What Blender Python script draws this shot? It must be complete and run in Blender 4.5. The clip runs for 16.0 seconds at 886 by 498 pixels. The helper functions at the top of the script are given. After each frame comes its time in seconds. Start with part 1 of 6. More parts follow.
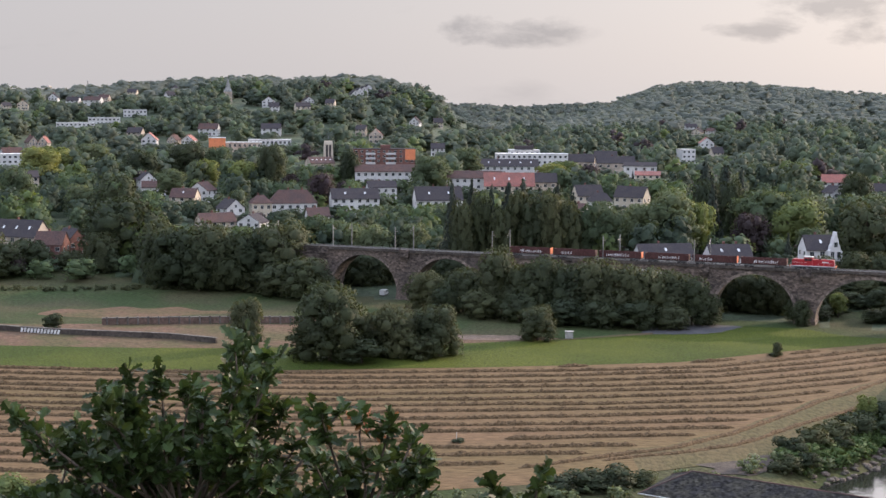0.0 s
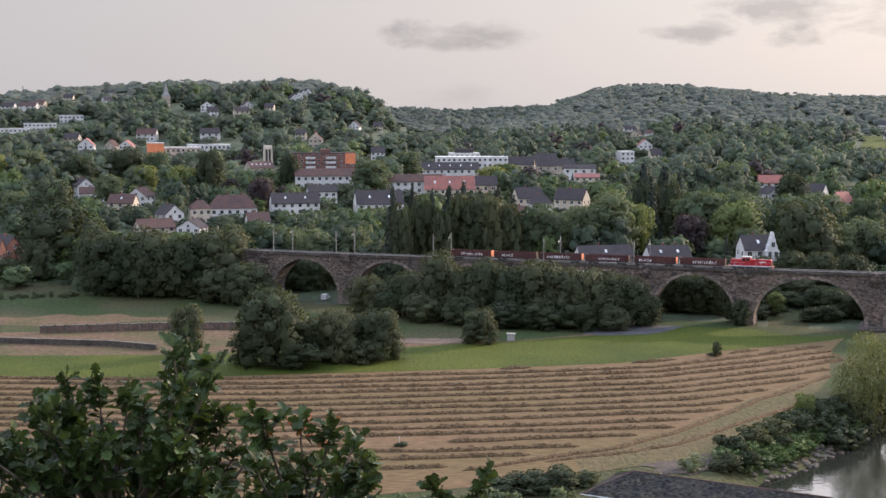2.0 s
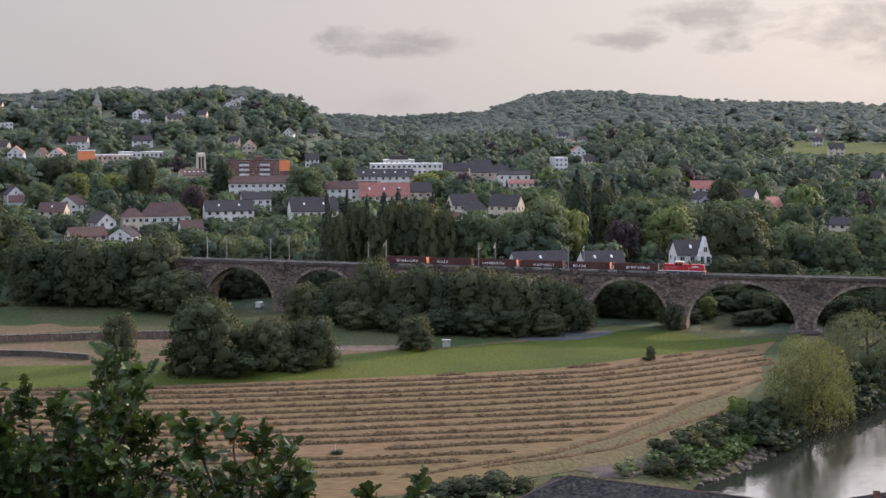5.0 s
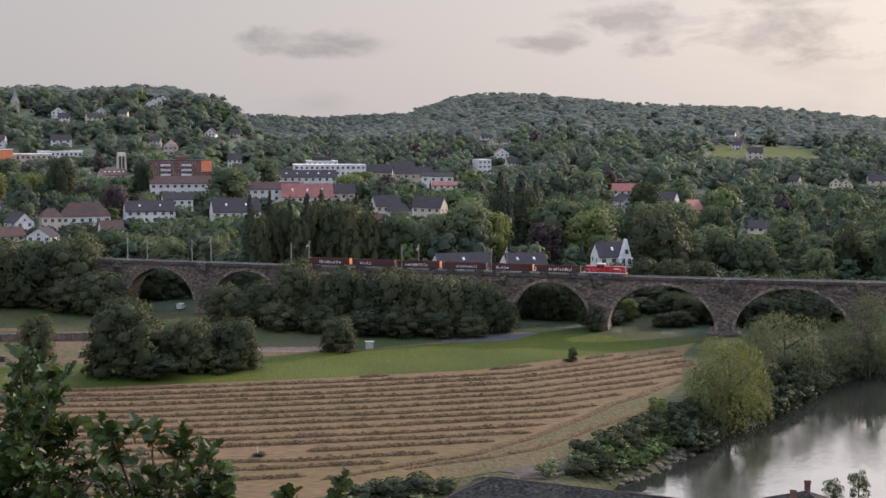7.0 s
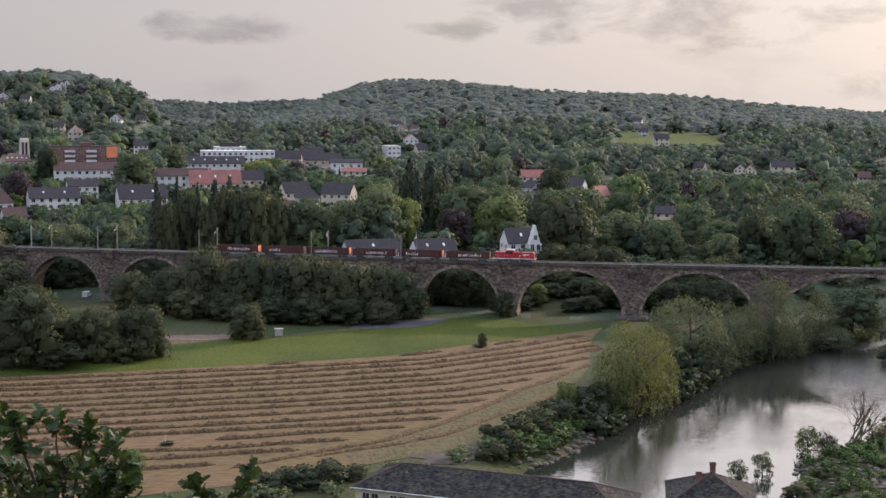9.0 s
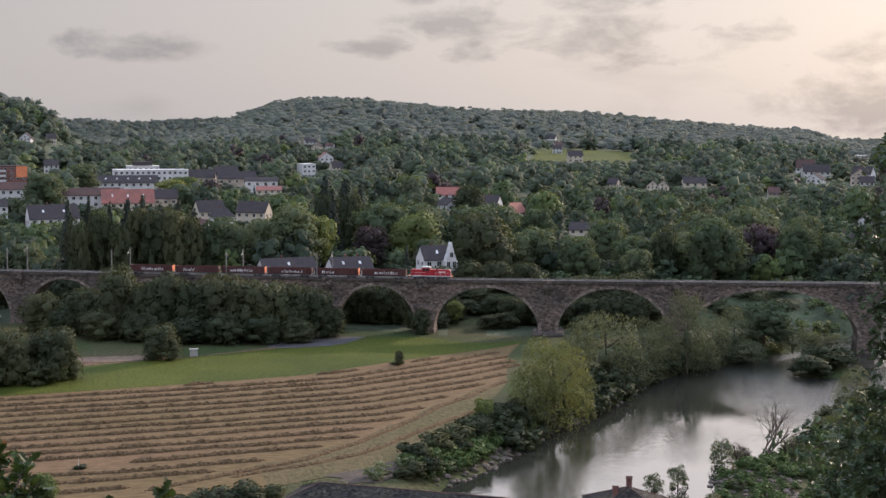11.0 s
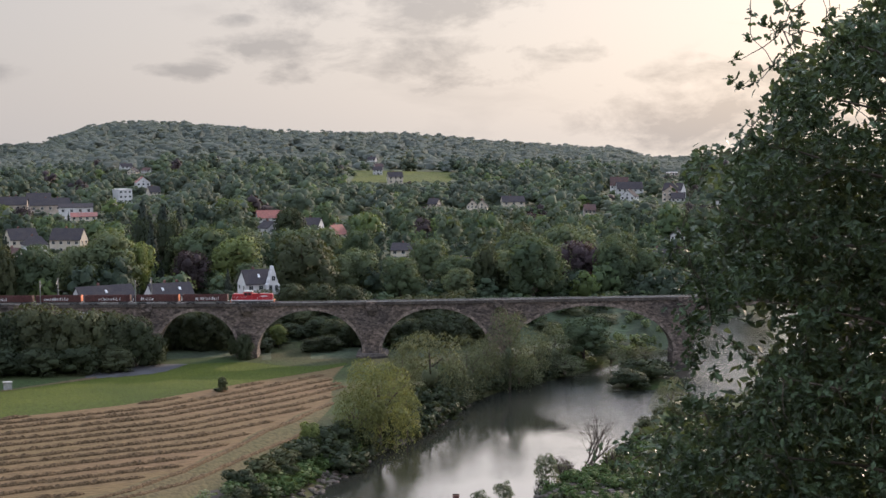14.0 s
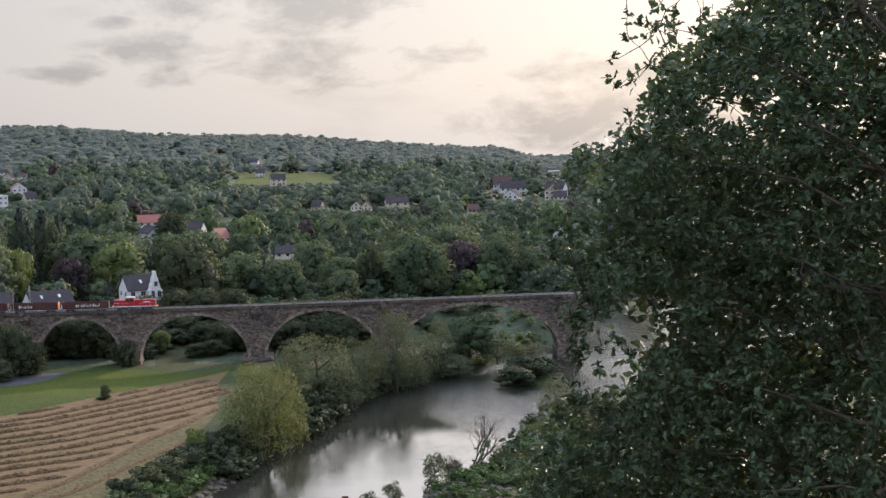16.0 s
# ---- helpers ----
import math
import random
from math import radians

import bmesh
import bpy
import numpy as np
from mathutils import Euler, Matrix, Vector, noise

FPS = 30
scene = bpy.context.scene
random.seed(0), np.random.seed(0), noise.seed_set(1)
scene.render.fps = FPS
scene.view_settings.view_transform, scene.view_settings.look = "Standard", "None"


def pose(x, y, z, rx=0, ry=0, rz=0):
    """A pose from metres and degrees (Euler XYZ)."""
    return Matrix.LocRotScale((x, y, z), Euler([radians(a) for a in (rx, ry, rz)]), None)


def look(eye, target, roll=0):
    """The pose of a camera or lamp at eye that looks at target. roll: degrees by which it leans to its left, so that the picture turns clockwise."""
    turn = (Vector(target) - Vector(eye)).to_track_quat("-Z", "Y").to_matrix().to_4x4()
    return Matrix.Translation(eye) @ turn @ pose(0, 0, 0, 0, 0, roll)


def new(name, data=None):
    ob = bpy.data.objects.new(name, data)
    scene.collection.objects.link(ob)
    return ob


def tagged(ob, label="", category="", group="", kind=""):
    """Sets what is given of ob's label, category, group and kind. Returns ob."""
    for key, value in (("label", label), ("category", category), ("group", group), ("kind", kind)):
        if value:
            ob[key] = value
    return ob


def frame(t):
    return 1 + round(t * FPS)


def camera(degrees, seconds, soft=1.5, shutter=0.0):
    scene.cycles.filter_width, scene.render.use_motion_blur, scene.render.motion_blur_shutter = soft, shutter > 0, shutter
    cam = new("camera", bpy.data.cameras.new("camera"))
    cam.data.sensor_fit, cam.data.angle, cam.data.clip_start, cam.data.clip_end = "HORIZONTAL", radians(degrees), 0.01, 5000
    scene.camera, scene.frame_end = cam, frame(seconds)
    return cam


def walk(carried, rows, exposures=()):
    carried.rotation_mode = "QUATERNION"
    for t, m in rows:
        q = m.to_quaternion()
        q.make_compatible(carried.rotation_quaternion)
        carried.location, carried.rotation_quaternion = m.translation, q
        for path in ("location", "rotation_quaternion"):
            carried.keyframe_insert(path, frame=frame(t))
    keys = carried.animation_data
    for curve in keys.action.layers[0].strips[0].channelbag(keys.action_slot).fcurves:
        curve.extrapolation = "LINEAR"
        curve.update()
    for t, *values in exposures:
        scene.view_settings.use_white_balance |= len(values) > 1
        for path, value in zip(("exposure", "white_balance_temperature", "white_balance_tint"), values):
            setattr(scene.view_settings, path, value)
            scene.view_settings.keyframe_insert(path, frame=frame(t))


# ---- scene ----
# camera: carried by hand on a hillside over the river, it turns to the right and drifts a few centimetres
cam = camera(35.0, 16.0)
EYE, TILT, LEAN = 66.6, -6.0, -0.3
TURNS = [  # seconds, yaw, pitch, roll
    (0, -0.000, -0.000, -0.000),
    (0.5, -0.569, 0.013, 0.088),
    (1, -1.243, 0.031, 0.122),
    (1.5, -1.948, 0.099, 0.397),
    (2, -2.397, 0.129, 0.574),
    (2.5, -2.736, 0.130, 0.748),
    (3, -3.067, 0.125, 0.804),
    (3.5, -3.403, 0.094, 0.826),
    (6, -6.494, 0.557, 0.918),
    (6.5, -7.275, 0.552, 0.837),
    (7, -8.169, 0.382, 0.801),
    (7.5, -9.214, 0.190, 0.897),
    (8, -10.257, -0.106, 0.936),
    (8.5, -11.109, -0.244, 0.908),
    (9, -11.850, -0.233, 1.000),
    (11.5, -16.244, 0.535, 1.719),
    (12, -17.250, 0.592, 1.955),
    (12.5, -18.268, 0.605, 2.166),
    (13, -19.447, 0.667, 2.379),
    (13.5, -20.887, 0.797, 2.573),
    (14, -22.496, 1.012, 2.890),
    (14.5, -24.161, 1.167, 3.359),
    (15, -25.565, 1.146, 3.771),
    (15.5, -26.578, 0.914, 3.959),
    (16, -27.180, 0.765, 3.995),
]
EXPOSURES = [(0.0, 0.22, 6250, 15), (3.5, 0.17, 6250, 15), (7.0, -0.03, 6250, 15), (9.0, -0.04, 6250, 15), (11.5, -0.18, 6250, 15), (12.5, -0.3, 6250, 15), (13.2, -0.25, 6250, 14), (14.0, -0.04, 6250, 13), (15.0, 0.04, 6100, 12), (16.0, 0.03, 6100, 12)]
walk(cam, [(t, pose(0, 0, EYE, TILT, LEAN, 0) @ pose(0.006 * t, 0, 0, 90 + pitch, roll, yaw)) for t, yaw, pitch, roll in TURNS], EXPOSURES)

# world: thin evening cloud in front of a low sun to the right
SUN_AZ, SUN_EL = -54.0, 20.0


def ray(az, el=0.0, r=1.0):
    """Unit ray or point from the eye: az to the left of +y, el up, r the level distance."""
    a, e = radians(az), radians(el)
    return Vector((-math.sin(a) * r, math.cos(a) * r, math.tan(e) * r))


def at(az, r):
    v = ray(az, 0, r)
    return v.x, v.y


sun_way = ray(SUN_AZ, SUN_EL)
sun = new("sun", bpy.data.lights.new("sun", "SUN"))
sun.data.energy, sun.data.angle, sun.data.color = 5.0, radians(2.0), (1.0, 0.78, 0.57)
sun.matrix_world = look(sun_way * 1000, (0, 0, 0))

world = bpy.data.worlds.new("evening_sky")
scene.world = world
world.use_nodes = True
N, K = world.node_tree.nodes, world.node_tree.links
N.clear()


def wnode(kind, **values):
    n = N.new(kind)
    for k, v in values.items():
        n.inputs[k].default_value = v
    return n


def wmath(op, a, b=None, c=None, clamp=False):
    n = N.new("ShaderNodeMath")
    n.operation, n.use_clamp = op, clamp
    for i, v in enumerate((a, b, c)):
        if v is None:
            continue
        if isinstance(v, (int, float)):
            n.inputs[i].default_value = v
        else:
            K.new(v, n.inputs[i])
    return n.outputs[0]


def wmix(f, a, b):
    n = N.new("ShaderNodeMix")
    n.data_type = "RGBA"
    for sock, v in ((n.inputs[0], f), (n.inputs[6], a), (n.inputs[7], b)):
        if isinstance(v, (tuple, float)):
            sock.default_value = v if isinstance(v, float) else (*v, 1)
        else:
            K.new(v, sock)
    return n.outputs[2]


sky = N.new("ShaderNodeTexSky")
sky.sky_type, sky.sun_disc = "NISHITA", False
sky.sun_elevation, sky.sun_rotation = radians(SUN_EL), radians(-SUN_AZ)
sky.air_density, sky.dust_density = 1.0, 3.0
blue = N.new("ShaderNodeVectorMath")
blue.operation = "SCALE"
K.new(sky.outputs[0], blue.inputs[0])
blue.inputs[3].default_value = 0.09
co = N.new("ShaderNodeTexCoord")
flat = N.new("ShaderNodeMapping")
K.new(co.outputs["Generated"], flat.inputs[0])
flat.inputs["Scale"].default_value = (3.0, 3.0, 11.0)
flat.inputs["Location"].default_value = (0.35, 0.2, 0.42)
big = wnode("ShaderNodeTexNoise", Scale=1.6, Detail=6.0, Roughness=0.55, Distortion=0.3)
K.new(flat.outputs[0], big.inputs["Vector"])
dot = N.new("ShaderNodeVectorMath")
dot.operation = "DOT_PRODUCT"
K.new(co.outputs["Generated"], dot.inputs[0])
dot.inputs[1].default_value = sun_way.normalized()
near_sun = wmath("POWER", wmath("MULTIPLY_ADD", dot.outputs["Value"], 0.5, 0.5, True), 7.0)
veil = wmix(near_sun, (0.535, 0.518, 0.508), (1.18, 1.03, 0.88))
grey = wmix(near_sun, (0.31, 0.305, 0.315), (0.50, 0.46, 0.44))
loose = wmath("MULTIPLY_ADD", big.outputs[0], 5.0, -2.95, True)
fluff = wnode("ShaderNodeTexNoise", Scale=15.0, Detail=7.0, Roughness=0.62, Distortion=0.2)
wide_map = N.new("ShaderNodeMapping")
K.new(co.outputs["Generated"], wide_map.inputs[0])
wide_map.inputs["Scale"].default_value = (1.0, 1.0, 2.2)
K.new(wide_map.outputs[0], fluff.inputs["Vector"])


def dotted(way, size):
    n = N.new("ShaderNodeVectorMath")
    n.operation = "DOT_PRODUCT"
    K.new(co.outputs["Generated"], n.inputs[0])
    n.inputs[1].default_value = way
    return wmath("DIVIDE", n.outputs["Value"], size)


def cloud_bank(az, el, wide, tall):
    """Soft-edged bank of cloud, its half width and half height in degrees."""
    c = ray(az, el).normalized()
    side = Vector((c.y, -c.x, 0)).normalized()
    a, b = dotted(side, math.sin(radians(wide))), dotted(side.cross(c), math.sin(radians(tall)))
    front = dotted(c, 1.0)
    d = wmath("ADD", wmath("MULTIPLY", a, a), wmath("MULTIPLY", b, b))
    ragged = wmath("MULTIPLY_ADD", fluff.outputs[0], 7.0, -3.55)
    body = wmath("ADD", wmath("MULTIPLY_ADD", d, -1.15, 0.95), ragged)
    inner = wmath("MULTIPLY", wmath("SUBTRACT", 1.6, d, clamp=True), wmath("MULTIPLY", body, 0.8, clamp=True))
    return wmath("MULTIPLY", inner, wmath("GREATER_THAN", front, 0.0))


total = wmath("MULTIPLY", loose, 0.6)
for az, el, wide, tall in ((-2.1, 2.8, 3.6, 0.75), (-20.5, 5.6, 6.5, 1.5), (-14.4, 4.8, 1.3, 0.35), (-22.5, 3.0, 5.5, 1.3), (-27.6, 3.6, 2.6, 0.6), (-17.0, 3.4, 4.6, 1.3), (-12.2, 2.7, 3.5, 0.5), (-34.5, 1.2, 7.0, 2.3), (-26.0, 8.0, 9.0, 1.4), (8, 7.5, 9, 1.2), (-47, 8, 6, 2)):
    total = wmath("MAXIMUM", total, cloud_bank(az, el, wide, tall))
cloud = wmix(wmath("MULTIPLY", total, 0.7), veil, grey)
lid = wmix(0.85, blue.outputs[0], cloud)
# overcast skies brighten towards the zenith
sep = N.new("ShaderNodeSeparateXYZ")
K.new(co.outputs["Generated"], sep.inputs[0])
high = wmath("MULTIPLY", wmath("SUBTRACT", sep.outputs[2], 0.11), 5.5, clamp=True)
lift = wmath("MULTIPLY_ADD", high, wmath("MULTIPLY_ADD", near_sun, 0.9, 2.15), 1.0)
back = N.new("ShaderNodeBackground")
overhead = wmath("MULTIPLY", wmath("SUBTRACT", sep.outputs[2], 0.12), 1.5, clamp=True)
K.new(wmix(overhead, lid, (0.42, 0.5, 0.645)), back.inputs[0])
K.new(lift, back.inputs[1])
out = N.new("ShaderNodeOutputWorld")
K.new(back.outputs[0], out.inputs[0])


# materials
def material(name, colour, rough=0.85, spread=0.25, grain=2.0, stain=0.15, bump=0.3, metal=0.0, other=None, leaf=0.0, per="", stretch=(1, 1, 1), spec=0.3, cells=0.0):
    """A surface with colour varied at two scales. other: second colour of the large stains. leaf: share of light let through. per: 'island' or 'object'."""
    m = bpy.data.materials.new(name)
    m.use_nodes = True
    nt = m.node_tree
    n, l = nt.nodes, nt.links
    b = n["Principled BSDF"]
    b.inputs["Roughness"].default_value, b.inputs["Metallic"].default_value = rough, metal
    b.inputs["Specular IOR Level"].default_value = spec
    geo = n.new("ShaderNodeNewGeometry")
    mp = n.new("ShaderNodeMapping")
    mp.inputs["Scale"].default_value = stretch
    l.new(geo.outputs["Position"], mp.inputs[0])

    def tex(scale, detail=4):
        t = n.new("ShaderNodeTexNoise")
        t.inputs["Scale"].default_value, t.inputs["Detail"].default_value = scale, detail
        l.new(mp.outputs[0], t.inputs["Vector"])
        return t.outputs[0]

    def mix(f, a, c, blend="MIX"):
        x = n.new("ShaderNodeMix")
        x.data_type, x.blend_type = "RGBA", blend
        for s, v in ((x.inputs[0], f), (x.inputs[6], a), (x.inputs[7], c)):
            if isinstance(v, (tuple, list)):
                s.default_value = (*v[:3], 1)
            elif isinstance(v, (int, float)):
                s.default_value = v
            else:
                l.new(v, s)
        return x.outputs[2]

    def ramp(v, lo, hi, a=0.0, c=1.0):
        r = n.new("ShaderNodeMapRange")
        r.inputs[1].default_value, r.inputs[2].default_value, r.inputs[3].default_value, r.inputs[4].default_value = lo, hi, a, c
        l.new(v, r.inputs[0])
        return r.outputs[0]

    fine, wide = tex(grain), tex(stain)
    second = other or tuple(c * 0.6 for c in colour)
    col = mix(ramp(wide, 0.38, 0.62), colour, second)
    v = ramp(fine, 0.3, 0.7, 1 - spread, 1 + spread)
    if cells:
        vo = n.new("ShaderNodeTexVoronoi")
        vo.inputs["Scale"].default_value = cells
        l.new(mp.outputs[0], vo.inputs["Vector"])
        sx = n.new("ShaderNodeSeparateColor")
        l.new(vo.outputs["Color"], sx.inputs[0])
        cm = n.new("ShaderNodeMath")
        cm.operation = "MULTIPLY"
        l.new(v, cm.inputs[0]), l.new(ramp(sx.outputs[0], 0, 1, 0.55, 1.5), cm.inputs[1])
        v = cm.outputs[0]
    if per == "island":
        isl = ramp(geo.outputs["Random Per Island"], 0, 1, 1 - spread, 1 + spread)
        mm = n.new("ShaderNodeMath")
        mm.operation = "MULTIPLY"
        l.new(v, mm.inputs[0]), l.new(isl, mm.inputs[1])
        v = mm.outputs[0]
    if per in ("object", "island"):
        inf = n.new("ShaderNodeObjectInfo")
        hs = n.new("ShaderNodeHueSaturation")
        l.new(ramp(inf.outputs["Random"], 0, 1, 0.475, 0.525), hs.inputs["Hue"])
        l.new(ramp(inf.outputs["Random"], 0, 1, 1.25, 0.75), hs.inputs["Value"])
        l.new(col, hs.inputs["Color"])
        col = hs.outputs[0]
    comb = n.new("ShaderNodeVectorMath")
    comb.operation = "SCALE"
    l.new(col, comb.inputs[0]), l.new(v, comb.inputs[3])
    l.new(comb.outputs[0], b.inputs["Base Color"])
    if bump:
        bp = n.new("ShaderNodeBump")
        bp.inputs["Strength"].default_value, bp.inputs["Distance"].default_value = bump, 0.5 / grain
        l.new(fine, bp.inputs["Height"]), l.new(bp.outputs[0], b.inputs["Normal"])
    if leaf:
        tr = n.new("ShaderNodeBsdfTranslucent")
        ms = n.new("ShaderNodeMixShader")
        ms.inputs[0].default_value = leaf
        warm = mix(1.0, comb.outputs[0], (1.18, 1.1, 0.66), "MULTIPLY")
        l.new(warm, tr.inputs[0])
        l.new(b.outputs[0], ms.inputs[1]), l.new(tr.outputs[0], ms.inputs[2])
        l.new(ms.outputs[0], n["Material Output"].inputs[0])
    return m


M = {}
M["grass"] = material("meadow_grass", (0.029, 0.043, 0.014), 0.95, 0.4, 0.9, 0.035, 0.5, other=(0.051, 0.048, 0.023), spec=0.1)
M["green"] = material("fresh_grass", (0.032, 0.046, 0.006), 0.9, 0.5, 1.5, 0.022, 0.8, other=(0.054, 0.064, 0.008), spec=0.1)
M["dry"] = material("dry_grass", (0.107, 0.066, 0.043), 0.95, 0.35, 0.7, 0.07, 0.6, other=(0.072, 0.061, 0.029), spec=0.1)
M["stubble"] = material("mown_stubble", (0.1188, 0.0747, 0.0405), 0.95, 0.35, 1.4, 0.03, 0.8, other=(0.1044, 0.0729, 0.0342), stretch=(0.25, 1, 1), spec=0.1)
M["hay"] = material("cut_hay", (0.09152, 0.05984, 0.03168), 0.95, 0.5, 2.2, 0.2, 1.0, other=(0.07392, 0.04928, 0.0264), spec=0.1)
M["headland"] = material("mown_headland", (0.06688, 0.05896, 0.02552), 0.95, 0.3, 1.2, 0.07, 0.6, other=(0.0836, 0.06512, 0.03168), stretch=(1, 0.4, 1), spec=0.1)
M["earth"] = material("bare_earth", (0.160, 0.114, 0.088), 0.95, 0.25, 0.8, 0.12, 0.5, other=(0.120, 0.088, 0.064), spec=0.1)
M["mud"] = material("bank_mud", (0.056, 0.042, 0.032), 0.9, 0.35, 1.5, 0.2, 0.5)
M["mossy_slate"] = material("mossy_slate_roof", (0.027, 0.025, 0.024), 0.9, 0.35, 1.6, 0.5, 0.5, other=(0.042, 0.038, 0.03), spec=0.06, cells=2.2, stretch=(1, 1, 2))
M["asphalt"] = material("worn_asphalt", (0.06, 0.058, 0.06), 0.9, 0.2, 2.0, 0.1, 0.2)
M["rock"] = material("bank_stone", (0.105, 0.086, 0.068), 0.85, 0.4, 1.0, 0.4, 0.5, per="object")
M["stone"] = material("viaduct_sandstone", (0.113, 0.085, 0.068), 0.9, 0.45, 1.1, 0.09, 0.7, other=(0.070, 0.056, 0.049), cells=0.95, stretch=(1, 1, 1.7))
M["stone_light"] = material("arch_stone", (0.155, 0.12, 0.098), 0.9, 0.4, 1.4, 0.2, 0.5, other=(0.105, 0.083, 0.07), cells=1.2)
M["stone_dark"] = material("coping_stone", (0.08, 0.066, 0.056), 0.9, 0.4, 1.2, 0.2, 0.4)
M["bark"] = material("tree_bark", (0.085, 0.065, 0.05), 0.95, 0.4, 4.0, 0.5, 0.6)
M["leaf"] = material("oak_leaf", (0.056, 0.082, 0.044), 0.42, 0.4, 6.0, 0.5, 0.1, other=(0.038, 0.056, 0.028), leaf=0.3, per="island", spec=0.2)
M["young_leaf"] = material("young_oak_leaf", (0.027, 0.049, 0.015), 0.45, 0.4, 6.0, 0.8, 0.1, other=(0.022, 0.037, 0.012), leaf=0.25, per="island", spec=0.18)
# crown colours again, paler and bluer, with mid-distance haze put into them
for key, colour, second in (("slope", (0.098, 0.122, 0.08), (0.116, 0.14, 0.09)), ("hazed_slope_dark", (0.074, 0.092, 0.066), (0.084, 0.102, 0.072)), ("hazed_slope_fresh", (0.12, 0.148, 0.084), (0.13, 0.158, 0.09)), ("hazed_slope_grey", (0.108, 0.126, 0.09), (0.118, 0.135, 0.096))):
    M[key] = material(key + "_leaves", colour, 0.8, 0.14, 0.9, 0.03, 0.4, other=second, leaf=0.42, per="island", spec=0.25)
M["withered"] = material("withered_leaf", (0.2, 0.07, 0.025), 0.6, 0.3, 6.0, 0.8, 0.1, other=(0.12, 0.05, 0.02), leaf=0.3, per="island")
M["crown"] = material("broad_leaves", (0.078, 0.104, 0.058), 0.8, 0.16, 1.1, 0.05, 0.5, other=(0.10, 0.126, 0.064), leaf=0.36, per="island", spec=0.25)
M["crown_dark"] = material("dark_broad_leaves", (0.05, 0.068, 0.044), 0.8, 0.16, 1.1, 0.05, 0.5, other=(0.062, 0.08, 0.048), leaf=0.33, per="island", spec=0.25)
M["crown_fresh"] = material("fresh_broad_leaves", (0.105, 0.138, 0.062), 0.8, 0.16, 1.1, 0.05, 0.5, other=(0.12, 0.15, 0.07), leaf=0.38, per="island", spec=0.25)
M["crown_grey"] = material("grey_green_leaves", (0.088, 0.106, 0.06), 0.8, 0.16, 1.1, 0.05, 0.5, other=(0.102, 0.118, 0.066), leaf=0.36, per="island", spec=0.25)
M["crown_light"] = material("light_leaves", (0.135, 0.165, 0.058), 0.7, 0.18, 1.1, 0.06, 0.4, other=(0.125, 0.15, 0.04), leaf=0.38, per="island")
M["willow"] = material("willow_leaves", (0.136, 0.149, 0.061), 0.8, 0.16, 1.4, 0.06, 0.4, other=(0.145, 0.153, 0.056), leaf=0.42, per="island")
M["sallow"] = material("sallow_leaves", (0.087, 0.103, 0.061), 0.8, 0.16, 1.4, 0.06, 0.4, other=(0.101, 0.115, 0.063), leaf=0.38, per="island")
M["ivy"] = material("bank_greenery", (0.066, 0.1, 0.028), 0.8, 0.2, 0.8, 0.1, 0, other=(0.085, 0.118, 0.033), leaf=0.25, per="island")
M["conifer"] = material("fir_needles", (0.045, 0.058, 0.042), 0.8, 0.25, 1.4, 0.06, 0.5, leaf=0.2, per="island")
M["copper"] = material("copper_beech_leaves", (0.055, 0.038, 0.04), 0.8, 0.25, 1.1, 0.06, 0.5, leaf=0.25, per="island")
# pale grey-green tones: aerial haze of the far hills painted into the leaves
M["hazed_wood"] = material("hazed_hill_leaves", (0.108, 0.126, 0.106), 0.8, 0.1, 0.35, 0.006, 0.15, other=(0.118, 0.136, 0.114), leaf=0.5, per="island", spec=0.25)
M["hazed_wood_dark"] = material("hazed_dark_hill_leaves", (0.098, 0.114, 0.1), 0.8, 0.1, 0.35, 0.006, 0.15, other=(0.104, 0.12, 0.104), leaf=0.5, per="island", spec=0.25)
M["hazed_wood_light"] = material("hazed_light_hill_leaves", (0.118, 0.137, 0.106), 0.8, 0.1, 0.35, 0.006, 0.15, other=(0.124, 0.143, 0.11), leaf=0.5, per="island", spec=0.25)
# green darkened to paint the crowns' shadow side into the leaf colour
M["shade_leaf"] = material("shade_dark_leaves", (0.043, 0.054, 0.027), 0.75, 0.2, 1.4, 0.06, 0.3, other=(0.058, 0.068, 0.031), leaf=0.33, per="island", spec=0.25)
M["undergrowth"] = material("dim_undergrowth", (0.045, 0.062, 0.03), 0.95, 0.4, 0.6, 0.1, 0.4)
M["white"] = material("white_render", (0.52, 0.51, 0.50), 0.85, 0.07, 1.0, 0.25, 0.1, other=(0.44, 0.43, 0.42))
M["cream"] = material("cream_render", (0.48, 0.42, 0.33), 0.85, 0.08, 1.0, 0.25, 0.1, other=(0.42, 0.36, 0.28))
M["beige"] = material("beige_render", (0.44, 0.37, 0.30), 0.85, 0.1, 1.0, 0.25, 0.1)
M["brick"] = material("red_brown_brick", (0.17, 0.08, 0.065), 0.9, 0.25, 1.6, 0.3, 0.2, other=(0.13, 0.065, 0.055))
M["orange"] = material("orange_panel", (0.66, 0.22, 0.10), 0.8, 0.08, 1.0, 0.3, 0.1, other=(0.58, 0.19, 0.09))
M["slate"] = material("slate_roof", (0.048, 0.043, 0.046), 0.92, 0.2, 2.0, 0.3, 0.3, other=(0.058, 0.05, 0.05), spec=0.06)
M["tile_brown"] = material("brown_tile_roof", (0.095, 0.058, 0.05), 0.92, 0.25, 2.0, 0.3, 0.4, other=(0.075, 0.052, 0.048), spec=0.08)
M["tile_red"] = material("red_tile_roof", (0.25, 0.095, 0.075), 0.8, 0.25, 2.0, 0.3, 0.4, other=(0.19, 0.085, 0.07))
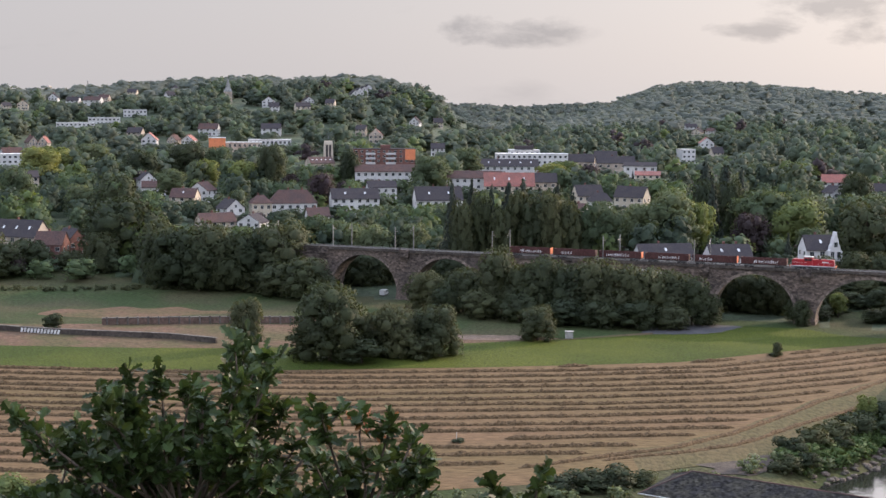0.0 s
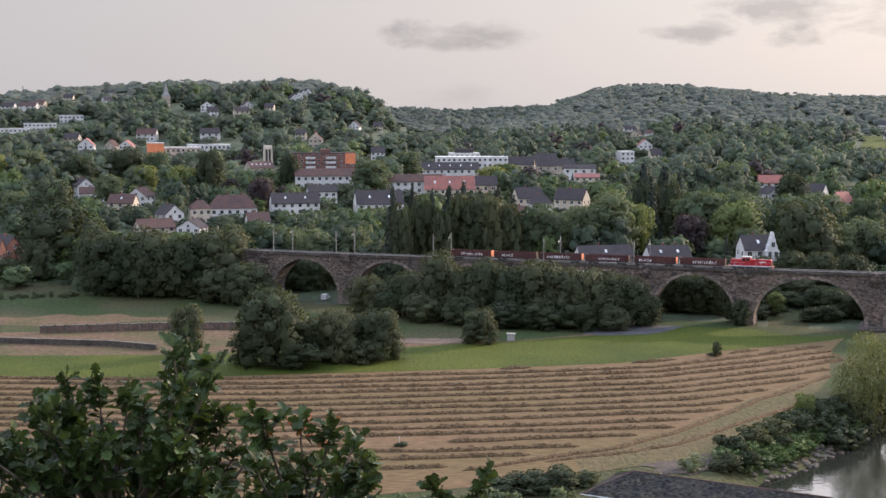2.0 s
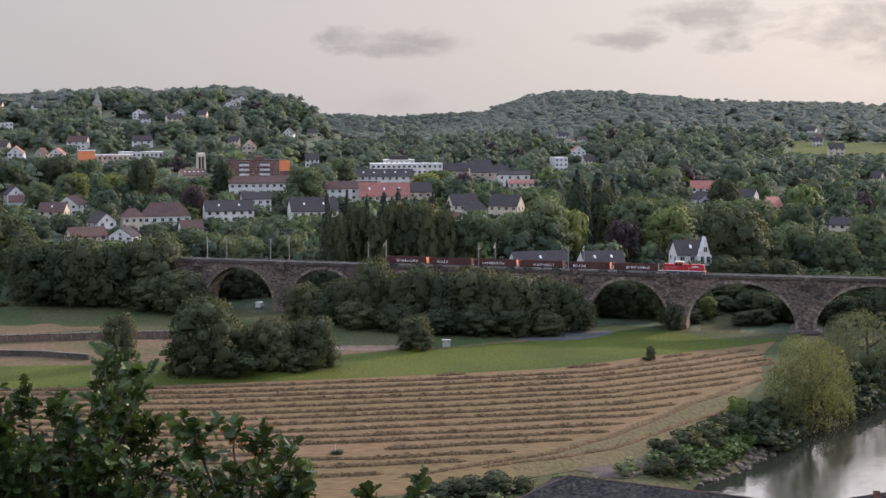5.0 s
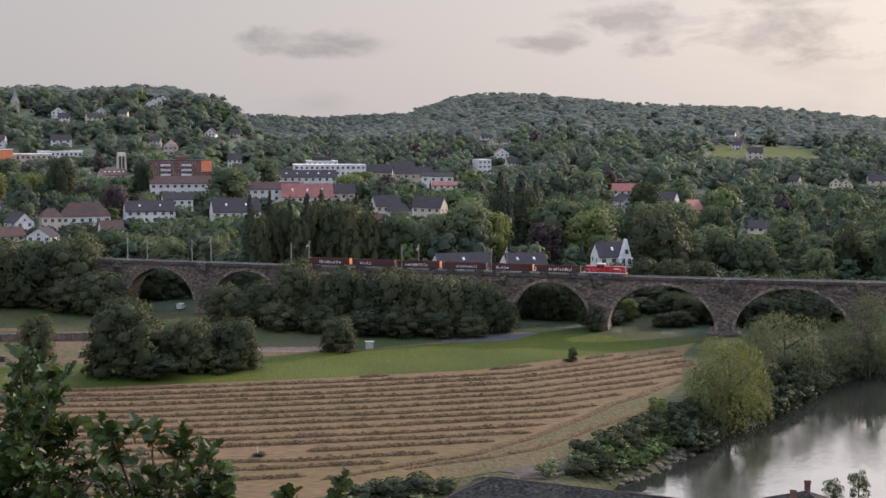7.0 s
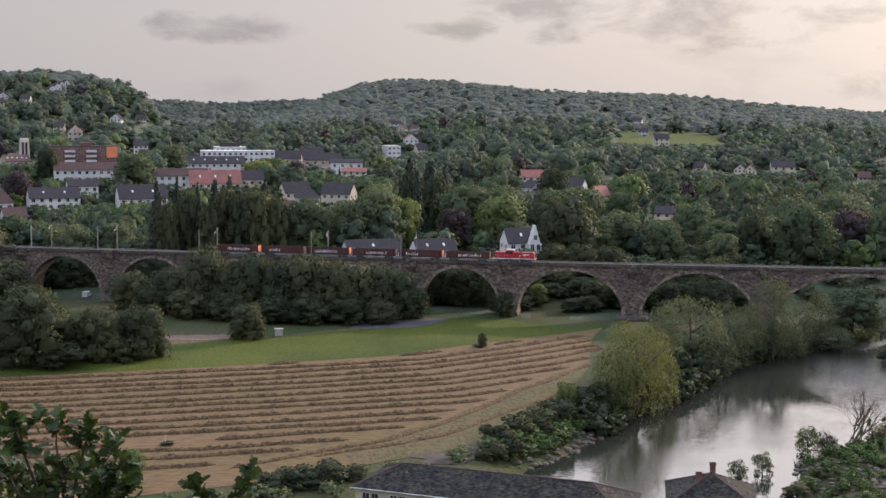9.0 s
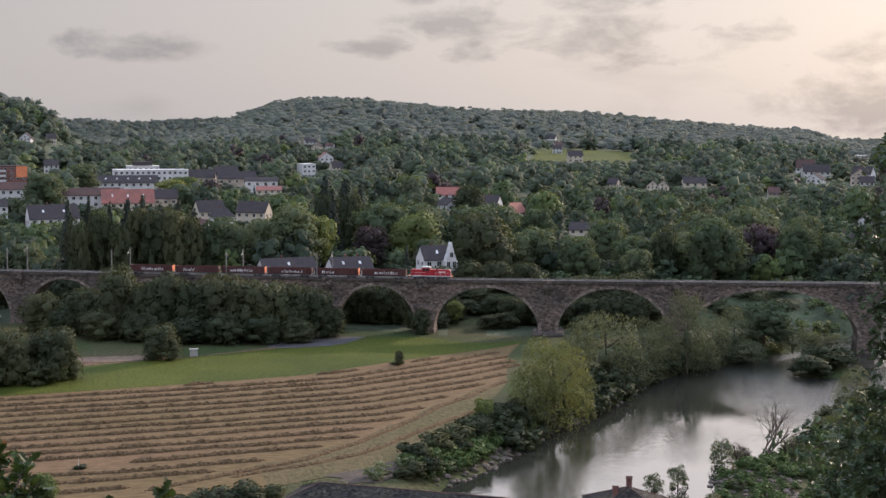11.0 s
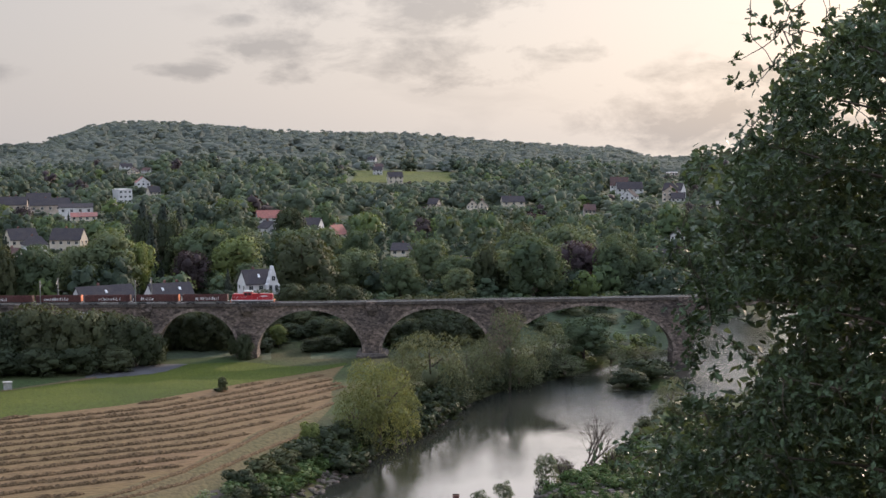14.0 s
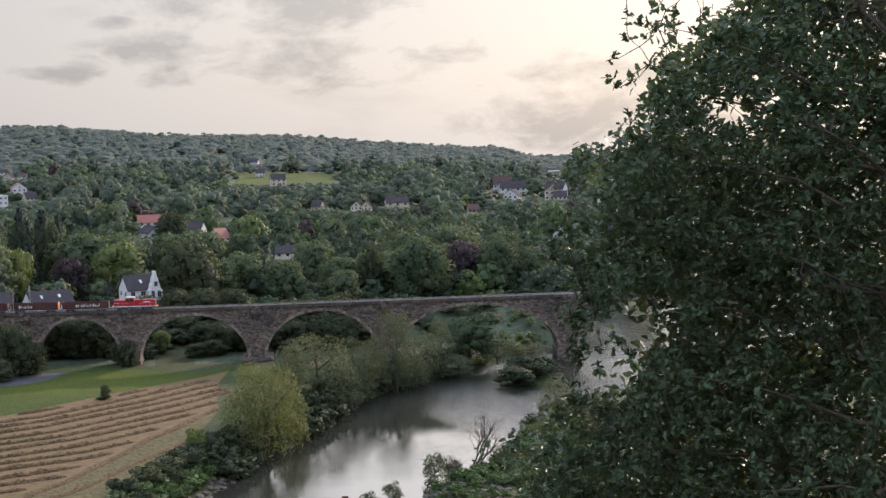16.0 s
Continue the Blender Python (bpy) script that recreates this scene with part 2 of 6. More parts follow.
M["glass"] = material("window_glass", (0.03, 0.035, 0.04), 0.12, 0.2, 0.5, 0.2, 0, spec=0.6)
M["frame"] = material("window_frame", (0.62, 0.61, 0.58), 0.6, 0.06, 3.0, 0.5, 0)
M["steel"] = material("grey_steel", (0.22, 0.22, 0.21), 0.55, 0.2, 3.0, 0.5, 0, metal=0.4)
M["concrete"] = material("pale_concrete", (0.36, 0.35, 0.33), 0.9, 0.15, 2.0, 0.4, 0.3)
M["train_red"] = material("engine_red", (0.36, 0.018, 0.025), 0.45, 0.1, 2.0, 0.4, 0, other=(0.29, 0.022, 0.028))
M["wagon_red"] = material("rusty_red_wagon", (0.06, 0.021, 0.019), 0.8, 0.35, 1.6, 0.3, 0.2, other=(0.07, 0.03, 0.026))
M["black"] = material("bogie_black", (0.025, 0.023, 0.022), 0.7, 0.3, 3.0, 0.5, 0)
M["paint_white"] = material("white_paint", (0.68, 0.67, 0.66), 0.7, 0.15, 3.0, 0.8, 0)
M["ballast"] = material("track_ballast", (0.07, 0.055, 0.047), 0.95, 0.4, 3.0, 0.4, 0.6)
M["coping"] = material("weathered_coping", (0.13, 0.115, 0.10), 0.9, 0.3, 1.5, 0.3, 0.3)
M["rust"] = material("rust_brown_wall", (0.15, 0.10, 0.08), 0.9, 0.35, 1.2, 0.25, 0.4)

# river water: dark, smooth, with small ripples
M["water"] = water = bpy.data.materials.new("river_water")
water.use_nodes = True
wn, wl = water.node_tree.nodes, water.node_tree.links
wb = wn["Principled BSDF"]
wb.inputs["Base Color"].default_value = (0.02, 0.021, 0.017, 1)
wb.inputs["Roughness"].default_value = 0.02
wb.inputs["IOR"].default_value = 1.42
wg = wn.new("ShaderNodeNewGeometry")
hs = []
for sc, st in ((0.3, (1, 1.7, 1)), (1.1, (1, 1.4, 1))):
    mp = wn.new("ShaderNodeMapping")
    mp.inputs["Scale"].default_value = st
    wl.new(wg.outputs["Position"], mp.inputs[0])
    tx = wn.new("ShaderNodeTexNoise")
    tx.inputs["Scale"].default_value, tx.inputs["Detail"].default_value = sc, 3
    wl.new(mp.outputs[0], tx.inputs["Vector"])
    hs.append(tx.outputs[0])
ad = wn.new("ShaderNodeMath")
ad.operation = "ADD"
wl.new(hs[0], ad.inputs[0]), wl.new(hs[1], ad.inputs[1])
bp = wn.new("ShaderNodeBump")
bp.inputs["Distance"].default_value = 0.5
run = wn.new("ShaderNodeTexNoise")
run.inputs["Scale"].default_value, run.inputs["Detail"].default_value = 0.028, 3
wl.new(wg.outputs["Position"], run.inputs["Vector"])
rough_water = wn.new("ShaderNodeMapRange")
for i, v in enumerate((0.42, 0.62, 0.02, 0.09)):
    rough_water.inputs[i + 1].default_value = v
wl.new(run.outputs[0], rough_water.inputs[0])
# rapids over the stones in the bend below the viaduct
place = wn.new("ShaderNodeSeparateXYZ")
wl.new(wg.outputs["Position"], place.inputs[0])
rapids = wn.new("ShaderNodeMapRange")
for i, v in enumerate((156, 180, 0.0, 0.5)):
    rapids.inputs[i + 1].default_value = v
wl.new(place.outputs[0], rapids.inputs[0])
chop = wn.new("ShaderNodeMath")
chop.operation = "ADD"
wl.new(rough_water.outputs[0], chop.inputs[0]), wl.new(rapids.outputs[0], chop.inputs[1])
wl.new(chop.outputs[0], bp.inputs["Strength"])
wl.new(ad.outputs[0], bp.inputs["Height"]), wl.new(bp.outputs[0], wb.inputs["Normal"])


# mesh building
class Soup:
    """Collects faces for one mesh."""

    def __init__(self):
        self.v, self.f = [], []

    def face(self, *pts):
        i = len(self.v)
        self.v += [tuple(p) for p in pts]
        self.f.append(tuple(range(i, i + len(pts))))
        return self

    def loft(self, rings, closed=True, caps=True):
        i, n = len(self.v), len(rings[0])
        for r in rings:
            self.v += [tuple(p) for p in r]
        for k in range(len(rings) - 1):
            for j in range(n if closed else n - 1):
                a, b = i + k * n + j, i + k * n + (j + 1) % n
                self.f.append((a, b, b + n, a + n))
        if caps:
            self.f.append(tuple(range(i + n - 1, i - 1, -1)))
            e = i + (len(rings) - 1) * n
            self.f.append(tuple(range(e, e + n)))
        return self

    def box(self, x0, x1, y0, y1, z0, z1):
        return self.loft([[(x0, y0, z), (x1, y0, z), (x1, y1, z), (x0, y1, z)] for z in (z0, z1)])

    def prism(self, outline, y0, y1):
        """outline in x, z (counter-clockwise seen from -y), from y0 to y1."""
        return self.loft([[(x, y, z) for x, z in outline] for y in (y0, y1)])

    def tube(self, a, b, r0, r1, n=6):
        a, b = Vector(a), Vector(b)
        q = (b - a).to_track_quat("Z", "Y")
        ring = [Vector((math.cos(6.2832 * k / n), math.sin(6.2832 * k / n), 0)) for k in range(n)]
        return self.loft([[p + q @ (c * r) for c in ring] for p, r in ((a, r0), (b, r1))])

    def mesh(self, name, mat, smooth=False):
        me = bpy.data.meshes.new(name)
        me.from_pydata(self.v, [], self.f)
        if mat:
            me.materials.append(mat)
        if smooth:
            me.polygons.foreach_set("use_smooth", [True] * len(me.polygons))
        return me


def quick_mesh(name, verts, faces, mat, smooth=False, normals=None):
    """A mesh from numpy arrays whose faces all have as many corners."""
    me = bpy.data.meshes.new(name)
    nf, k = faces.shape
    me.vertices.add(len(verts))
    me.vertices.foreach_set("co", np.ascontiguousarray(verts, dtype=np.float32).ravel())
    me.loops.add(nf * k)
    me.loops.foreach_set("vertex_index", np.ascontiguousarray(faces, dtype=np.int32).ravel())
    me.polygons.add(nf)
    me.polygons.foreach_set("loop_start", np.arange(0, nf * k, k, dtype=np.int32))
    me.polygons.foreach_set("use_smooth", np.full(nf, smooth))
    me.update(calc_edges=True)
    me.materials.append(mat)
    if normals is not None:
        me.normals_split_custom_set_from_vertices(normals.astype(np.float32))
    return me


def part(name, mesh, parent, label="", m=None):
    ob = new(name, mesh)
    ob.parent = parent
    if m is not None:
        ob.matrix_basis = m
    if label:
        tagged(ob, label)
    return ob


def thing(name, m, label, category, group="", kind=""):
    ob = new(name)
    ob.matrix_basis = m
    return tagged(ob, label, category, group, kind)


# plan
RIVER_LEFT = [(52, 150), (58, 205), (62, 235), (69, 250.5), (80, 260), (91.5, 274), (107, 292.7), (124.5, 308), (149, 338.5), (169, 355), (196, 368), (222, 382), (237, 390), (262, 415), (300, 450), (420, 530)]
RIVER_RIGHT = [(440, 400), (300, 350), (235, 318), (200, 303), (177, 298), (165, 283), (157, 273), (143.5, 259), (133, 252.5), (124.6, 248), (116, 232), (106, 200), (96, 150)]
ISLE = (206, 345, 13.0, 8.0, 34.0)  # island by the pier: centre, half length, half width, turn
RIVER = np.array(RIVER_LEFT + RIVER_RIGHT, float)
VIA_AZ, VIA_D = -22.0, 435.0
VIA_FOOT = Vector((*at(VIA_AZ, VIA_D), 0))
VIA_LEFT = Vector((-math.cos(radians(-VIA_AZ)), math.sin(radians(-VIA_AZ)), 0))
VIA_BACK = ray(VIA_AZ).normalized()
HILLS = [  # az, distance, width across, width along, height
    (24, 1900, 75, 420, 52), (20, 1900, 75, 420, 42), (16.5, 1900, 75, 420, 19), (13, 1850, 75, 420, 32), (9.5, 1850, 75, 420, 35), (6, 1800, 75, 420, 37),
    (2.4, 1750, 62, 420, 41), (0.9, 1700, 30, 350, 9), (1.5, 3700, 260, 400, 30), (-0.3, 3700, 90, 400, 14), (-6, 3900, 190, 400, 34), (-10, 3900, 200, 400, 26)]
HILLS_RIGHT = [
    (-7.9, 2500, 75, 450, 34), (-10.6, 2450, 90, 480, 51), (-14, 2400, 95, 480, 38), (-17.5, 2350, 95, 480, 28), (-21, 2350, 95, 450, 33), (-24.5, 2350, 95, 450, 22),
    (-28, 2350, 85, 430, 20), (-29.8, 2300, 30, 380, 9), (-42, 3500, 260, 400, 30), (-48, 3400, 300, 400, 60)]


def inside(px, py, poly):
    res = np.zeros(px.shape, bool)
    for (x0, y0), (x1, y1) in zip(poly, np.roll(poly, -1, 0)):
        if y0 != y1:
            res ^= ((y0 > py) != (y1 > py)) & (px < (x1 - x0) * (py - y0) / (y1 - y0) + x0)
    return res


def edge_distance(px, py, poly):
    d = np.full(px.shape, 1e9)
    for (x0, y0), (x1, y1) in zip(poly, np.roll(poly, -1, 0)):
        ex, ey = x1 - x0, y1 - y0
        k = np.clip(((px - x0) * ex + (py - y0) * ey) / (ex * ex + ey * ey), 0, 1)
        d = np.minimum(d, np.hypot(px - x0 - k * ex, py - y0 - k * ey))
    return d


def height(px, py):
    """Height of the ground over the plan (numpy arrays or numbers)."""
    px, py = np.asarray(px, float), np.asarray(py, float)
    r = np.hypot(px, py)
    ahead = px * -math.sin(radians(-12)) + py * math.cos(radians(-12))
    z = np.interp(r, [0, 480, 520, 640, 900, 1400, 3000, 4900], [0, 0, 2, 9.5, 20, 27, 8, 2])
    start = np.clip((r - 600) / 500, 0, 1)
    behind = px * VIA_BACK.x + py * VIA_BACK.y - VIA_D
    z = np.maximum(z, np.interp(behind, [20, 52], [0, 7.0]))
    for az, d, sx, sy, h in HILLS + HILLS_RIGHT:
        a = radians(az)
        u = -px * math.sin(a) + py * math.cos(a) - d
        w = px * math.cos(a) + py * math.sin(a)
        z = z + start * h * np.exp(-0.5 * (u / sy) ** 2 - 0.5 * (w / sx) ** 2)
    near = np.where(ahead > 0, 64.9 - 0.52 * np.minimum(r, 400) * np.clip(ahead / (r + 0.01) * 1.6, 0, 1), 64.9)
    z = np.maximum(z, np.clip(near, -1, None))
    sd = np.where(inside(px, py, RIVER), -1, 1) * edge_distance(px, py, RIVER)
    z = np.where(sd < 7, np.minimum(z, np.interp(sd, [-6, 0, 7], [-5.5, -3.0, 0])), z)
    cx, cy, la, lb, turn = ISLE
    c, s = math.cos(radians(turn)), math.sin(radians(turn))
    k = np.hypot(((px - cx) * c + (py - cy) * s) / la, ((py - cy) * c - (px - cx) * s) / lb)
    return np.maximum(z, np.interp(k, [0, 1, 1.5], [-2.2, -2.8, -5.5]))


def ground_z(x, y):
    """Height of the ground at one place."""
    r = math.hypot(x, y)
    if r < 470:
        return float(height(np.array([x]), np.array([y]))[0])
    z = max(LEVELS(r), min(1, max(0, (x * VIA_BACK.x + y * VIA_BACK.y - VIA_D - 20) / 32)) * 7.0)
    for az, c, s, d, sx, sy, h in HILL_TERMS:
        u, w = (-x * s + y * c - d) / sy, (x * c + y * s) / sx
        q = u * u + w * w
        if q < 40:
            z += min(1, max(0, (r - 600) / 500)) * h * math.exp(-0.5 * q)
    return z


HILL_TERMS = [(az, math.cos(radians(az)), math.sin(radians(az)), d, sx, sy, h) for az, d, sx, sy, h in HILLS + HILLS_RIGHT]


def LEVELS(r):
    return float(np.interp(r, [0, 480, 520, 640, 900, 1400, 3000, 4900], [0, 0, 2, 9.5, 20, 27, 8, 2]))


# ground: one sheet from the hillside to the horizon
fine = np.concatenate([np.arange(-180, -52, 4.0), np.arange(-52, 28, 0.4), np.arange(28, 180, 4.0)])
rings = np.concatenate([[0.0, 3, 8], 15 * 1.018 ** np.arange(325)])
rings = rings[rings < 4950]
ga, gr = np.meshgrid(np.radians(fine), rings)
gx, gy = -np.sin(ga) * gr, np.cos(ga) * gr
gv = np.stack([gx, gy, height(gx, gy)], -1).reshape(-1, 3)
na, nr = len(fine), len(rings)
gi = np.arange(nr * na).reshape(nr, na)
nxt = np.roll(gi, -1, 1)
gf = np.stack([gi[:-1], nxt[:-1], nxt[1:], gi[1:]], -1).reshape(-1, 4)[:, ::-1]
sheet = quick_mesh("ground", gv, gf, M["grass"], True)
sheet.materials.append(M["undergrowth"])
mid_r = np.hypot(*gv[gf].mean(1)[:, :2].T)
far_side = gv[gf].mean(1)[:, :2] @ np.array(VIA_BACK.xy) - VIA_D
side = np.degrees(np.arctan2(gv[gf].mean(1)[:, 0], gv[gf].mean(1)[:, 1]))
woodland = (mid_r > 560) | ((far_side > -5) & ~((side > 15.8) & (side < 17.3) & (far_side < 26)))
sheet.polygons.foreach_set("material_index", woodland.astype(np.int32))
ground = new("ground", sheet)
tagged(ground, "grassy valley floor rising to wooded hills", "ground", kind="structure")

river = Soup()
river.face((20, 120, -3), (500, 120, -3), (500, 520, -3), (20, 520, -3))
tagged(new("water", river.mesh("water", M["water"])), "dark rippled river reflecting the pale sky", "river", kind="structure")


def far_edge(x):
    """Far edge of the mown field."""
    return float(np.interp(x, [-160, -111, -96, -60, -40, -11, 10, 40, 61, 77, 94, 124, 136], [353, 348.2, 346.3, 342.1, 343.4, 346.4, 348.5, 353.1, 356.8, 365.3, 374.3, 387.6, 396]))


def swath(x):
    """Line of one swath across the field, which the others follow."""
    return float(np.interp(x, [-160, -101, -62, -23, 9, 35, 68.6, 99.3, 126], [325, 318.5, 315.1, 314.8, 316.9, 319.4, 324.5, 338.5, 354]))


def turning(x):
    """Row along the headland, where the mower turned."""
    return float(np.interp(x, [-160, -40, 10, 45, 52.5, 59, 75.5, 84.7, 93.7, 107, 120], [219, 230, 249, 266.9, 273, 278, 297.9, 309.6, 319, 333.8, 350]))


def strip(name, lo, hi, xs, z, mat, label, category, rows=6):
    """A sheet of ground cover between two curves y = lo(x), y = hi(x)."""
    s = Soup()
    for i in range(len(xs) - 1):
        for j in range(rows):
            q = []
            for x, k in ((xs[i], j), (xs[i + 1], j), (xs[i + 1], j + 1), (xs[i], j + 1)):
                a, b = lo(x), hi(x)
                q.append((x, a + (b - a) * k / rows, z))
            s.face(*q)
    return tagged(new(name, s.mesh(name, mat)), label, category, kind="structure")


def bank(x):
    """Near edge of the mown field."""
    return float(np.interp(x, [-160, -40, 23, 45, 63, 78, 93, 109, 121, 134], [215, 226, 242, 252, 259.5, 282, 304, 334, 371, 397]))


GREEN_X, GREEN_Y = [-170, -120, -89, -58, -34, 7.5, 35, 60, 88, 108, 116, 125, 134], [378, 376.7, 374.1, 374.1, 376.6, 384, 391.4, 402.9, 416.2, 411.6, 399, 395.2, 398]


def green_top(x):
    return float(np.interp(x, GREEN_X, GREEN_Y))


strip("field", bank, lambda x: max(far_edge(x), bank(x)), np.linspace(-160, 134, 99), 0.06, M["stubble"], "mown straw-coloured hay field", "field", 10)
strip("headland", bank, lambda x: max(bank(x) + 1, turning(x) + 2.5 + 0.8 * math.sin(x * 0.4)), np.linspace(36, 130, 48), 0.09, M["headland"], "greenish mown headland along the river bank", "field", 3)
strip("green_verge", far_edge, lambda x: max(far_edge(x), green_top(x)), np.linspace(-170, 134, 90), 0.1, M["green"], "strip of fresh green grass", "grass")
strip("dry_meadow", green_top, lambda x: float(np.interp(x, [-170, -40, -28, 7, 25, 34], [413, 416, 402, 399, 397, 392])), np.linspace(-170, 34, 60), 0.05, M["dry"], "dry brown grass meadow", "meadow")
strip("parched_patch", lambda x: 432 - 6 * math.sin((x + 125) * 0.07), lambda x: 432 + 16 * math.sqrt(max(0, 1 - ((x + 96) / 31) ** 2)) + 2.5 * math.sin(x * 0.35), np.linspace(-126, -66, 40), 0.05, M["dry"], "parched patch in the green meadow", "meadow", 4)
strip("parched_strip", lambda x: 421 + math.sin(x * 0.2), lambda x: 427 + 2 * math.sin(x * 0.13), np.linspace(-70, -36, 24), 0.05, M["dry"], "parched strip behind the old wall", "meadow", 3)
strip("parking_lot", lambda x: float(np.interp(x, [58, 61, 68, 76.5, 82, 86, 90], [402, 400.6, 400.2, 401.6, 405, 410, 414.5])) + 0.3 * math.sin(x * 1.3), lambda x: float(np.interp(x, [58, 59.5, 62, 66, 72, 80, 90], [403, 409, 414, 418.5, 420.8, 419.5, 415])) + 0.3 * math.sin(x * 1.1), np.linspace(58, 90, 40), 0.16, M["asphalt"], "grey asphalt lot beside the meadow", "parking lot")
strip("footpath", lambda x: float(np.interp(x, [34, 50, 61], [389.5, 396, 400])), lambda x: float(np.interp(x, [34, 50, 61], [391, 398.6, 403])), np.linspace(34, 61, 14), 0.17, M["dry"], "pale trodden path to the lot", "path", 2)
strip("bare_bank", lambda x: 388.5 + 0.02 * (x - 14) ** 2, lambda x: 397 + 0.5 * math.sin(x), np.linspace(-6, 26, 20), 0.14, M["earth"], "bare pinkish earth on the meadow", "earth", 3)


# windrows of cut hay
def windrow(points, rnd, width=1.85, tall=0.6):
    """A loose lumpy ridge of hay along points (x, y)."""
    s = Soup()
    rings = []
    n = len(points)
    for i, (x, y) in enumerate(points):
        a, b = points[max(0, i - 1)], points[min(n - 1, i + 1)]
        t = Vector((b[0] - a[0], b[1] - a[1])).normalized()
        end = min(1.0, (i + 0.3) / 3, (n - 0.7 - i) / 3)
        k = noise.noise(Vector((x * 0.16, y * 0.16, rnd)))
        j = noise.noise(Vector((x * 0.55, y * 0.55, rnd + 5)))
        e = noise.noise(Vector((x * 1.4, y * 1.4, rnd + 3)))
        w = width * max(0.6, 0.95 + 0.2 * k + 0.25 * j) * max(0.3, end)
        h = tall * max(0.5, 0.95 + 0.25 * k + 0.35 * j + 0.35 * e) * max(0.1, end)
        off = 0.7 * noise.noise(Vector((x * 0.07, y * 0.07, rnd + 9))) + 0.25 * e
        ring = []
        for u, v in ((-1, 0.0), (-0.75, 0.55), (-0.3, 0.95), (0.3, 1.0), (0.75, 0.5), (1, 0.0)):
            d = u * w * 0.5 + off + 0.2 * noise.noise(Vector((x * 1.7, y, u * 2 + rnd)))
            ring.append((x - t.y * d, y + t.x * d, 0.05 + max(0, v * h * (1 + 0.55 * noise.noise(Vector((x * 2, y * 2, u * 3 + rnd)))))))
        rings.append(ring)
    s.loft(rings, closed=False, caps=False)
    ob = new("hay_windrow", s.mesh("hay_windrow", M["hay"]))
    tagged(ob, "long loose ridge of cut drying hay on the field", "windrow", "windrows on the field")


for n in range(-13, 8):
    pts = []
    for x in np.arange(-152.0, 122, 0.6):
        fan = 6.3 * (1 + 0.0012 * max(0, x - 30))
        y = swath(x) + fan * n + 0.5 * math.sin(x * 0.05 + n * 1.9)
        if turning(x) + (4.6 if x > 20 else 3.5) + 1.0 * math.sin(n * 2.3) < y < far_edge(x) - (1.6 if x < 70 else 3.0) and not (abs(x - 3) < 9 and abs(y - 270) < 3.5) and not (y > 362 and 66 < x < 92):
            pts.append((x, y))
        else:
            if len(pts) > 12:
                windrow(pts, n * 1.7)
            pts = []
    if len(pts) > 12:
        windrow(pts, n * 1.7)
windrow([(x, turning(x)) for x in np.arange(14, 111, 0.6)], 40, 1.9, 0.5)
windrow([(x, float(np.interp(x, [30, 50, 57, 64, 75, 88, 100], [256.5, 265, 268.5, 275.6, 287.2, 299.5, 314]))) for x in np.arange(30, 99, 0.6)], 41, 1.7, 0.45)

# viaduct: s runs to the left along the bridge, 0 where it is nearest
def deck_z(s):
    return 16.0 + 1.3 * min(1, max(0, (40 - s) / 130))


def via(s, back=0.0, z=0.0):
    return VIA_FOOT + VIA_LEFT * s + VIA_BACK * back + Vector((0, 0, z))


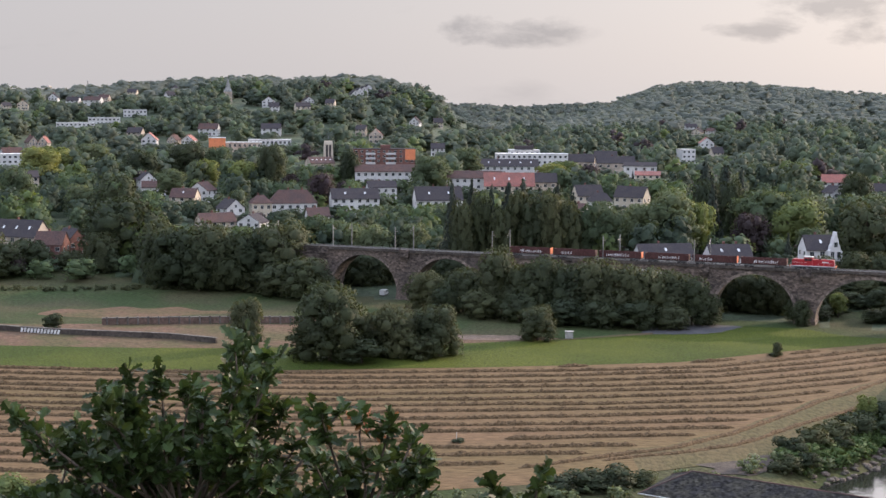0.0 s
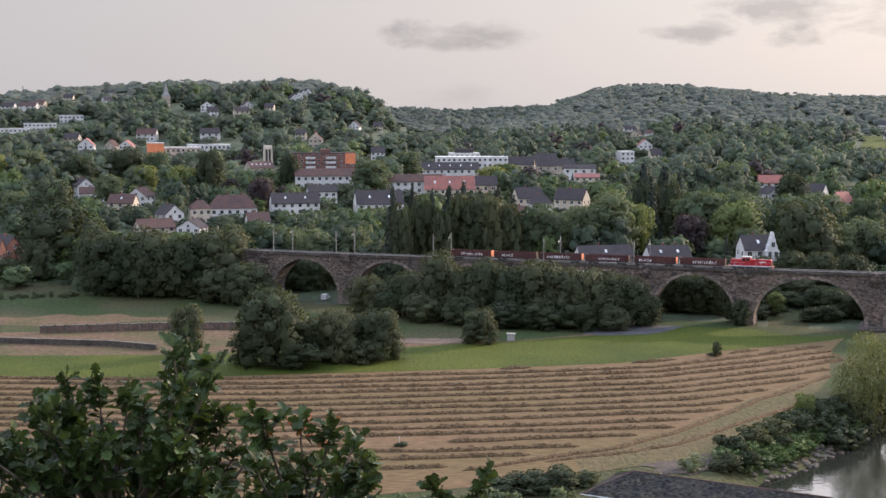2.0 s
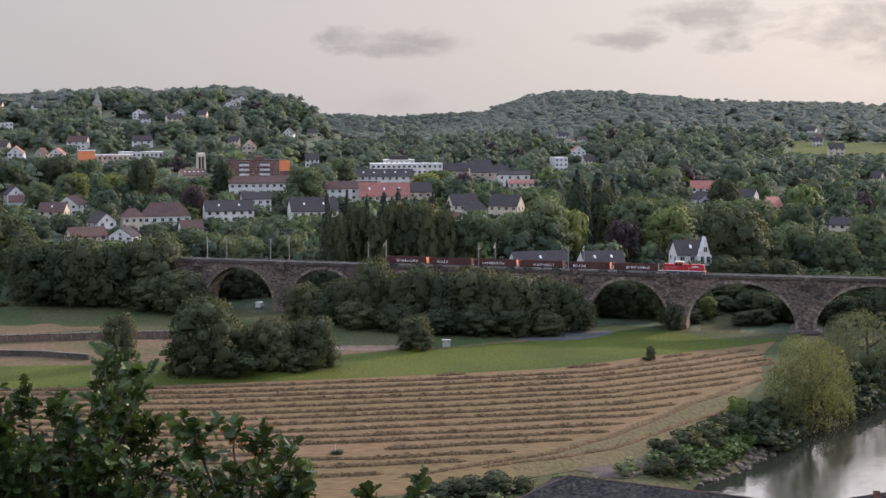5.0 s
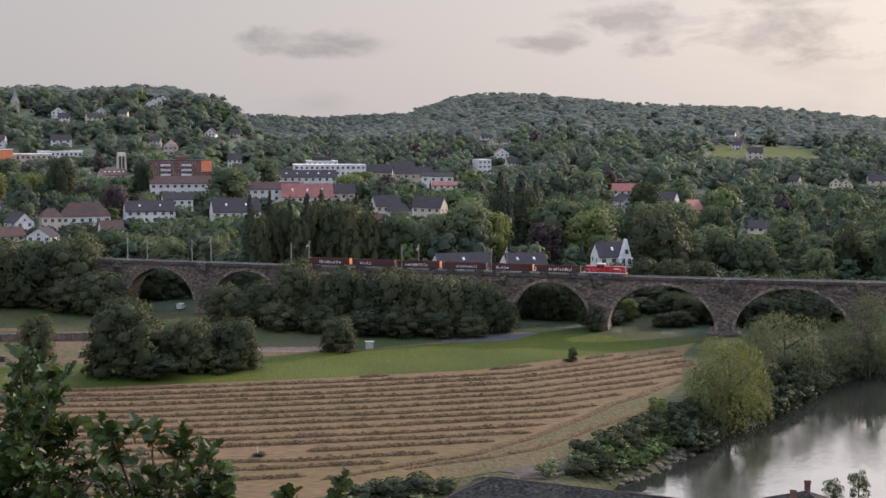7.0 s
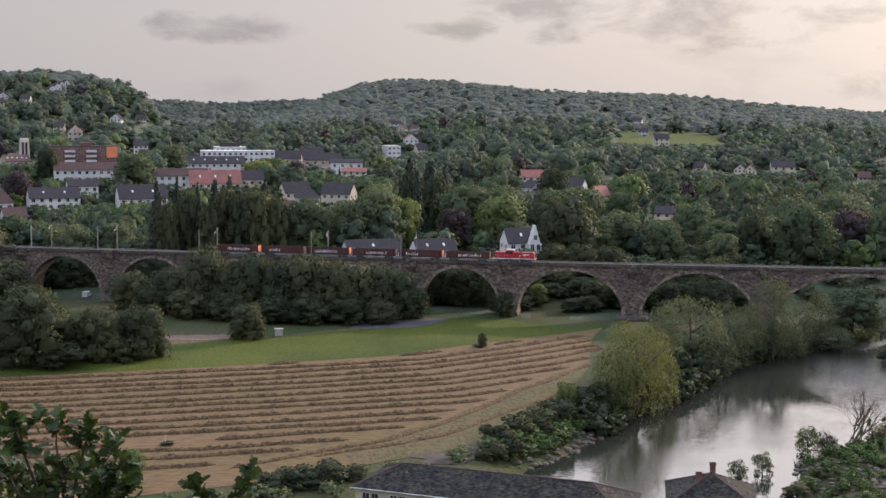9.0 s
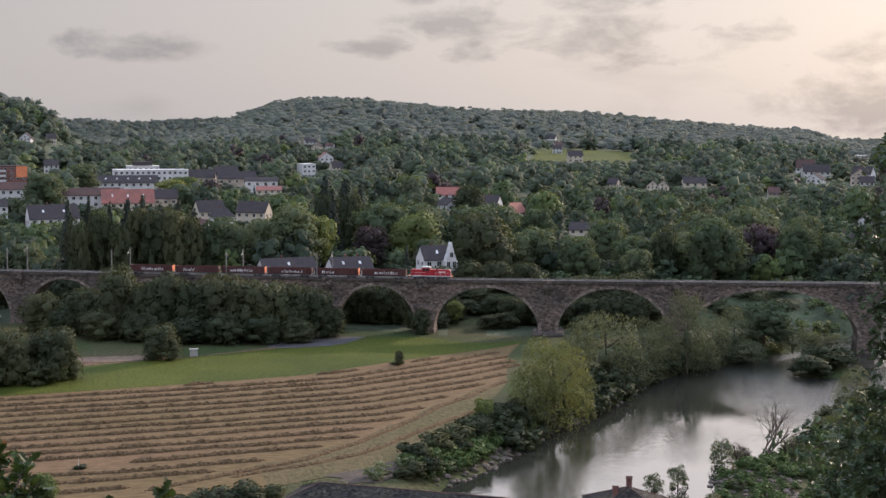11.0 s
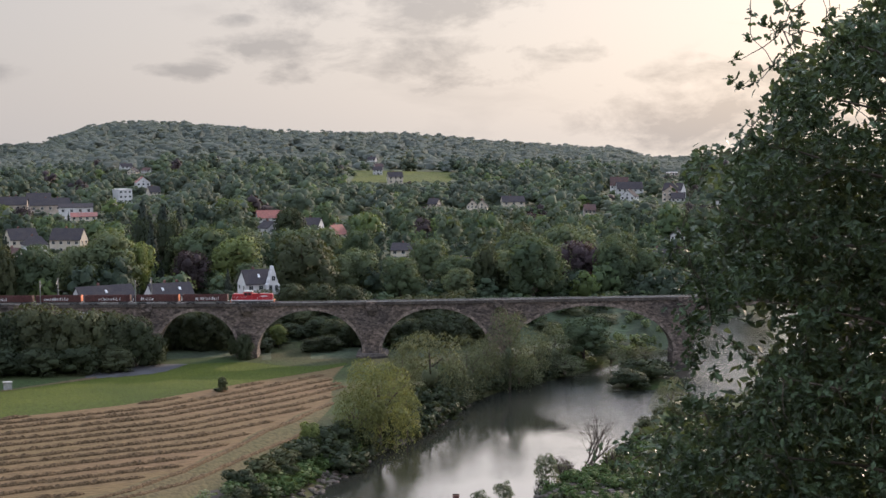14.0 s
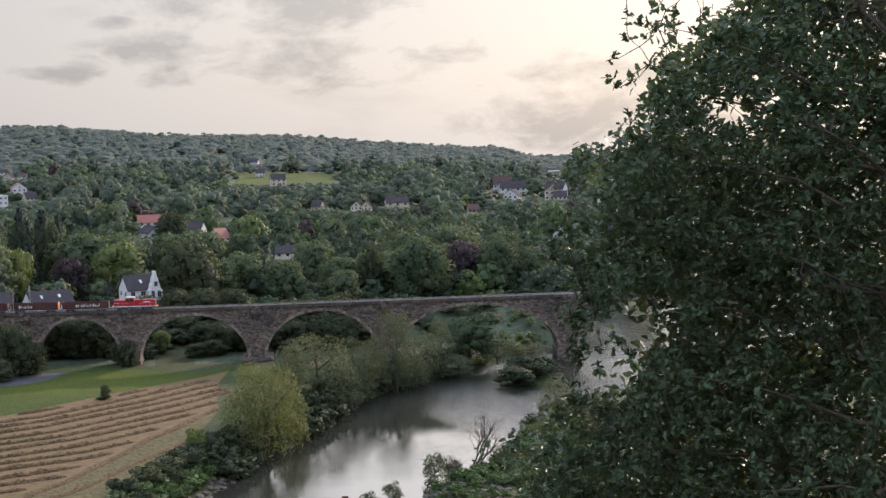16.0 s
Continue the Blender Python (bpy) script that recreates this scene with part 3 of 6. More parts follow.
ARCHES = [(-79, -22.3), (-22.3, 17.2), (17.2, 55.7), (55.7, 86.4), (86.4, 127), (127, 157), (157, 187.5), (187.5, 217.8), (217.8, 248), (-133, -79), (-173, -133), (248, 278)]
PIER = 2.9
HALF = 4.6
viaduct = thing("viaduct", Matrix(), "long sandstone railway viaduct with wide round arches", "viaduct")
for lo, hi in ARCHES:
    c, w = (lo + hi) / 2, (hi - lo) / 2
    a = w - PIER
    crown = deck_z(c) - 1.35
    rise = min(a, crown - 1.2)
    spring = crown - rise
    curve = [(c + a * math.cos(k * math.pi / 32), spring + rise * math.sin(k * math.pi / 32)) for k in range(33)]
    s = Soup()
    for b0, b1 in ((-HALF, -HALF), (HALF, HALF)):
        rows = [(hi, deck_z(hi))] + [(p[0], deck_z(p[0])) for p in curve] + [(lo, deck_z(lo))]
        low = [(hi, spring)] + curve + [(lo, spring)]
        for i in range(len(rows) - 1):
            q = [via(x, b0, z) for x, z in (rows[i], rows[i + 1], low[i + 1], low[i])]
            s.face(*(q if b0 < 0 else q[::-1]))
    for i in range(32):
        p, q = curve[i], curve[i + 1]
        s.face(via(p[0], -HALF, p[1]), via(q[0], -HALF, q[1]), via(q[0], HALF, q[1]), via(p[0], HALF, p[1]))
    part("arch_span", s.mesh("arch_span", M["stone"]), viaduct)
    s = Soup()
    ring = []
    for k in range(33):
        t = k * math.pi / 32
        ring.append([via(c + (a + e) * math.cos(t), b, spring + (rise + e) * math.sin(t)) for e, b in ((-0.05, -HALF - 0.12), (0.85, -HALF - 0.12), (0.85, -HALF + 0.1), (-0.05, -HALF + 0.1))])
    s.loft(ring)
    part("arch_ring", s.mesh("arch_ring", M["stone_light"]), viaduct, "ring of lighter dressed arch stones")
    s = Soup()
    top = [via(lo, b, deck_z(lo)) for b in (-HALF, HALF)]
    end = [via(hi, b, deck_z(hi)) for b in (-HALF, HALF)]
    up = Vector((0, 0, 0.02))
    s.face(top[0] + up, end[0] + up, end[1] + up, top[1] + up)
    part("track_bed", s.mesh("track_bed", M["ballast"]), viaduct, "dark gravel track bed")
    s = Soup()
    for b0, b1, z0, z1 in ((-HALF - 0.35, -HALF + 0.35, 0.0, 0.35), (HALF - 0.35, HALF + 0.35, 0.0, 0.35), (-HALF - 0.15, -HALF + 0.15, 0.35, 0.9)):
        s.loft([[via(q, b0, deck_z(q) + z0), via(q, b1, deck_z(q) + z0), via(q, b1, deck_z(q) + z1), via(q, b0, deck_z(q) + z1)] for q in (lo, hi)])
    part("parapet", s.mesh("parapet", M["stone_dark"]), viaduct, "dark weathered coping and low parapet")
for k, pz in enumerate(sorted({q for ab in ARCHES for q in ab})):
    i = [(lo, hi) for lo, hi in ARCHES if pz in (lo, hi)]
    springs = [max(1.2, deck_z((lo + hi) / 2) - 1.35 - ((hi - lo) / 2 - PIER)) for lo, hi in i]
    top = max(springs) + 0.02
    g = min(ground_z(*via(pz).xy), 0.0) - 2.5
    s = Soup()
    wide = PIER
    s.loft([[via(pz - u * e, b * f, z) for u, b in ((-1, -1), (1, -1), (1, 1), (-1, 1))] for z, e, f in ((g, wide + 0.5, HALF + 0.5), (1.0, wide + 0.25, HALF + 0.25), (top, wide, HALF))])
    part("pier", s.mesh("pier", M["stone"]), viaduct, "massive sandstone pier")
    s = Soup()
    s.loft([[via(pz - u * e, b, z) for u, b in ((-1, -HALF - f), (1, -HALF - f), (1, -HALF + 0.1), (-1, -HALF + 0.1))] for z, e, f in ((deck_z(pz) - 3.2, 1.1, 0.1), (deck_z(pz) - 1.4, 1.6, 0.9), (deck_z(pz) + 1.0, 1.6, 0.95))])
    part("refuge", s.mesh("refuge", M["stone"]), viaduct, "corbelled refuge bay over a pier")
    if -60 < pz < 30:
        s = Soup()
        s.loft([[via(pz - u * e, b * f, z) for u, b in ((-1, -1), (0, -1.35), (1, -1), (1, 1), (0, 1.35), (-1, 1))] for z, e, f in ((-6, 5.2, HALF + 1.6), (0.6, 4.9, HALF + 1.3), (1.3, 4.0, HALF + 0.7))])
        part("pier_footing", s.mesh("pier_footing", M["stone_dark"]), viaduct, "wide stepped stone footing with cutwater")
for s0, s1 in ((278, 290), (-330, -173)):
    s = Soup()
    s.loft([[via(q, b, z) for b, z in ((-16, -1), (-HALF, deck_z(q) - 0.1), (HALF, deck_z(q) - 0.1), (16, -1))] for q in (s0, s1)])
    tagged(new("railway_embankment", s.mesh("railway_embankment", M["undergrowth"])), "overgrown earth embankment of the railway", "embankment", kind="structure")
for b in (-2.9, -1.45, 1.45, 2.9):
    s = Soup()
    q = [via(x, b + d, deck_z(x) + z) for x in (-170, -90, 40, 278) for d, z in ((-0.05, 0.2), (0.05, 0.2), (0.05, 0.4), (-0.05, 0.4))]
    s.loft([q[i:i + 4] for i in range(0, 16, 4)])
    part("rail", s.mesh("rail", M["steel"]), viaduct, "worn steel rail")

# hand rail along the parapet
s = Soup()
for x in np.arange(-170, 277, 3.0):
    s.tube(via(x, -HALF, deck_z(x) + 0.9), via(x, -HALF, deck_z(x) + 1.55), 0.04, 0.04, 4)
for z in (1.25, 1.55):
    for x0, x1 in ((-170, -90), (-90, 40), (40, 277)):
        s.tube(via(x0, -HALF, deck_z(x0) + z), via(x1, -HALF, deck_z(x1) + z), 0.035, 0.035, 4)
tagged(part("railing", s.mesh("railing", M["steel"]), viaduct), "thin steel hand railing", kind="stuff")


# overhead line masts
def mast(s0, b, side):
    m = Matrix.Translation(via(s0, b, deck_z(s0) + 0.05)) @ pose(0, 0, 0, 0, 0, 90 - math.degrees(math.atan2(VIA_BACK.x, VIA_BACK.y)) - 90)
    t = thing("catenary_mast", m, "slim grey steel overhead line mast on the viaduct", "mast", "overhead line masts")
    part("pole", Soup().box(-0.14, 0.14, -0.14, 0.14, 0, 8.3).mesh("pole", M["steel"]), t)
    arm = Soup().tube((0, 0, 7.0), (0, side * 2.6, 6.6), 0.06, 0.05, 5).tube((0, 0, 7.9), (0, side * 2.6, 6.65), 0.04, 0.04, 5).tube((0, side * 2.6, 6.6), (0, side * 2.6, 5.9), 0.04, 0.04, 5)
    part("bracket", arm.mesh("bracket", M["steel"]), t)


for az in (1.47, 4.0, -2.5, -7.0, -10.64, 7.0):
    s0 = VIA_D * math.tan(radians(az - VIA_AZ))
    mast(s0 + 2.5, -HALF + 0.8, 1)
    mast(s0 - 1.0, HALF - 0.8, -1)


# train
def along(s0, z=0.0, back=-2.15):
    d = -VIA_LEFT
    return Matrix.Translation(via(s0, back, deck_z(s0) + 0.4 + z)) @ Matrix.Rotation(math.atan2(d.y, d.x), 4, "Z")


def wheelset(parent, x):
    s = Soup()
    for y in (-0.72, 0.72):
        s.tube((x, y - 0.07, 0.46), (x, y + 0.07, 0.46), 0.46, 0.46, 14)
    s.tube((x, -0.72, 0.46), (x, 0.72, 0.46), 0.09, 0.09, 6)
    part("wheelset", s.mesh("wheelset", M["black"]), parent)


def locomotive(s0):
    t = thing("diesel_locomotive", along(s0), "red diesel shunting locomotive with an offset cab on the viaduct", "locomotive")
    part("frame", Soup().box(-6.6, 6.6, -1.5, 1.5, 1.0, 1.45).mesh("frame", M["black"]), t)
    part("long_hood", Soup().prism([(-0.2, 1.45), (6.1, 1.45), (6.25, 1.7), (6.2, 3.1), (5.9, 3.35), (-0.2, 3.35)], -0.85, 0.85).mesh("long_hood", M["train_red"]), t)
    part("short_hood", Soup().prism([(-6.2, 1.45), (-2.6, 1.45), (-2.6, 3.3), (-5.9, 3.3), (-6.2, 3.05)], -0.85, 0.85).mesh("short_hood", M["train_red"]), t)
    cab = part("cab", Soup().prism([(-2.7, 1.45), (-0.1, 1.45), (-0.1, 3.9), (-0.25, 4.0), (-2.55, 4.0), (-2.7, 3.9)], -1.45, 1.45).mesh("cab", M["train_red"]), t)
    part("cab_roof", Soup().prism([(-2.9, 3.95), (0.1, 3.95), (-0.1, 4.18), (-2.7, 4.18)], -1.5, 1.5).mesh("cab_roof", M["concrete"]), cab, "pale cab roof")
    for x0, x1 in ((-2.45, -1.5), (-1.3, -0.35)):
        part("cab_window", Soup().box(x0, x1, -1.47, -1.4, 2.9, 3.65).mesh("cab_window", M["glass"]), cab)
    part("exhaust", Soup().box(1.6, 2.3, -0.3, 0.3, 3.35, 3.7).mesh("exhaust", M["black"]), t)
    part("fan_housing", Soup().tube((4.6, 0, 3.3), (4.6, 0, 3.5), 0.65, 0.65, 14).mesh("fan_housing", M["steel"]), t)
    part("walkway_edge", Soup().box(-6.6, 6.6, -1.53, -1.46, 1.3, 1.5).mesh("walkway_edge", M["paint_white"]), t, "pale walkway edge")
    for x in (-6.75, 6.6):
        part("buffer_beam", Soup().box(x, x + 0.15, -1.5, 1.5, 0.75, 1.5).mesh("buffer_beam", M["orange"]), t, "bright orange-red buffer beam")
    for x in (-6.2, 6.25):
        part("headlight", Soup().tube((x - 0.03, -0.5, 2.9), (x + 0.05, -0.5, 2.9), 0.14, 0.14, 8).mesh("headlight", M["paint_white"]), t)
    for x in (-7.05, 6.75):
        for y in (-0.88, 0.88):
            part("buffer", Soup().tube((x, y, 1.06), (x + 0.3, y, 1.06), 0.16, 0.2, 8).mesh("buffer", M["black"]), t)
    for c in (-3.6, 3.6):
        part("bogie", Soup().box(c - 1.7, c + 1.7, -1.05, 1.05, 0.45, 0.95).mesh("bogie", M["black"]), t)
        wheelset(t, c - 1.25), wheelset(t, c + 1.25)
    part("fuel_tank", Soup().box(-1.4, 1.4, -1.3, 1.3, 0.4, 1.0).mesh("fuel_tank", M["black"]), t)
    for x in np.arange(-6.4, 6.5, 1.6):
        if not -2.9 < x < 0.1:
            part("handrail", Soup().tube((x, -1.45, 1.45), (x, -1.45, 2.45), 0.025, 0.025, 4).tube((x, -1.45, 2.45), (x + (1.5 if x < 5 else 0.1), -1.45, 2.45), 0.025, 0.025, 4).mesh("handrail", M["paint_white"]), t)
    part("lettering_bar", Soup().box(2.6, 4.6, -0.87, -0.84, 2.5, 2.8).mesh("lettering_bar", M["paint_white"]), t, "white lettering on the hood")


def wagon(s0, k):
    rnd = random.Random(k)
    t = thing("open_wagon", along(s0), "rust-red open goods wagon with white graffiti", "wagon", "wagons of the train")
    L = 6.85
    part("floor", Soup().box(-L, L, -1.4, 1.4, 1.05, 1.3).mesh("floor", M["black"]), t)
    for y in (-1.42, 1.42):
        part("side_wall", Soup().box(-L, L, y - 0.04, y + 0.04, 1.3, 3.1).mesh("side_wall", M["wagon_red"]), t)
    for x in (-L, L):
        part("end_wall", Soup().box(x - 0.05, x + 0.05, -1.4, 1.4, 1.3, 3.2).mesh("end_wall", M["orange"] if x > 0 and k % 2 else M["wagon_red"]), t)
    part("top_rail", Soup().box(-L, L, -1.5, -1.36, 3.02, 3.18).mesh("top_rail", M["wagon_red"]), t)
    post = Soup().box(-0.07, 0.07, -1.54, -1.46, 1.2, 3.05).mesh("stake", M["wagon_red"])
    for i in range(9):
        part("stake", post, t, m=pose(-L + 0.15 + i * (2 * L - 0.3) / 8, 0, 0))
    load = Soup()
    rings = [[(x, y * 1.35, 2.3 + (0.5 * math.cos(y * 1.4) + 0.25 * noise.noise(Vector((x * 0.8, y * 2, k)))) * (0.3 if abs(x) > 5.5 else 1)) for y in np.linspace(-1, 1, 7)] for x in np.linspace(-L + 0.1, L - 0.1, 16)]
    load.loft(rings, closed=False, caps=False)
    part("scrap_load", load.mesh("scrap_load", M["rust"]), t, "brown loose load heaped in the wagon")
    x = rnd.uniform(-5, -2.5)
    stroke = 0
    while x < 4.2 and stroke < 14:
        w, h = rnd.uniform(0.25, 0.5), rnd.uniform(0.6, 1.05)
        s = Soup()
        s.prism([(x, 1.6), (x + w * 0.45, 1.6), (x + w * 0.8, 1.6 + h), (x + w * 0.3, 1.6 + h)], -1.485, -1.465)
        if rnd.random() < 0.6:
            s.prism([(x, 1.6 + h * 0.4), (x + w * 1.2, 1.6 + h * 0.45), (x + w * 1.2, 1.6 + h * 0.65), (x, 1.6 + h * 0.6)], -1.488, -1.468)
        part("graffiti_bar", s.mesh("graffiti_bar", M["paint_white"]), t)
        x += w * 1.35
        stroke += 1
        if k % 3 == 1 and stroke > 7:
            break
    for c in (-4.6, 4.6):
        part("bogie", Soup().box(c - 1.3, c + 1.3, -1.0, 1.0, 0.45, 0.9).mesh("bogie", M["black"]), t)
        wheelset(t, c - 0.9), wheelset(t, c + 0.9)
    for x in (-L - 0.6, L + 0.3):
        for y in (-0.88, 0.88):
            part("buffer", Soup().tube((x, y, 1.06), (x + 0.3, y, 1.06), 0.16, 0.2, 6).mesh("buffer", M["black"]), t)
    part("brake_platform", Soup().box(L + 0.05, L + 0.6, -1.2, 1.2, 1.1, 1.2).mesh("brake_platform", M["steel"]), t)


TRAIN = 54.0
locomotive(TRAIN)
for k in range(6):
    wagon(TRAIN + 7.1 + 7.5 + k * 15.0, k)


# trees
def clump_crown(rnd, n, size, lobes, shape="round", droop=0.0, lobe=1.0, loose=0.75, cells=6, solid=0.93):
    """Arrays for a crown of unit size (1 wide, 1 high): uneven leafy lobes, each a rough dome with leaf clumps over it. Returns points, four-cornered faces and normals."""
    cs, rs = [], []
    for i in range(lobes):
        if shape == "cone":
            h = (i + 0.5) / lobes
            a = i * 2.4 + rnd.uniform(-0.5, 0.5)
            w = 0.36 * (1 - h) ** 0.8 * rnd.uniform(0.7, 1.15)
            cs.append((math.cos(a) * w * 0.62, math.sin(a) * w * 0.62, h * 0.97)), rs.append((w * 0.55 + 0.03, 0.055 + 0.05 * rnd.random()))
        else:
            h = 0.1 + 0.8 * ((i + rnd.random()) / lobes) ** 0.85
            a = i * 2.4 + rnd.uniform(-0.6, 0.6)
            w = math.sqrt(max(0.03, 1 - abs(2 * h - 0.9) ** 2.3)) * 0.33 * rnd.uniform(0.72, 1.1)
            q = rnd.uniform(0.13, 0.235) * lobe
            cs.append((math.cos(a) * w, math.sin(a) * w, h - 0.02)), rs.append((q, q * rnd.uniform(0.75, 1.0)))
    cs.append((0, 0, 0.5)), rs.append((0.3 if shape != "cone" else 0.1, 0.36 if shape != "cone" else 0.4))
    cs, rs = np.array(cs), np.array(rs)
    g = np.random.default_rng(rnd.randrange(10 ** 6))
    middle = np.array([0, 0, 0.42])

    def facing(c, d, nrm):
        away = c - middle
        if shape == "cone":
            away[:, 2] = 0.12
        away /= np.linalg.norm(away, axis=1)[:, None] + 1e-6
        soft = 0.62 * d + 0.5 * away + 0.22 * nrm
        return soft / (np.linalg.norm(soft, axis=1)[:, None] + 1e-6)

    # leaf clumps
    which = g.choice(len(cs), n, p=(rs[:, 0] ** 1.6) / (rs[:, 0] ** 1.6).sum())
    d = g.normal(size=(n, 3))
    d /= np.linalg.norm(d, axis=1)[:, None]
    d[:, 2] = np.where(d[:, 2] < -0.35, -d[:, 2], d[:, 2])
    c = cs[which] + d * np.stack([rs[which, 0], rs[which, 0], rs[which, 1]], 1) * g.uniform(1 - 0.14 * loose, 1 + 0.14 * loose, (n, 1))
    nrm = d + 0.6 * loose * g.normal(size=(n, 3))
    nrm /= np.linalg.norm(nrm, axis=1)[:, None]
    u = np.cross(nrm, g.normal(size=(n, 3)))
    u /= np.linalg.norm(u, axis=1)[:, None] + 1e-6
    w = np.cross(nrm, u)
    k = size * g.uniform(0.5, 1.3, (n, 1))
    if droop:
        w = w * 0.5 + np.array([0, 0, -droop])
        u = u * 0.55
    bend = nrm * k * 0.25
    v = np.stack([c - u * k, c - w * k * 0.7 + bend, c + u * k * g.uniform(0.6, 1.2, (n, 1)), c + w * k * 0.8 + bend], 1).reshape(-1, 3)
    f = np.arange(n * 4).reshape(-1, 4)
    pieces = [(v, f, np.repeat(facing(c, d, nrm), 4, 0))]
    # the leafy mass of each lobe
    for (cx, cy, cz), (ra, rb) in zip(cs[:-1], rs[:-1] if solid else []):
        rows = []
        for polar in ((1.95, 1.25, 0.62, 0.12) if cells > 5 else (1.85, 1.0, 0.15)):
            for j in range(cells):
                a = 6.2832 * j / cells + polar
                q = solid * (1 + 0.16 * rnd.uniform(-1, 1))
                e = np.array([math.sin(polar) * math.cos(a), math.sin(polar) * math.sin(a), math.cos(polar)])
                rows.append((np.array([cx, cy, cz]) + e * q * np.array([ra, ra, rb]), e))
        m = len(rows) // cells
        fv, fe = np.array([r[0] for r in rows]), np.array([r[1] for r in rows])
        ff = np.array([(i * cells + j, i * cells + (j + 1) % cells, (i + 1) * cells + (j + 1) % cells, (i + 1) * cells + j) for i in range(m - 1) for j in range(cells)])
        pieces.append((fv, ff, facing(fv, fe, fe)))
    return join(pieces)


def core_blob(rnd, scale=0.8, rows=6, cols=9):
    """Inner dim mass of a crown, as four-cornered faces."""
    v, f = [], []
    ph = rnd.uniform(0, 9)
    for i in range(rows + 1):
        t = math.pi * i / rows
        for j in range(cols):
            a = 6.2832 * j / cols
            q = scale * (1 + 0.3 * noise.noise(Vector((math.cos(a) * 1.5, math.sin(a) * 1.5, ph + t * 1.5))))
            v.append((0.42 * q * math.sin(t) * math.cos(a), 0.42 * q * math.sin(t) * math.sin(a), 0.48 - 0.45 * q * math.cos(t)))
    for i in range(rows):
        for j in range(cols):
            f.append((i * cols + j, i * cols + (j + 1) % cols, (i + 1) * cols + (j + 1) % cols, (i + 1) * cols + j))
    v = np.array(v)
    out = v - np.array([0, 0, 0.46])
    return v, np.array(f), out / (np.linalg.norm(out, axis=1)[:, None] + 1e-6)


def join(pieces):
    vs, fs, ns, o = [], [], [], 0
    for v, f, n in pieces:
        vs.append(v), fs.append(f + o), ns.append(n)
        o += len(v)
    return np.concatenate(vs), np.concatenate(fs), np.concatenate(ns)


def trunk_mesh(rnd, bare=0.3, limbs=5):
    """Trunk and limbs for a tree 1 high, 1 wide."""
    s = Soup()
    lean = rnd.uniform(-0.03, 0.03)
    s.tube((0, 0, -0.06), (lean, 0, bare), 0.032, 0.024, 7).tube((lean, 0, bare), (0, lean, 0.75), 0.024, 0.008, 6)
    for i in range(limbs):
        a, z = 6.2832 * i / limbs + rnd.uniform(-0.5, 0.5), rnd.uniform(bare * 0.7, 0.5)
        p = (lean, 0, z)
        q = (math.cos(a) * 0.2, math.sin(a) * 0.2, z + rnd.uniform(0.1, 0.25))
        s.tube(p, q, 0.014, 0.008, 5).tube(q, (q[0] * 1.7, q[1] * 1.7, q[2] + rnd.uniform(0.0, 0.2)), 0.008, 0.003, 4)
    return s.mesh("trunk", M["bark"])


TREE_KINDS = {}


def tree_kind(key, mat, n, size, lobes, shape="round", bare=0.22, low=0.12, droop=0.0, lobe=1.0, core=0.5, variants=3, label="", name="tree", solid=0.6, loose=1.15):
    made = []
    for i in range(variants):
        rnd = random.Random(key + str(i))
        v, f, nv = join([clump_crown(rnd, n, size, lobes, shape, droop, lobe, loose, solid=solid), core_blob(rnd, core if shape != "cone" else 0.3)])
        v = v.copy()
        v[:, 2] = low + v[:, 2] * (1 - low)
        made.append((quick_mesh("crown", v, f, M[mat], True, nv), trunk_mesh(rnd, bare)))
    TREE_KINDS[key] = made, label, name


tree_kind("broad", "crown", 3600, 0.026, 24, variants=4, label="tall broadleaf tree with a dense dark green crown")
tree_kind("light", "crown_light", 3000, 0.03, 18, variants=2, label="broadleaf tree with a light yellow-green crown")
tree_kind("fir", "conifer", 1900, 0.032, 40, "cone", 0.1, 0.02, variants=3, label="dark narrow conifer with hanging boughs")
tree_kind("copper", "copper", 2400, 0.026, 20, variants=1, label="copper beech with dark purple-brown leaves")
tree_kind("sallow", "sallow", 6500, 0.02, 34, low=-0.2, lobe=0.85, core=0.25, droop=0.4, variants=3, solid=0, label="grey-green willow leaning over the river bank", name="willow_tree")
tree_kind("willow", "willow", 9000, 0.018, 38, low=-0.2, lobe=0.85, core=0.25, droop=0.4, variants=2, solid=0, name="willow_tree", label="pale green-yellow willow with drooping twigs on the river bank")
tree_kind("bush", "shade_leaf", 1700, 0.04, 12, low=0.0, bare=0.1, variants=3, label="rounded dark green bush", name="bush")
tree_kind("rich", "shade_leaf", 6500, 0.018, 34, low=-0.1, lobe=0.85, bare=0.1, variants=3, label="large dense leafy tree standing on the meadow")
tree_kind("thick", "shade_leaf", 3800, 0.024, 26, low=-0.08, bare=0.1, variants=4, label="dense dark green tree leafy down to the ground by the viaduct")
tree_kind("airy", "crown_grey", 1700, 0.03, 16, low=-0.32, lobe=0.8, core=0.05, bare=0.1, variants=2, solid=0, label="thin pale shrub with open twigs on the shoal", name="shrub")
COUNT = [0]


def tree(kind, x, y, tall, wide, z=None, label="", group=""):
    meshes, text, name = TREE_KINDS[kind]
    COUNT[0] += 1
    rnd = random.Random(COUNT[0])
    crown, trunk = meshes[COUNT[0] % len(meshes)]
    z = ground_z(x, y) if z is None else z
    m = Matrix.Translation((x, y, z)) @ Matrix.Rotation(rnd.uniform(0, 6.28), 4, "Z") @ Matrix.Diagonal((wide, wide, tall, 1))
    t = thing(name, m, label or text, name, group)
    part("trunk", trunk, t)
    part("crown", crown, t)
    return t


def put(kind, az, r, tall, wide, **k):
    return tree(kind, *at(az, r), tall, wide, **k)


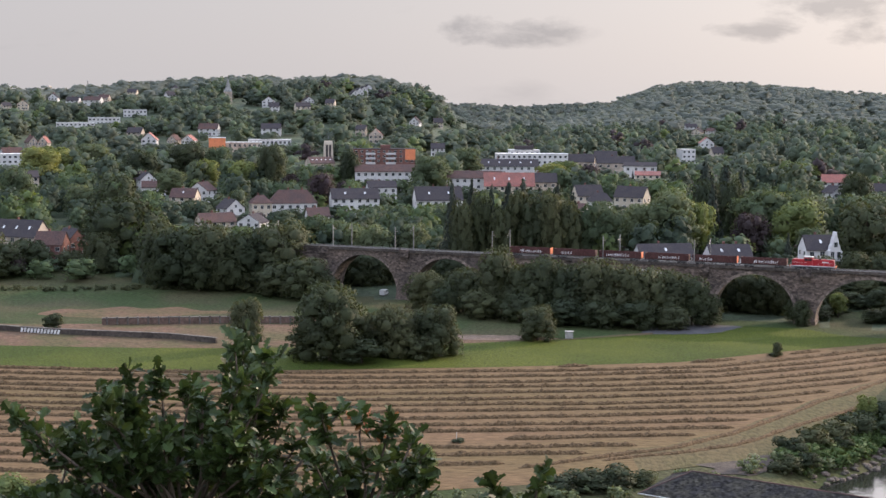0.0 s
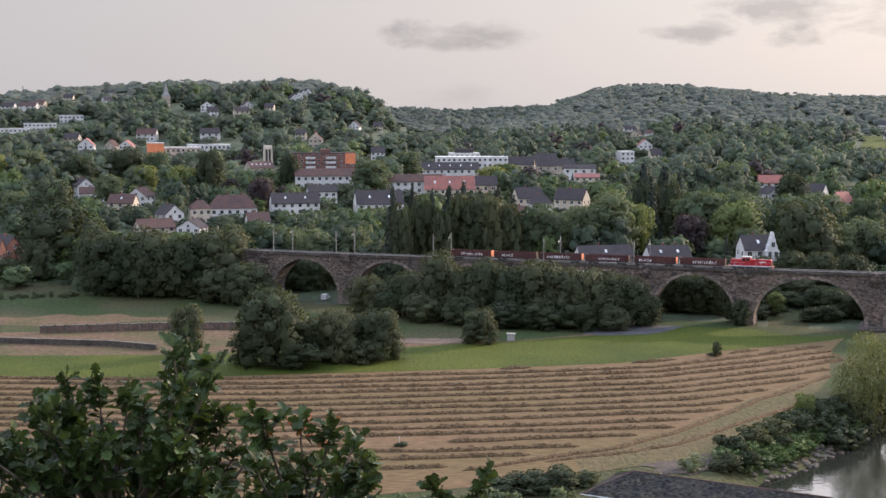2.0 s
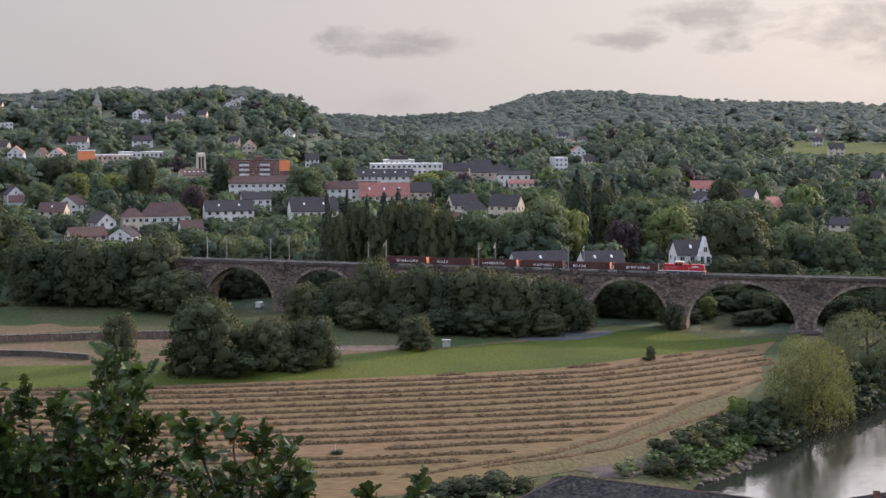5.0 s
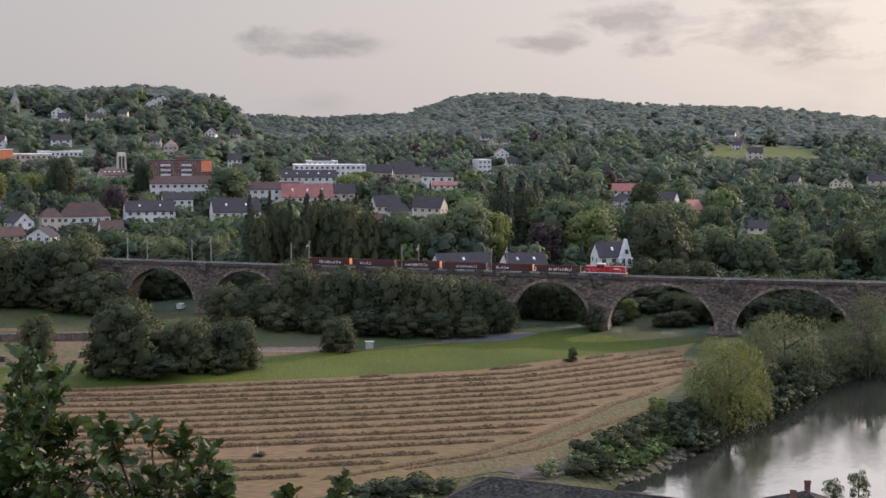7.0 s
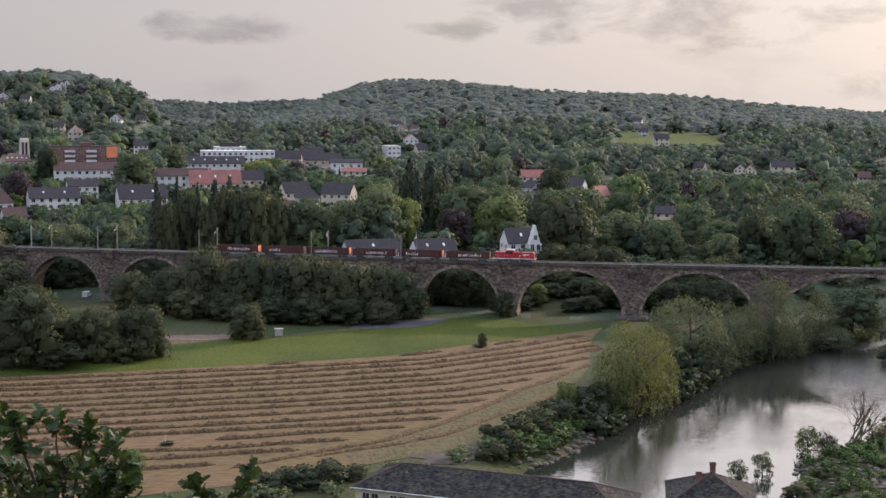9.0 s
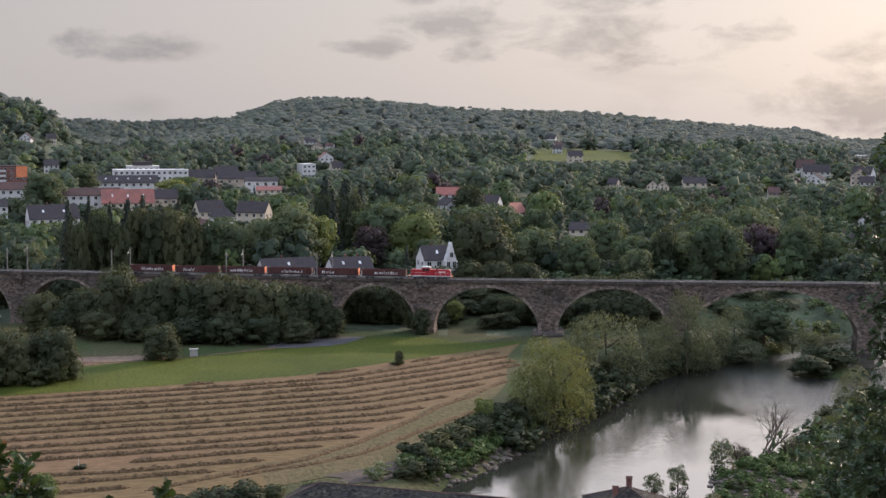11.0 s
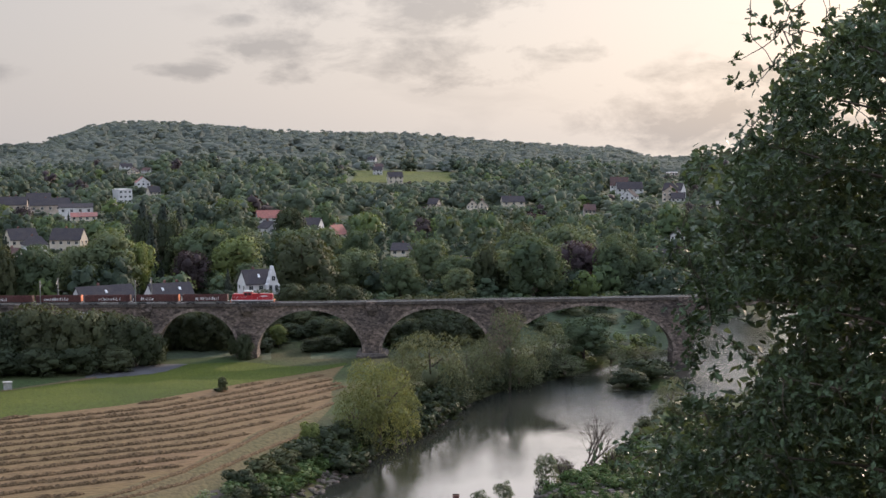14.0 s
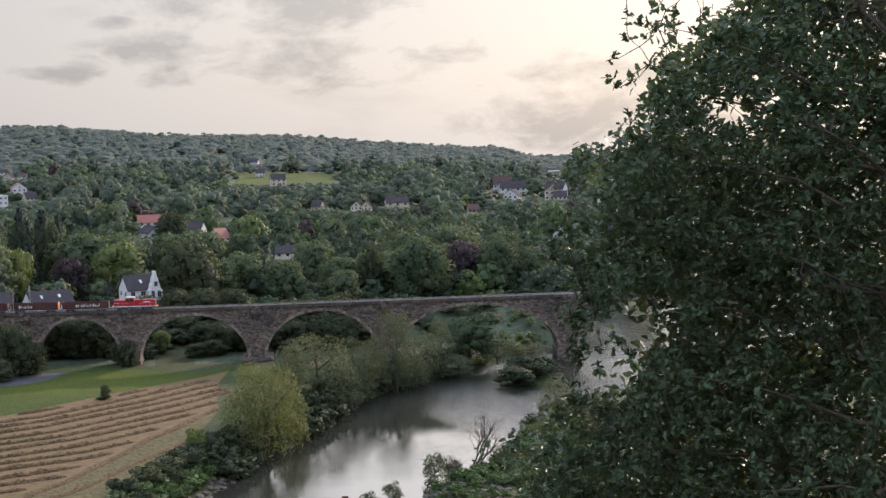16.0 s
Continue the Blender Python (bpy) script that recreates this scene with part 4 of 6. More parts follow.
# meadow trees
put("rich", 4.6, 358, 19.5, 21, label="large willow-like tree with a pale uneven top")
put("rich", 1.9, 362, 13.8, 13)
put("rich", 0.1, 364, 13.6, 14)
put("rich", 3.0, 366, 11, 13), put("rich", 1.0, 367, 12, 11), put("bush", 0.9, 360, 6, 9)
put("bush", 3.3, 354, 6, 13), put("bush", 5.6, 362, 8, 12)
put("rich", -3.95, 390, 9.8, 12, label="single round dark bush beside the path")
put("bush", -13.61, 376, 3.9, 3.1, label="small lone tree on the mown field")
put("rich", 8.0, 378, 13.8, 11)
put("bush", 15.6, 417, 5, 7)

# trees in front of the railway
for az, r, tall, wide in ((12.9, 528, 26, 33), (10.6, 500, 21, 24), (9.3, 496, 22, 22), (7.9, 494, 20.5, 22), (11.4, 506, 20, 18), (8.6, 492, 19, 18), (6.4, 490, 23, 22), (5.5, 470, 14, 18), (6.6, 478, 12, 18), (16.4, 520, 12, 17), (14.9, 520, 7, 12), (18.3, 520, 16, 20), (7.6, 490, 8, 14), (4.9, 468, 9, 12)):
    put("thick", az, r + (19 if az > 12 else 0), tall, wide)
for az, r, tall, wide in ((17.5, 528, 12, 18), (19.4, 532, 17, 22), (13.7, 534, 15, 14), (11.6, 534, 19, 18), (20.6, 530, 17, 20), (9.9, 492, 17, 16)):
    put("thick", az, r, tall, wide)
for az, r, tall, wide in ((0.6, 450, 12, 15), (-0.9, 442, 14, 16), (-2.2, 436, 20, 14), (-3.3, 434, 16, 15), (-4.3, 430, 19.5, 17), (-5.3, 428, 17, 16), (-6.3, 427, 18.5, 18), (-7.4, 425, 17, 16), (-8.3, 424, 17.5, 16), (-9.3, 424, 16.5, 15), (-10.2, 424, 14.5, 13), (-10.9, 426, 9, 9), (-5.0, 418, 8, 14), (-6.5, 416, 8, 14), (-8.0, 416, 8, 14), (-9.4, 416, 7, 12), (-1.6, 430, 9, 14), (-3.2, 424, 9, 13), (-0.2, 440, 8, 12), (-2.7, 445, 15, 14)):
    put("thick", az, r, tall, wide)
for az, r, tall, wide in ((-11.8, 458, 13, 14), (-12.6, 455, 13, 14), (-13.4, 458, 13, 13), (-14.2, 438, 12, 8), (-14.5, 431, 8, 6), (-18.6, 490, 12, 14), (-19.4, 458, 7, 9), (-17.6, 500, 10, 12), (-21.0, 475, 14, 16), (-22.0, 470, 15, 16), (-23.0, 468, 15, 16), (-24.0, 472, 12, 16), (2.2, 505, 13, 16), (3.2, 500, 13, 15), (0.8, 500, 13, 15), (-0.5, 492, 13, 15), (4.2, 505, 12, 15), (-1.8, 485, 12, 15), (-16.0, 505, 10, 12)):
    put("thick", az, r, tall, wide, z=0)
for az, r, tall, wide in ((-16.9, 470, 4, 9), (-15.9, 460, 3, 8), (-18.0, 450, 3.5, 9), (-26, 480, 8, 16), (-28, 490, 9, 18), (-16.4, 488, 6, 10), (-17.3, 482, 6, 10), (-18.4, 470, 6, 10), (-15.4, 486, 7, 10), (-20.2, 458, 8, 10), (-21.2, 455, 9, 11), (-22.2, 455, 10, 12), (-23.2, 456, 10, 12), (-24.2, 458, 8, 12), (-27, 470, 6, 12), (-29, 480, 7, 14), (-30.5, 490, 7, 14), (-12.2, 470, 12, 14), (-13.2, 472, 12, 14)):
    put("thick", az, r, tall, wide, z=0)
# hedge behind the open arches
for az, back, tall, wide in ((-11.6, 14, 9, 11), (-12.5, 13, 10, 11), (-13.3, 15, 9, 10), (-14.0, 13, 7.5, 9), (-15.0, 24, 5, 9), (-15.6, 30, 6, 9), (-16.2, 40, 5, 10), (-16.9, 40, 5, 10), (-17.5, 28, 6.5, 10), (-18.2, 22, 8, 10), (-18.9, 18, 8, 10), (-19.7, 16, 8.5, 10), (-20.5, 16, 8, 10)):
    put("thick", az, (VIA_D + back) / math.cos(radians(az - VIA_AZ)), tall, wide)
for az, back, tall, wide in ((-21.3, 16, 9, 11), (-22.2, 16, 9, 11), (-23.1, 16, 8, 11), (-15.2, 45, 10, 12), (-16.5, 52, 10, 13), (-17.6, 50, 11, 13), (-18.8, 46, 12, 13), (-15.2, 8, 3.6, 8), (-17.3, 8, 4.2, 9), (-17.9, 10, 5, 9), (-16.3, 29, 4.5, 10), (-15.6, 18, 3.0, 8), (-17.0, 27, 4, 9)):
    put("thick", az, (VIA_D + back) / math.cos(radians(az - VIA_AZ)), tall, wide)
put("light", -15.9, 452, 7.5, 6.5, z=0)

# river bank willows and bushes
for kind, az, r, tall, wide in (("willow", -20.01, 312, 19.7, 18.9), ("willow", -18.95, 306, 14.7, 11.1), ("willow", -21.12, 322, 11.4, 7.8), ("sallow", -22.1, 362, 18.6, 21.9), ("sallow", -20.94, 352, 17.3, 12.8), ("sallow", -23.6, 372, 15.7, 13.5), ("sallow", -25.36, 388, 21.1, 14.9), ("sallow", -24.41, 384, 13.9, 10.8), ("sallow", -26.38, 400, 13.0, 11.3), ("broad", -28.37, 425, 14.5, 18.8), ("sallow", -27.2, 412, 13.7, 13.3), ("sallow", -29.51, 424, 6.7, 12.0), ("sallow", -30.9, 438, 3.3, 15.9), ("sallow", -32.28, 446, 1.5, 14.4), ("sallow", -22.97, 366, 3.2, 16.2), ("sallow", -25.78, 392, 6.2, 15.8), ("sallow", -27.64, 408, 5.0, 16.4)):
    put(kind, az, r, tall, wide, z=-1.5)
for az, r, tall, wide in ((-14.3, 268, 4.6, 7.5), (-15.1, 274, 5.2, 8), (-15.9, 280, 5.5, 9), (-16.6, 287, 5.5, 9), (-17.6, 298, 5.6, 9), (-18.3, 305, 6, 10), (-14.3, 259, 3.2, 5), (-15.0, 263, 3, 5), (-13.7, 257, 2.4, 4), (-7.2, 240, 4.4, 9), (-6.0, 238, 4.2, 9), (-8.4, 243, 3.0, 6), (-4.9, 236, 3.5, 8), (-16.2, 277, 3.2, 5)):
    put("bush", az, r, tall, wide, z=-0.6)
put("light", 0.7, 238, 7.3, 4.6, label="pale willow shrub at the foot of the field")
put("light", 16.2, 226, 6.0, 9.0, label="yellow-green shrub at the foot of the field")
put("light", 17.6, 230, 6.5, 8.0, label="yellow-green shrub at the foot of the field")
put("light", -17.1, 296, 7.6, 5.4, z=-0.8, label="bright yellow-green shrub on the river bank")
for az, r, tall, wide in ((-30.2, 393, 5.5, 13), (-31.0, 402, 6.5, 14), (-30.6, 409, 6.0, 13), (-31.4, 412, 5.0, 12), (-32.0, 348, 10.5, 11), (-27.6, 262, 3.5, 7), (-26.5, 250, 3, 6), (-29.5, 268, 3.5, 9), (-30.5, 276, 4, 10), (-31.5, 290, 5, 12), (-32.3, 310, 6, 12), (-28.5, 250, 3, 9), (-33, 280, 6, 14)):
    put("sallow" if tall > 8 else "bush", az, r, tall, wide, z=-3)
for az, r, tall, wide in ((-26.87, 284, 5.6, 6.0), (-27.6, 282, 4.6, 5.0), (-24.13, 261, 3.6, 4.6), (-25.13, 266, 4.4, 4.6), (-29.6, 292, 5, 6)):
    put("airy", az, r, tall, wide, z=-3)

# gardens right behind the viaduct
for az, r, tall, wide in ((-0.4, 515, 34, 9), (-1.2, 520, 33, 10), (-2.0, 515, 31.5, 11), (-2.7, 520, 32, 11), (-3.3, 520, 33, 11), (-4.0, 518, 30, 12), (-4.7, 515, 32, 12), (-5.3, 520, 28, 10), (-10.9, 560, 31, 12), (-11.4, 600, 36, 12), (-10.6, 640, 34, 12), (-12.0, 620, 32, 12), (-13.9, 520, 14, 4)):
    put("fir", az, r, tall * 0.92, wide * (1.5 + 0.5 * math.sin(az * 7)))
for az, r, tall, wide in ((-6.4, 520, 23, 19), (-9.3, 530, 26, 25), (-8.1, 528, 22, 17), (-12.9, 575, 25, 26), (-14.3, 585, 24, 26), (-16.5, 600, 21, 27), (-17.6, 605, 22, 26), (5.1, 530, 20, 20), (2.8, 520, 17, 16), (3.9, 525, 17, 15), (1.2, 525, 15, 14), (-14.8, 535, 14, 14)):
    put("broad", az, r, tall, wide)
for az, r, tall, wide in ((-18.2, 525, 17, 17), (-19.3, 530, 18, 18), (-20.9, 510, 17, 17), (-23.2, 520, 17, 18), (-24.8, 530, 18, 22), (-26.5, 515, 20, 24), (-27.9, 560, 19, 26), (-29.8, 545, 24, 17), (-31, 540, 18, 18), (-25.8, 570, 22, 20), (-22.0, 560, 20, 20)):
    put("broad", az, r, tall, wide)
put("light", -10.3, 535, 21, 11), put("light", 16.0, 800, 22, 28), put("light", -14.2, 560, 21, 22), put("light", -5.0, 830, 14, 20)
put("copper", 4.9, 690, 19.5, 15), put("copper", -12.4, 545, 18, 16), put("copper", -28.2, 540, 21, 20), put("copper", -6.0, 800, 15, 14)

for az, r, tall, wide in ((-0.8, 508, 25, 10), (-1.6, 512, 27, 11), (-2.4, 508, 24, 11), (-3.0, 512, 28, 10), (-3.7, 510, 25, 12), (-4.4, 508, 27, 11), (-5.1, 512, 24, 11), (-10.8, 590, 28, 15), (-11.6, 585, 27, 14)):
    put("thick", az, r, tall, wide, label="dark ragged pine among the garden conifers")
# crowns that stand out in the town
OLD_TOWN_TREES = (("light", 15.45, 848, 18, 22.2), ("broad", 14.51, 668, 16, 14.8), ("thick", 13.09, 664, 21, 22.7), ("broad", 10.95, 736, 17, 16.3), ("light", 9.54, 776, 17, 15.6), ("thick", 6.95, 752, 28, 17.6), ("copper", 6.16, 728, 15, 10.6), ("light", 8.04, 756, 18, 18.3), ("broad", 16.85, 712, 20, 17.2), ("thick", 12.09, 824, 18, 23.2), ("broad", 13.94, 868, 18, 24.5), ("thick", 10.31, 844, 20, 27.2), ("broad", 9.09, 840, 18, 16.9))
MIDDLE_TREES = (("thick", 3.76, 784, 22, 13.3), ("broad", 0.49, 756, 22, 23.8), ("broad", -0.95, 844, 19, 20.4), ("light", -4.4, 808, 14, 19.5), ("fir", -7.71, 780, 14, 4.4), ("broad", -9.09, 528, 22, 23.4), ("broad", -8.95, 540, 20, 19.6), ("light", -10.45, 548, 20, 13.3))
RIVERSIDE_TREES = (("thick", -16.39, 720, 20, 17.4), ("light", -13.91, 836, 15, 16.8), ("broad", -12.72, 812, 16, 16.4), ("light", -22.35, 596, 15, 9.6), ("broad", -26.33, 500, 24, 20.2), ("broad", -27.58, 576, 24, 20.9), ("thick", -24.35, 520, 20, 10.5), ("broad", -29.64, 528, 22, 16.0), ("broad", -27.92, 604, 22, 26.8), ("thick", -25.62, 620, 22, 17.5), ("broad", -23.28, 500, 14, 12.1), ("light", -13.91, 620, 20, 17.5), ("thick", -16.9, 512, 26, 26.8), ("broad", -19.17, 596, 22, 16.8), ("light", -14.58, 832, 14, 16.8), ("thick", -16.42, 752, 16, 15.2))
for group in (OLD_TOWN_TREES, MIDDLE_TREES, RIVERSIDE_TREES):
    for kind, az, r, tall, wide in group:
        put(kind, az, r, tall, wide)


# town
SIGHTS = []  # az range, distance and lowest angle of what must stay free of trees


def free(az, r, wide, z):
    half = math.degrees(math.atan(wide / 2 / r))
    SIGHTS.append((az - half, az + half, r, math.degrees(math.atan2(z - EYE, r))))


PANES = {}


def window(parent, x, y, z, w, h, turn=0):
    """A framed window set on a wall that faces -y before it is turned."""
    key = (round(w, 2), round(h, 2))
    if key not in PANES:
        f = Soup()
        for a, b, c, d in ((-w / 2 - 0.1, -w / 2, -0.1, h + 0.1), (w / 2, w / 2 + 0.1, -0.1, h + 0.1), (-w / 2, w / 2, -0.1, 0), (-w / 2, w / 2, h, h + 0.1), (-0.03, 0.03, 0, h)):
            f.box(a, b, -0.06, 0.02, c, d)
        PANES[key] = f.mesh("window_frame", M["frame"]), Soup().box(-w / 2, w / 2, -0.03, 0.02, 0, h).mesh("pane", M["glass"])
    win = part("window", PANES[key][0], parent, m=pose(x, y, z, 0, 0, turn))
    part("pane", PANES[key][1], win)


def house(az, r, w, d, eave, ridge, turn=0, wall="white", roof="slate", floors=2, cols=3, gable=False, hip=0.0, label="", chimney=1, skylights=0, name="house", clear=0.5, dz=0.0):
    """A pitched-roof house. w: width seen, d: depth; gable: the gable faces the viewer; turn: degrees off facing the viewer."""
    x, y = at(az, r)
    z = ground_z(x, y) + dz
    m = pose(x, y, z, 0, 0, az + turn)
    colour = {"white": "white-rendered", "cream": "cream-rendered", "beige": "beige-rendered", "brick": "red-brown brick", "orange": "orange"}[wall]
    cover = {"slate": "dark slate", "tile_brown": "brown tile", "tile_red": "red tile"}[roof]
    t = thing(name, m, label or f"{colour} {floors}-storey house with a {cover} roof", name.replace("_", " "), "houses of the town")
    free(az, r, w * 1.05, z + (eave + ridge) / 2 * clear)
    a, b = w / 2, d / 2
    if gable:
        prof = [(-a, -1.5), (a, -1.5), (a, eave), (0, ridge), (-a, eave)]
        body = Soup().prism(prof, -b, b)
    else:
        body = Soup()
        q = [(-b, -1.5), (b, -1.5), (b, eave), (0, ridge if not hip else eave), (-b, eave)] if not hip else [(-b, -1.5), (b, -1.5), (b, eave), (-b, eave)]
        body.loft([[(sx, py, pz) for py, pz in q] for sx in (-a, a)])
    walls = part("wall", body.mesh("wall", M[wall]), t)
    rs, o, th = Soup(), 0.45, 0.22
    run = a if gable else b
    k = (ridge - eave) / run
    if hip:
        top = [(-a + hip, 0, ridge + 0.1), (a - hip, 0, ridge + 0.1)]
        e = [(-a - o, -b - o, eave - 0.05), (a + o, -b - o, eave - 0.05), (a + o, b + o, eave - 0.05), (-a - o, b + o, eave - 0.05)]
        rs.face(e[0], e[1], top[1], top[0]).face(e[1], e[2], top[1]).face(e[2], e[3], top[0], top[1]).face(e[3], e[0], top[0]).face(e[3], e[2], e[1], e[0])
    else:
        for sgn in (-1, 1):
            p = [(0, ridge), (sgn * (run + o), eave - k * o), (sgn * (run + o), eave - k * o + th), (0, ridge + th)]
            if gable:
                rs.loft([[(px, py, pz) for px, pz in p] for py in (-b - o * 0.6, b + o * 0.6)])
            else:
                rs.loft([[(sx, px, pz) for px, pz in p] for sx in (-a - o * 0.6, a + o * 0.6)])
    part("roof", rs.mesh("roof", M[roof]), t)
    step = eave / floors
    for f in range(floors):
        for c in range(cols):
            window(walls, -a + (c + 0.5) * w / cols, -b - 0.01, f * step + step * 0.32, min(1.5, w / cols * 0.42), min(1.5, step * 0.5))
        for c in range(2):
            for side in (-1, 1):
                window(walls, side * (a + 0.01), -b + (c + 0.5) * d / 2, f * step + step * 0.32, min(1.2, d * 0.2), min(1.4, step * 0.5), 90 * side)
    if gable and ridge - eave > 2.5:
        window(walls, 0, -b - 0.01, eave + 0.3, 1.0, 1.2)
    part("door", Soup().box(a * 0.25 - 0.5, a * 0.25 + 0.5, -b - 0.06, -b + 0.02, 0, 2.1).mesh("door", M["slate"]), walls)
    for c in range(chimney):
        cx = (c - 0.3) * w * 0.3
        px, py = (cx * 0.3, b * 0.2) if gable else (cx, b * 0.15)
        part("chimney", Soup().box(px - 0.35, px + 0.35, py - 0.35, py + 0.35, eave, ridge + 1.0).box(px - 0.42, px + 0.42, py - 0.42, py + 0.42, ridge + 0.85, ridge + 1.02).mesh("chimney", M["brick"]), t)
    for c in range(skylights):
        sx = -a + (c + 0.7) * w / (skylights + 0.4)
        zz = eave + (ridge - eave) * 0.5
        yy = -b * 0.5
        n = Soup()
        for u, v, lift in ((-0.4, -0.5, 0.3), (0.4, -0.5, 0.3), (0.4, 0.5, 0.3), (-0.4, 0.5, 0.3)):
            n.v.append((sx + u, yy + v, zz + v * k + lift + 0.04))
        n.f.append((0, 1, 2, 3))
        n.v += [(p[0], p[1], p[2] - 0.12) for p in n.v]
        n.f += [(0, 4, 5, 1), (1, 5, 6, 2), (2, 6, 7, 3), (3, 7, 4, 0)]
        if not gable and not hip:
            part("skylight", n.mesh("skylight", M["paint_white"]), t)
    return t


# by the railway
l1 = house(-11.55, 500, 15, 9.5, 5.6, 9.6, 20, "white", "slate", 2, 4, skylights=2, chimney=2, clear=0.3, dz=0.6, label="low white house with a slate roof close behind the viaduct")
l2 = house(-9.0, 505, 20, 9.5, 5.4, 9.4, 20, "white", "slate", 2, 5, skylights=1, chimney=1, clear=0.45, label="long white house with a dark slate roof among shrubs")
villa = house(-15.05, 497, 11, 9, 10.2, 14.6, 20, "white", "slate", 3, 3, skylights=1, chimney=1, clear=0.2, label="tall white villa with a slate roof and a stepped gable")
gab = Soup().prism([(1.2, -1.5), (6.0, -1.5), (6.0, 9.8), (5.3, 10.3), (5.1, 11.6), (4.7, 12.2), (4.45, 13.8), (4.05, 14.6), (3.85, 15.9), (3.6, 16.4), (3.35, 15.9), (3.15, 14.6), (2.75, 13.8), (2.5, 12.2), (2.1, 11.6), (1.9, 10.3), (1.2, 9.8)], -7.2, -4.4)
gw = part("gable_wing", gab.mesh("gable_wing", M["white"]), villa, "white wing with a curved stepped gable")
for zz, hh in ((0.8, 1.9), (4.2, 1.9), (7.6, 1.8), (11.2, 1.4)):
    for xx in ((2.5, 4.7) if zz < 10 else (3.6,)):
        window(gw, xx, -7.22, zz, 1.15, hh + 0.2)
# first streets
house(3.6, 678, 23, 11, 8.6, 13, 8, "white", "slate", 3, 6, skylights=2, chimney=2, label="white three-storey apartment house with dark dormer roof")
house(2.5, 735, 15, 9, 7.5, 10.5, 8, "white", "slate", 2, 4)
house(2.2, 784, 38, 11, 10.5, 14, 6, "white", "tile_brown", 3, 10, chimney=2, label="long white apartment row with a brown tiled roof")
house(0.2, 688, 23, 13, 7.0, 13, 10, "white", "slate", 2, 6, skylights=2, chimney=2, label="white apartment house with a broad slate roof")
house(-1.3, 764, 30, 11, 10, 13.5, 4, "white", "tile_brown", 3, 8, label="white apartment row with a brown roof")
house(-2.7, 758, 27, 11, 7.0, 13.5, 4, "cream", "tile_red", 2, 7, skylights=3, label="cream apartment row under a steep red tiled roof")
house(-4.0, 770, 17, 10, 8, 12.5, 4, "beige", "slate", 2, 4)
house(11.9, 782, 9, 9, 6.5, 10.5, 15, "white", "slate", 2, 2, True)
house(11.6, 765, 13, 8, 4.5, 7.5, 0, "white", "tile_brown", 1, 3)
house(9.7, 736, 11, 10, 6.0, 10, -30, "white", "tile_brown", 2, 3, True)
house(10.4, 712, 13, 9, 5.5, 9.5, -20, "cream", "tile_brown", 2, 3, skylights=1)
house(8.6, 662, 9.5, 10, 6.0, 10, 30, "white", "slate", 2, 2, True)
house(9.2, 625, 16, 9, 5.0, 8.5, 20, "beige", "tile_brown", 2, 4)
house(7.4, 668, 9.5, 9, 7.5, 11, 10, "cream", "tile_brown", 2, 3, hip=3)
house(6.1, 672, 22, 12, 7.0, 13, 6, "white", "tile_brown", 2, 6, hip=4, chimney=2, label="large white house with a hipped brown roof")
house(7.7, 622, 11, 9, 5, 8.5, -25, "white", "slate", 2, 3, True)
house(5.1, 640, 10, 9, 5, 8.5, 10, "white", "tile_brown", 2, 3)
house(16.6, 780, 14, 10, 9, 12, 10, "beige", "slate", 3, 4)
house(16.75, 585, 21, 11, 6.5, 12.5, -38, "beige", "slate", 2, 5, skylights=3, clear=0.2, label="beige house with a dark slate roof and lit gable")
house(15.6, 556, 11, 9, 7.5, 12, -20, "brick", "tile_brown", 2, 3, clear=0.2, label="brick house with balconies and a brown roof")
house(14.85, 570, 10.5, 9, 6, 11, 35, "brick", "slate", 2, 2, True, clear=0.2)
house(18.3, 600, 12, 9, 6, 10, -10, "cream", "slate", 2, 3)
house(-7.7, 712, 16, 9, 7, 12, -25, "cream", "slate", 2, 4, clear=0.25, label="cream house with a steep slate roof and sunny gable")
house(-5.9, 716, 14, 10, 7, 12, 20, "cream", "slate", 2, 4, clear=0.3)
house(-6.4, 694, 11, 9, 6.5, 10.5, 10, "white", "slate", 2, 3, hip=2.5, clear=0.25)
house(-5.6, 660, 9, 8, 5.5, 9, 40, "beige", "tile_brown", 2, 2, True)
house(-12.3, 606, 9, 9, 6, 11, -30, "beige", "slate", 2, 2, skylights=2)
house(-8.3, 852, 15, 9, 5, 7, 0, "cream", "tile_red", 2, 4)
house(-8.0, 880, 20, 9, 8, 10, 0, "white", "slate", 2, 4)
house(-7.0, 898, 24, 10, 8, 12, 5, "beige", "slate", 2, 5, chimney=2)
house(-5.6, 905, 18, 10, 8, 12.5, -5, "beige", "slate", 2, 5)
house(-6.6, 940, 15, 10, 9, 13, 0, "white", "slate", 3, 4)
house(-15.6, 760, 9, 10, 6, 9.5, 35, "white", "slate", 2, 2, True, skylights=1, clear=0.75)
house(-15.6, 828, 15, 9, 5, 9, 8, "white", "tile_red", 2, 4, clear=0.85, label="house with an orange-red tiled roof among trees")
house(-16.6, 790, 12, 9, 5.5, 9, 30, "white", "slate", 2, 3, True, clear=0.85)
house(-17.3, 770, 11, 9, 6, 10, -20, "white", "slate", 2, 3, clear=0.8)
house(-18.3, 735, 9, 8, 5, 9.5, 50, "cream", "tile_red", 2, 2)
house(-21.1, 662, 12, 9, 5, 8, -12, "cream", "slate", 2, 3, clear=0.25)
house(-22.5, 597, 17, 10, 5, 9.5, -10, "white", "slate", 2, 4, skylights=1, clear=0.3)
house(-23.3, 592, 9, 12, 6, 10, -60, "white", "slate", 2, 3, True, clear=0.3)
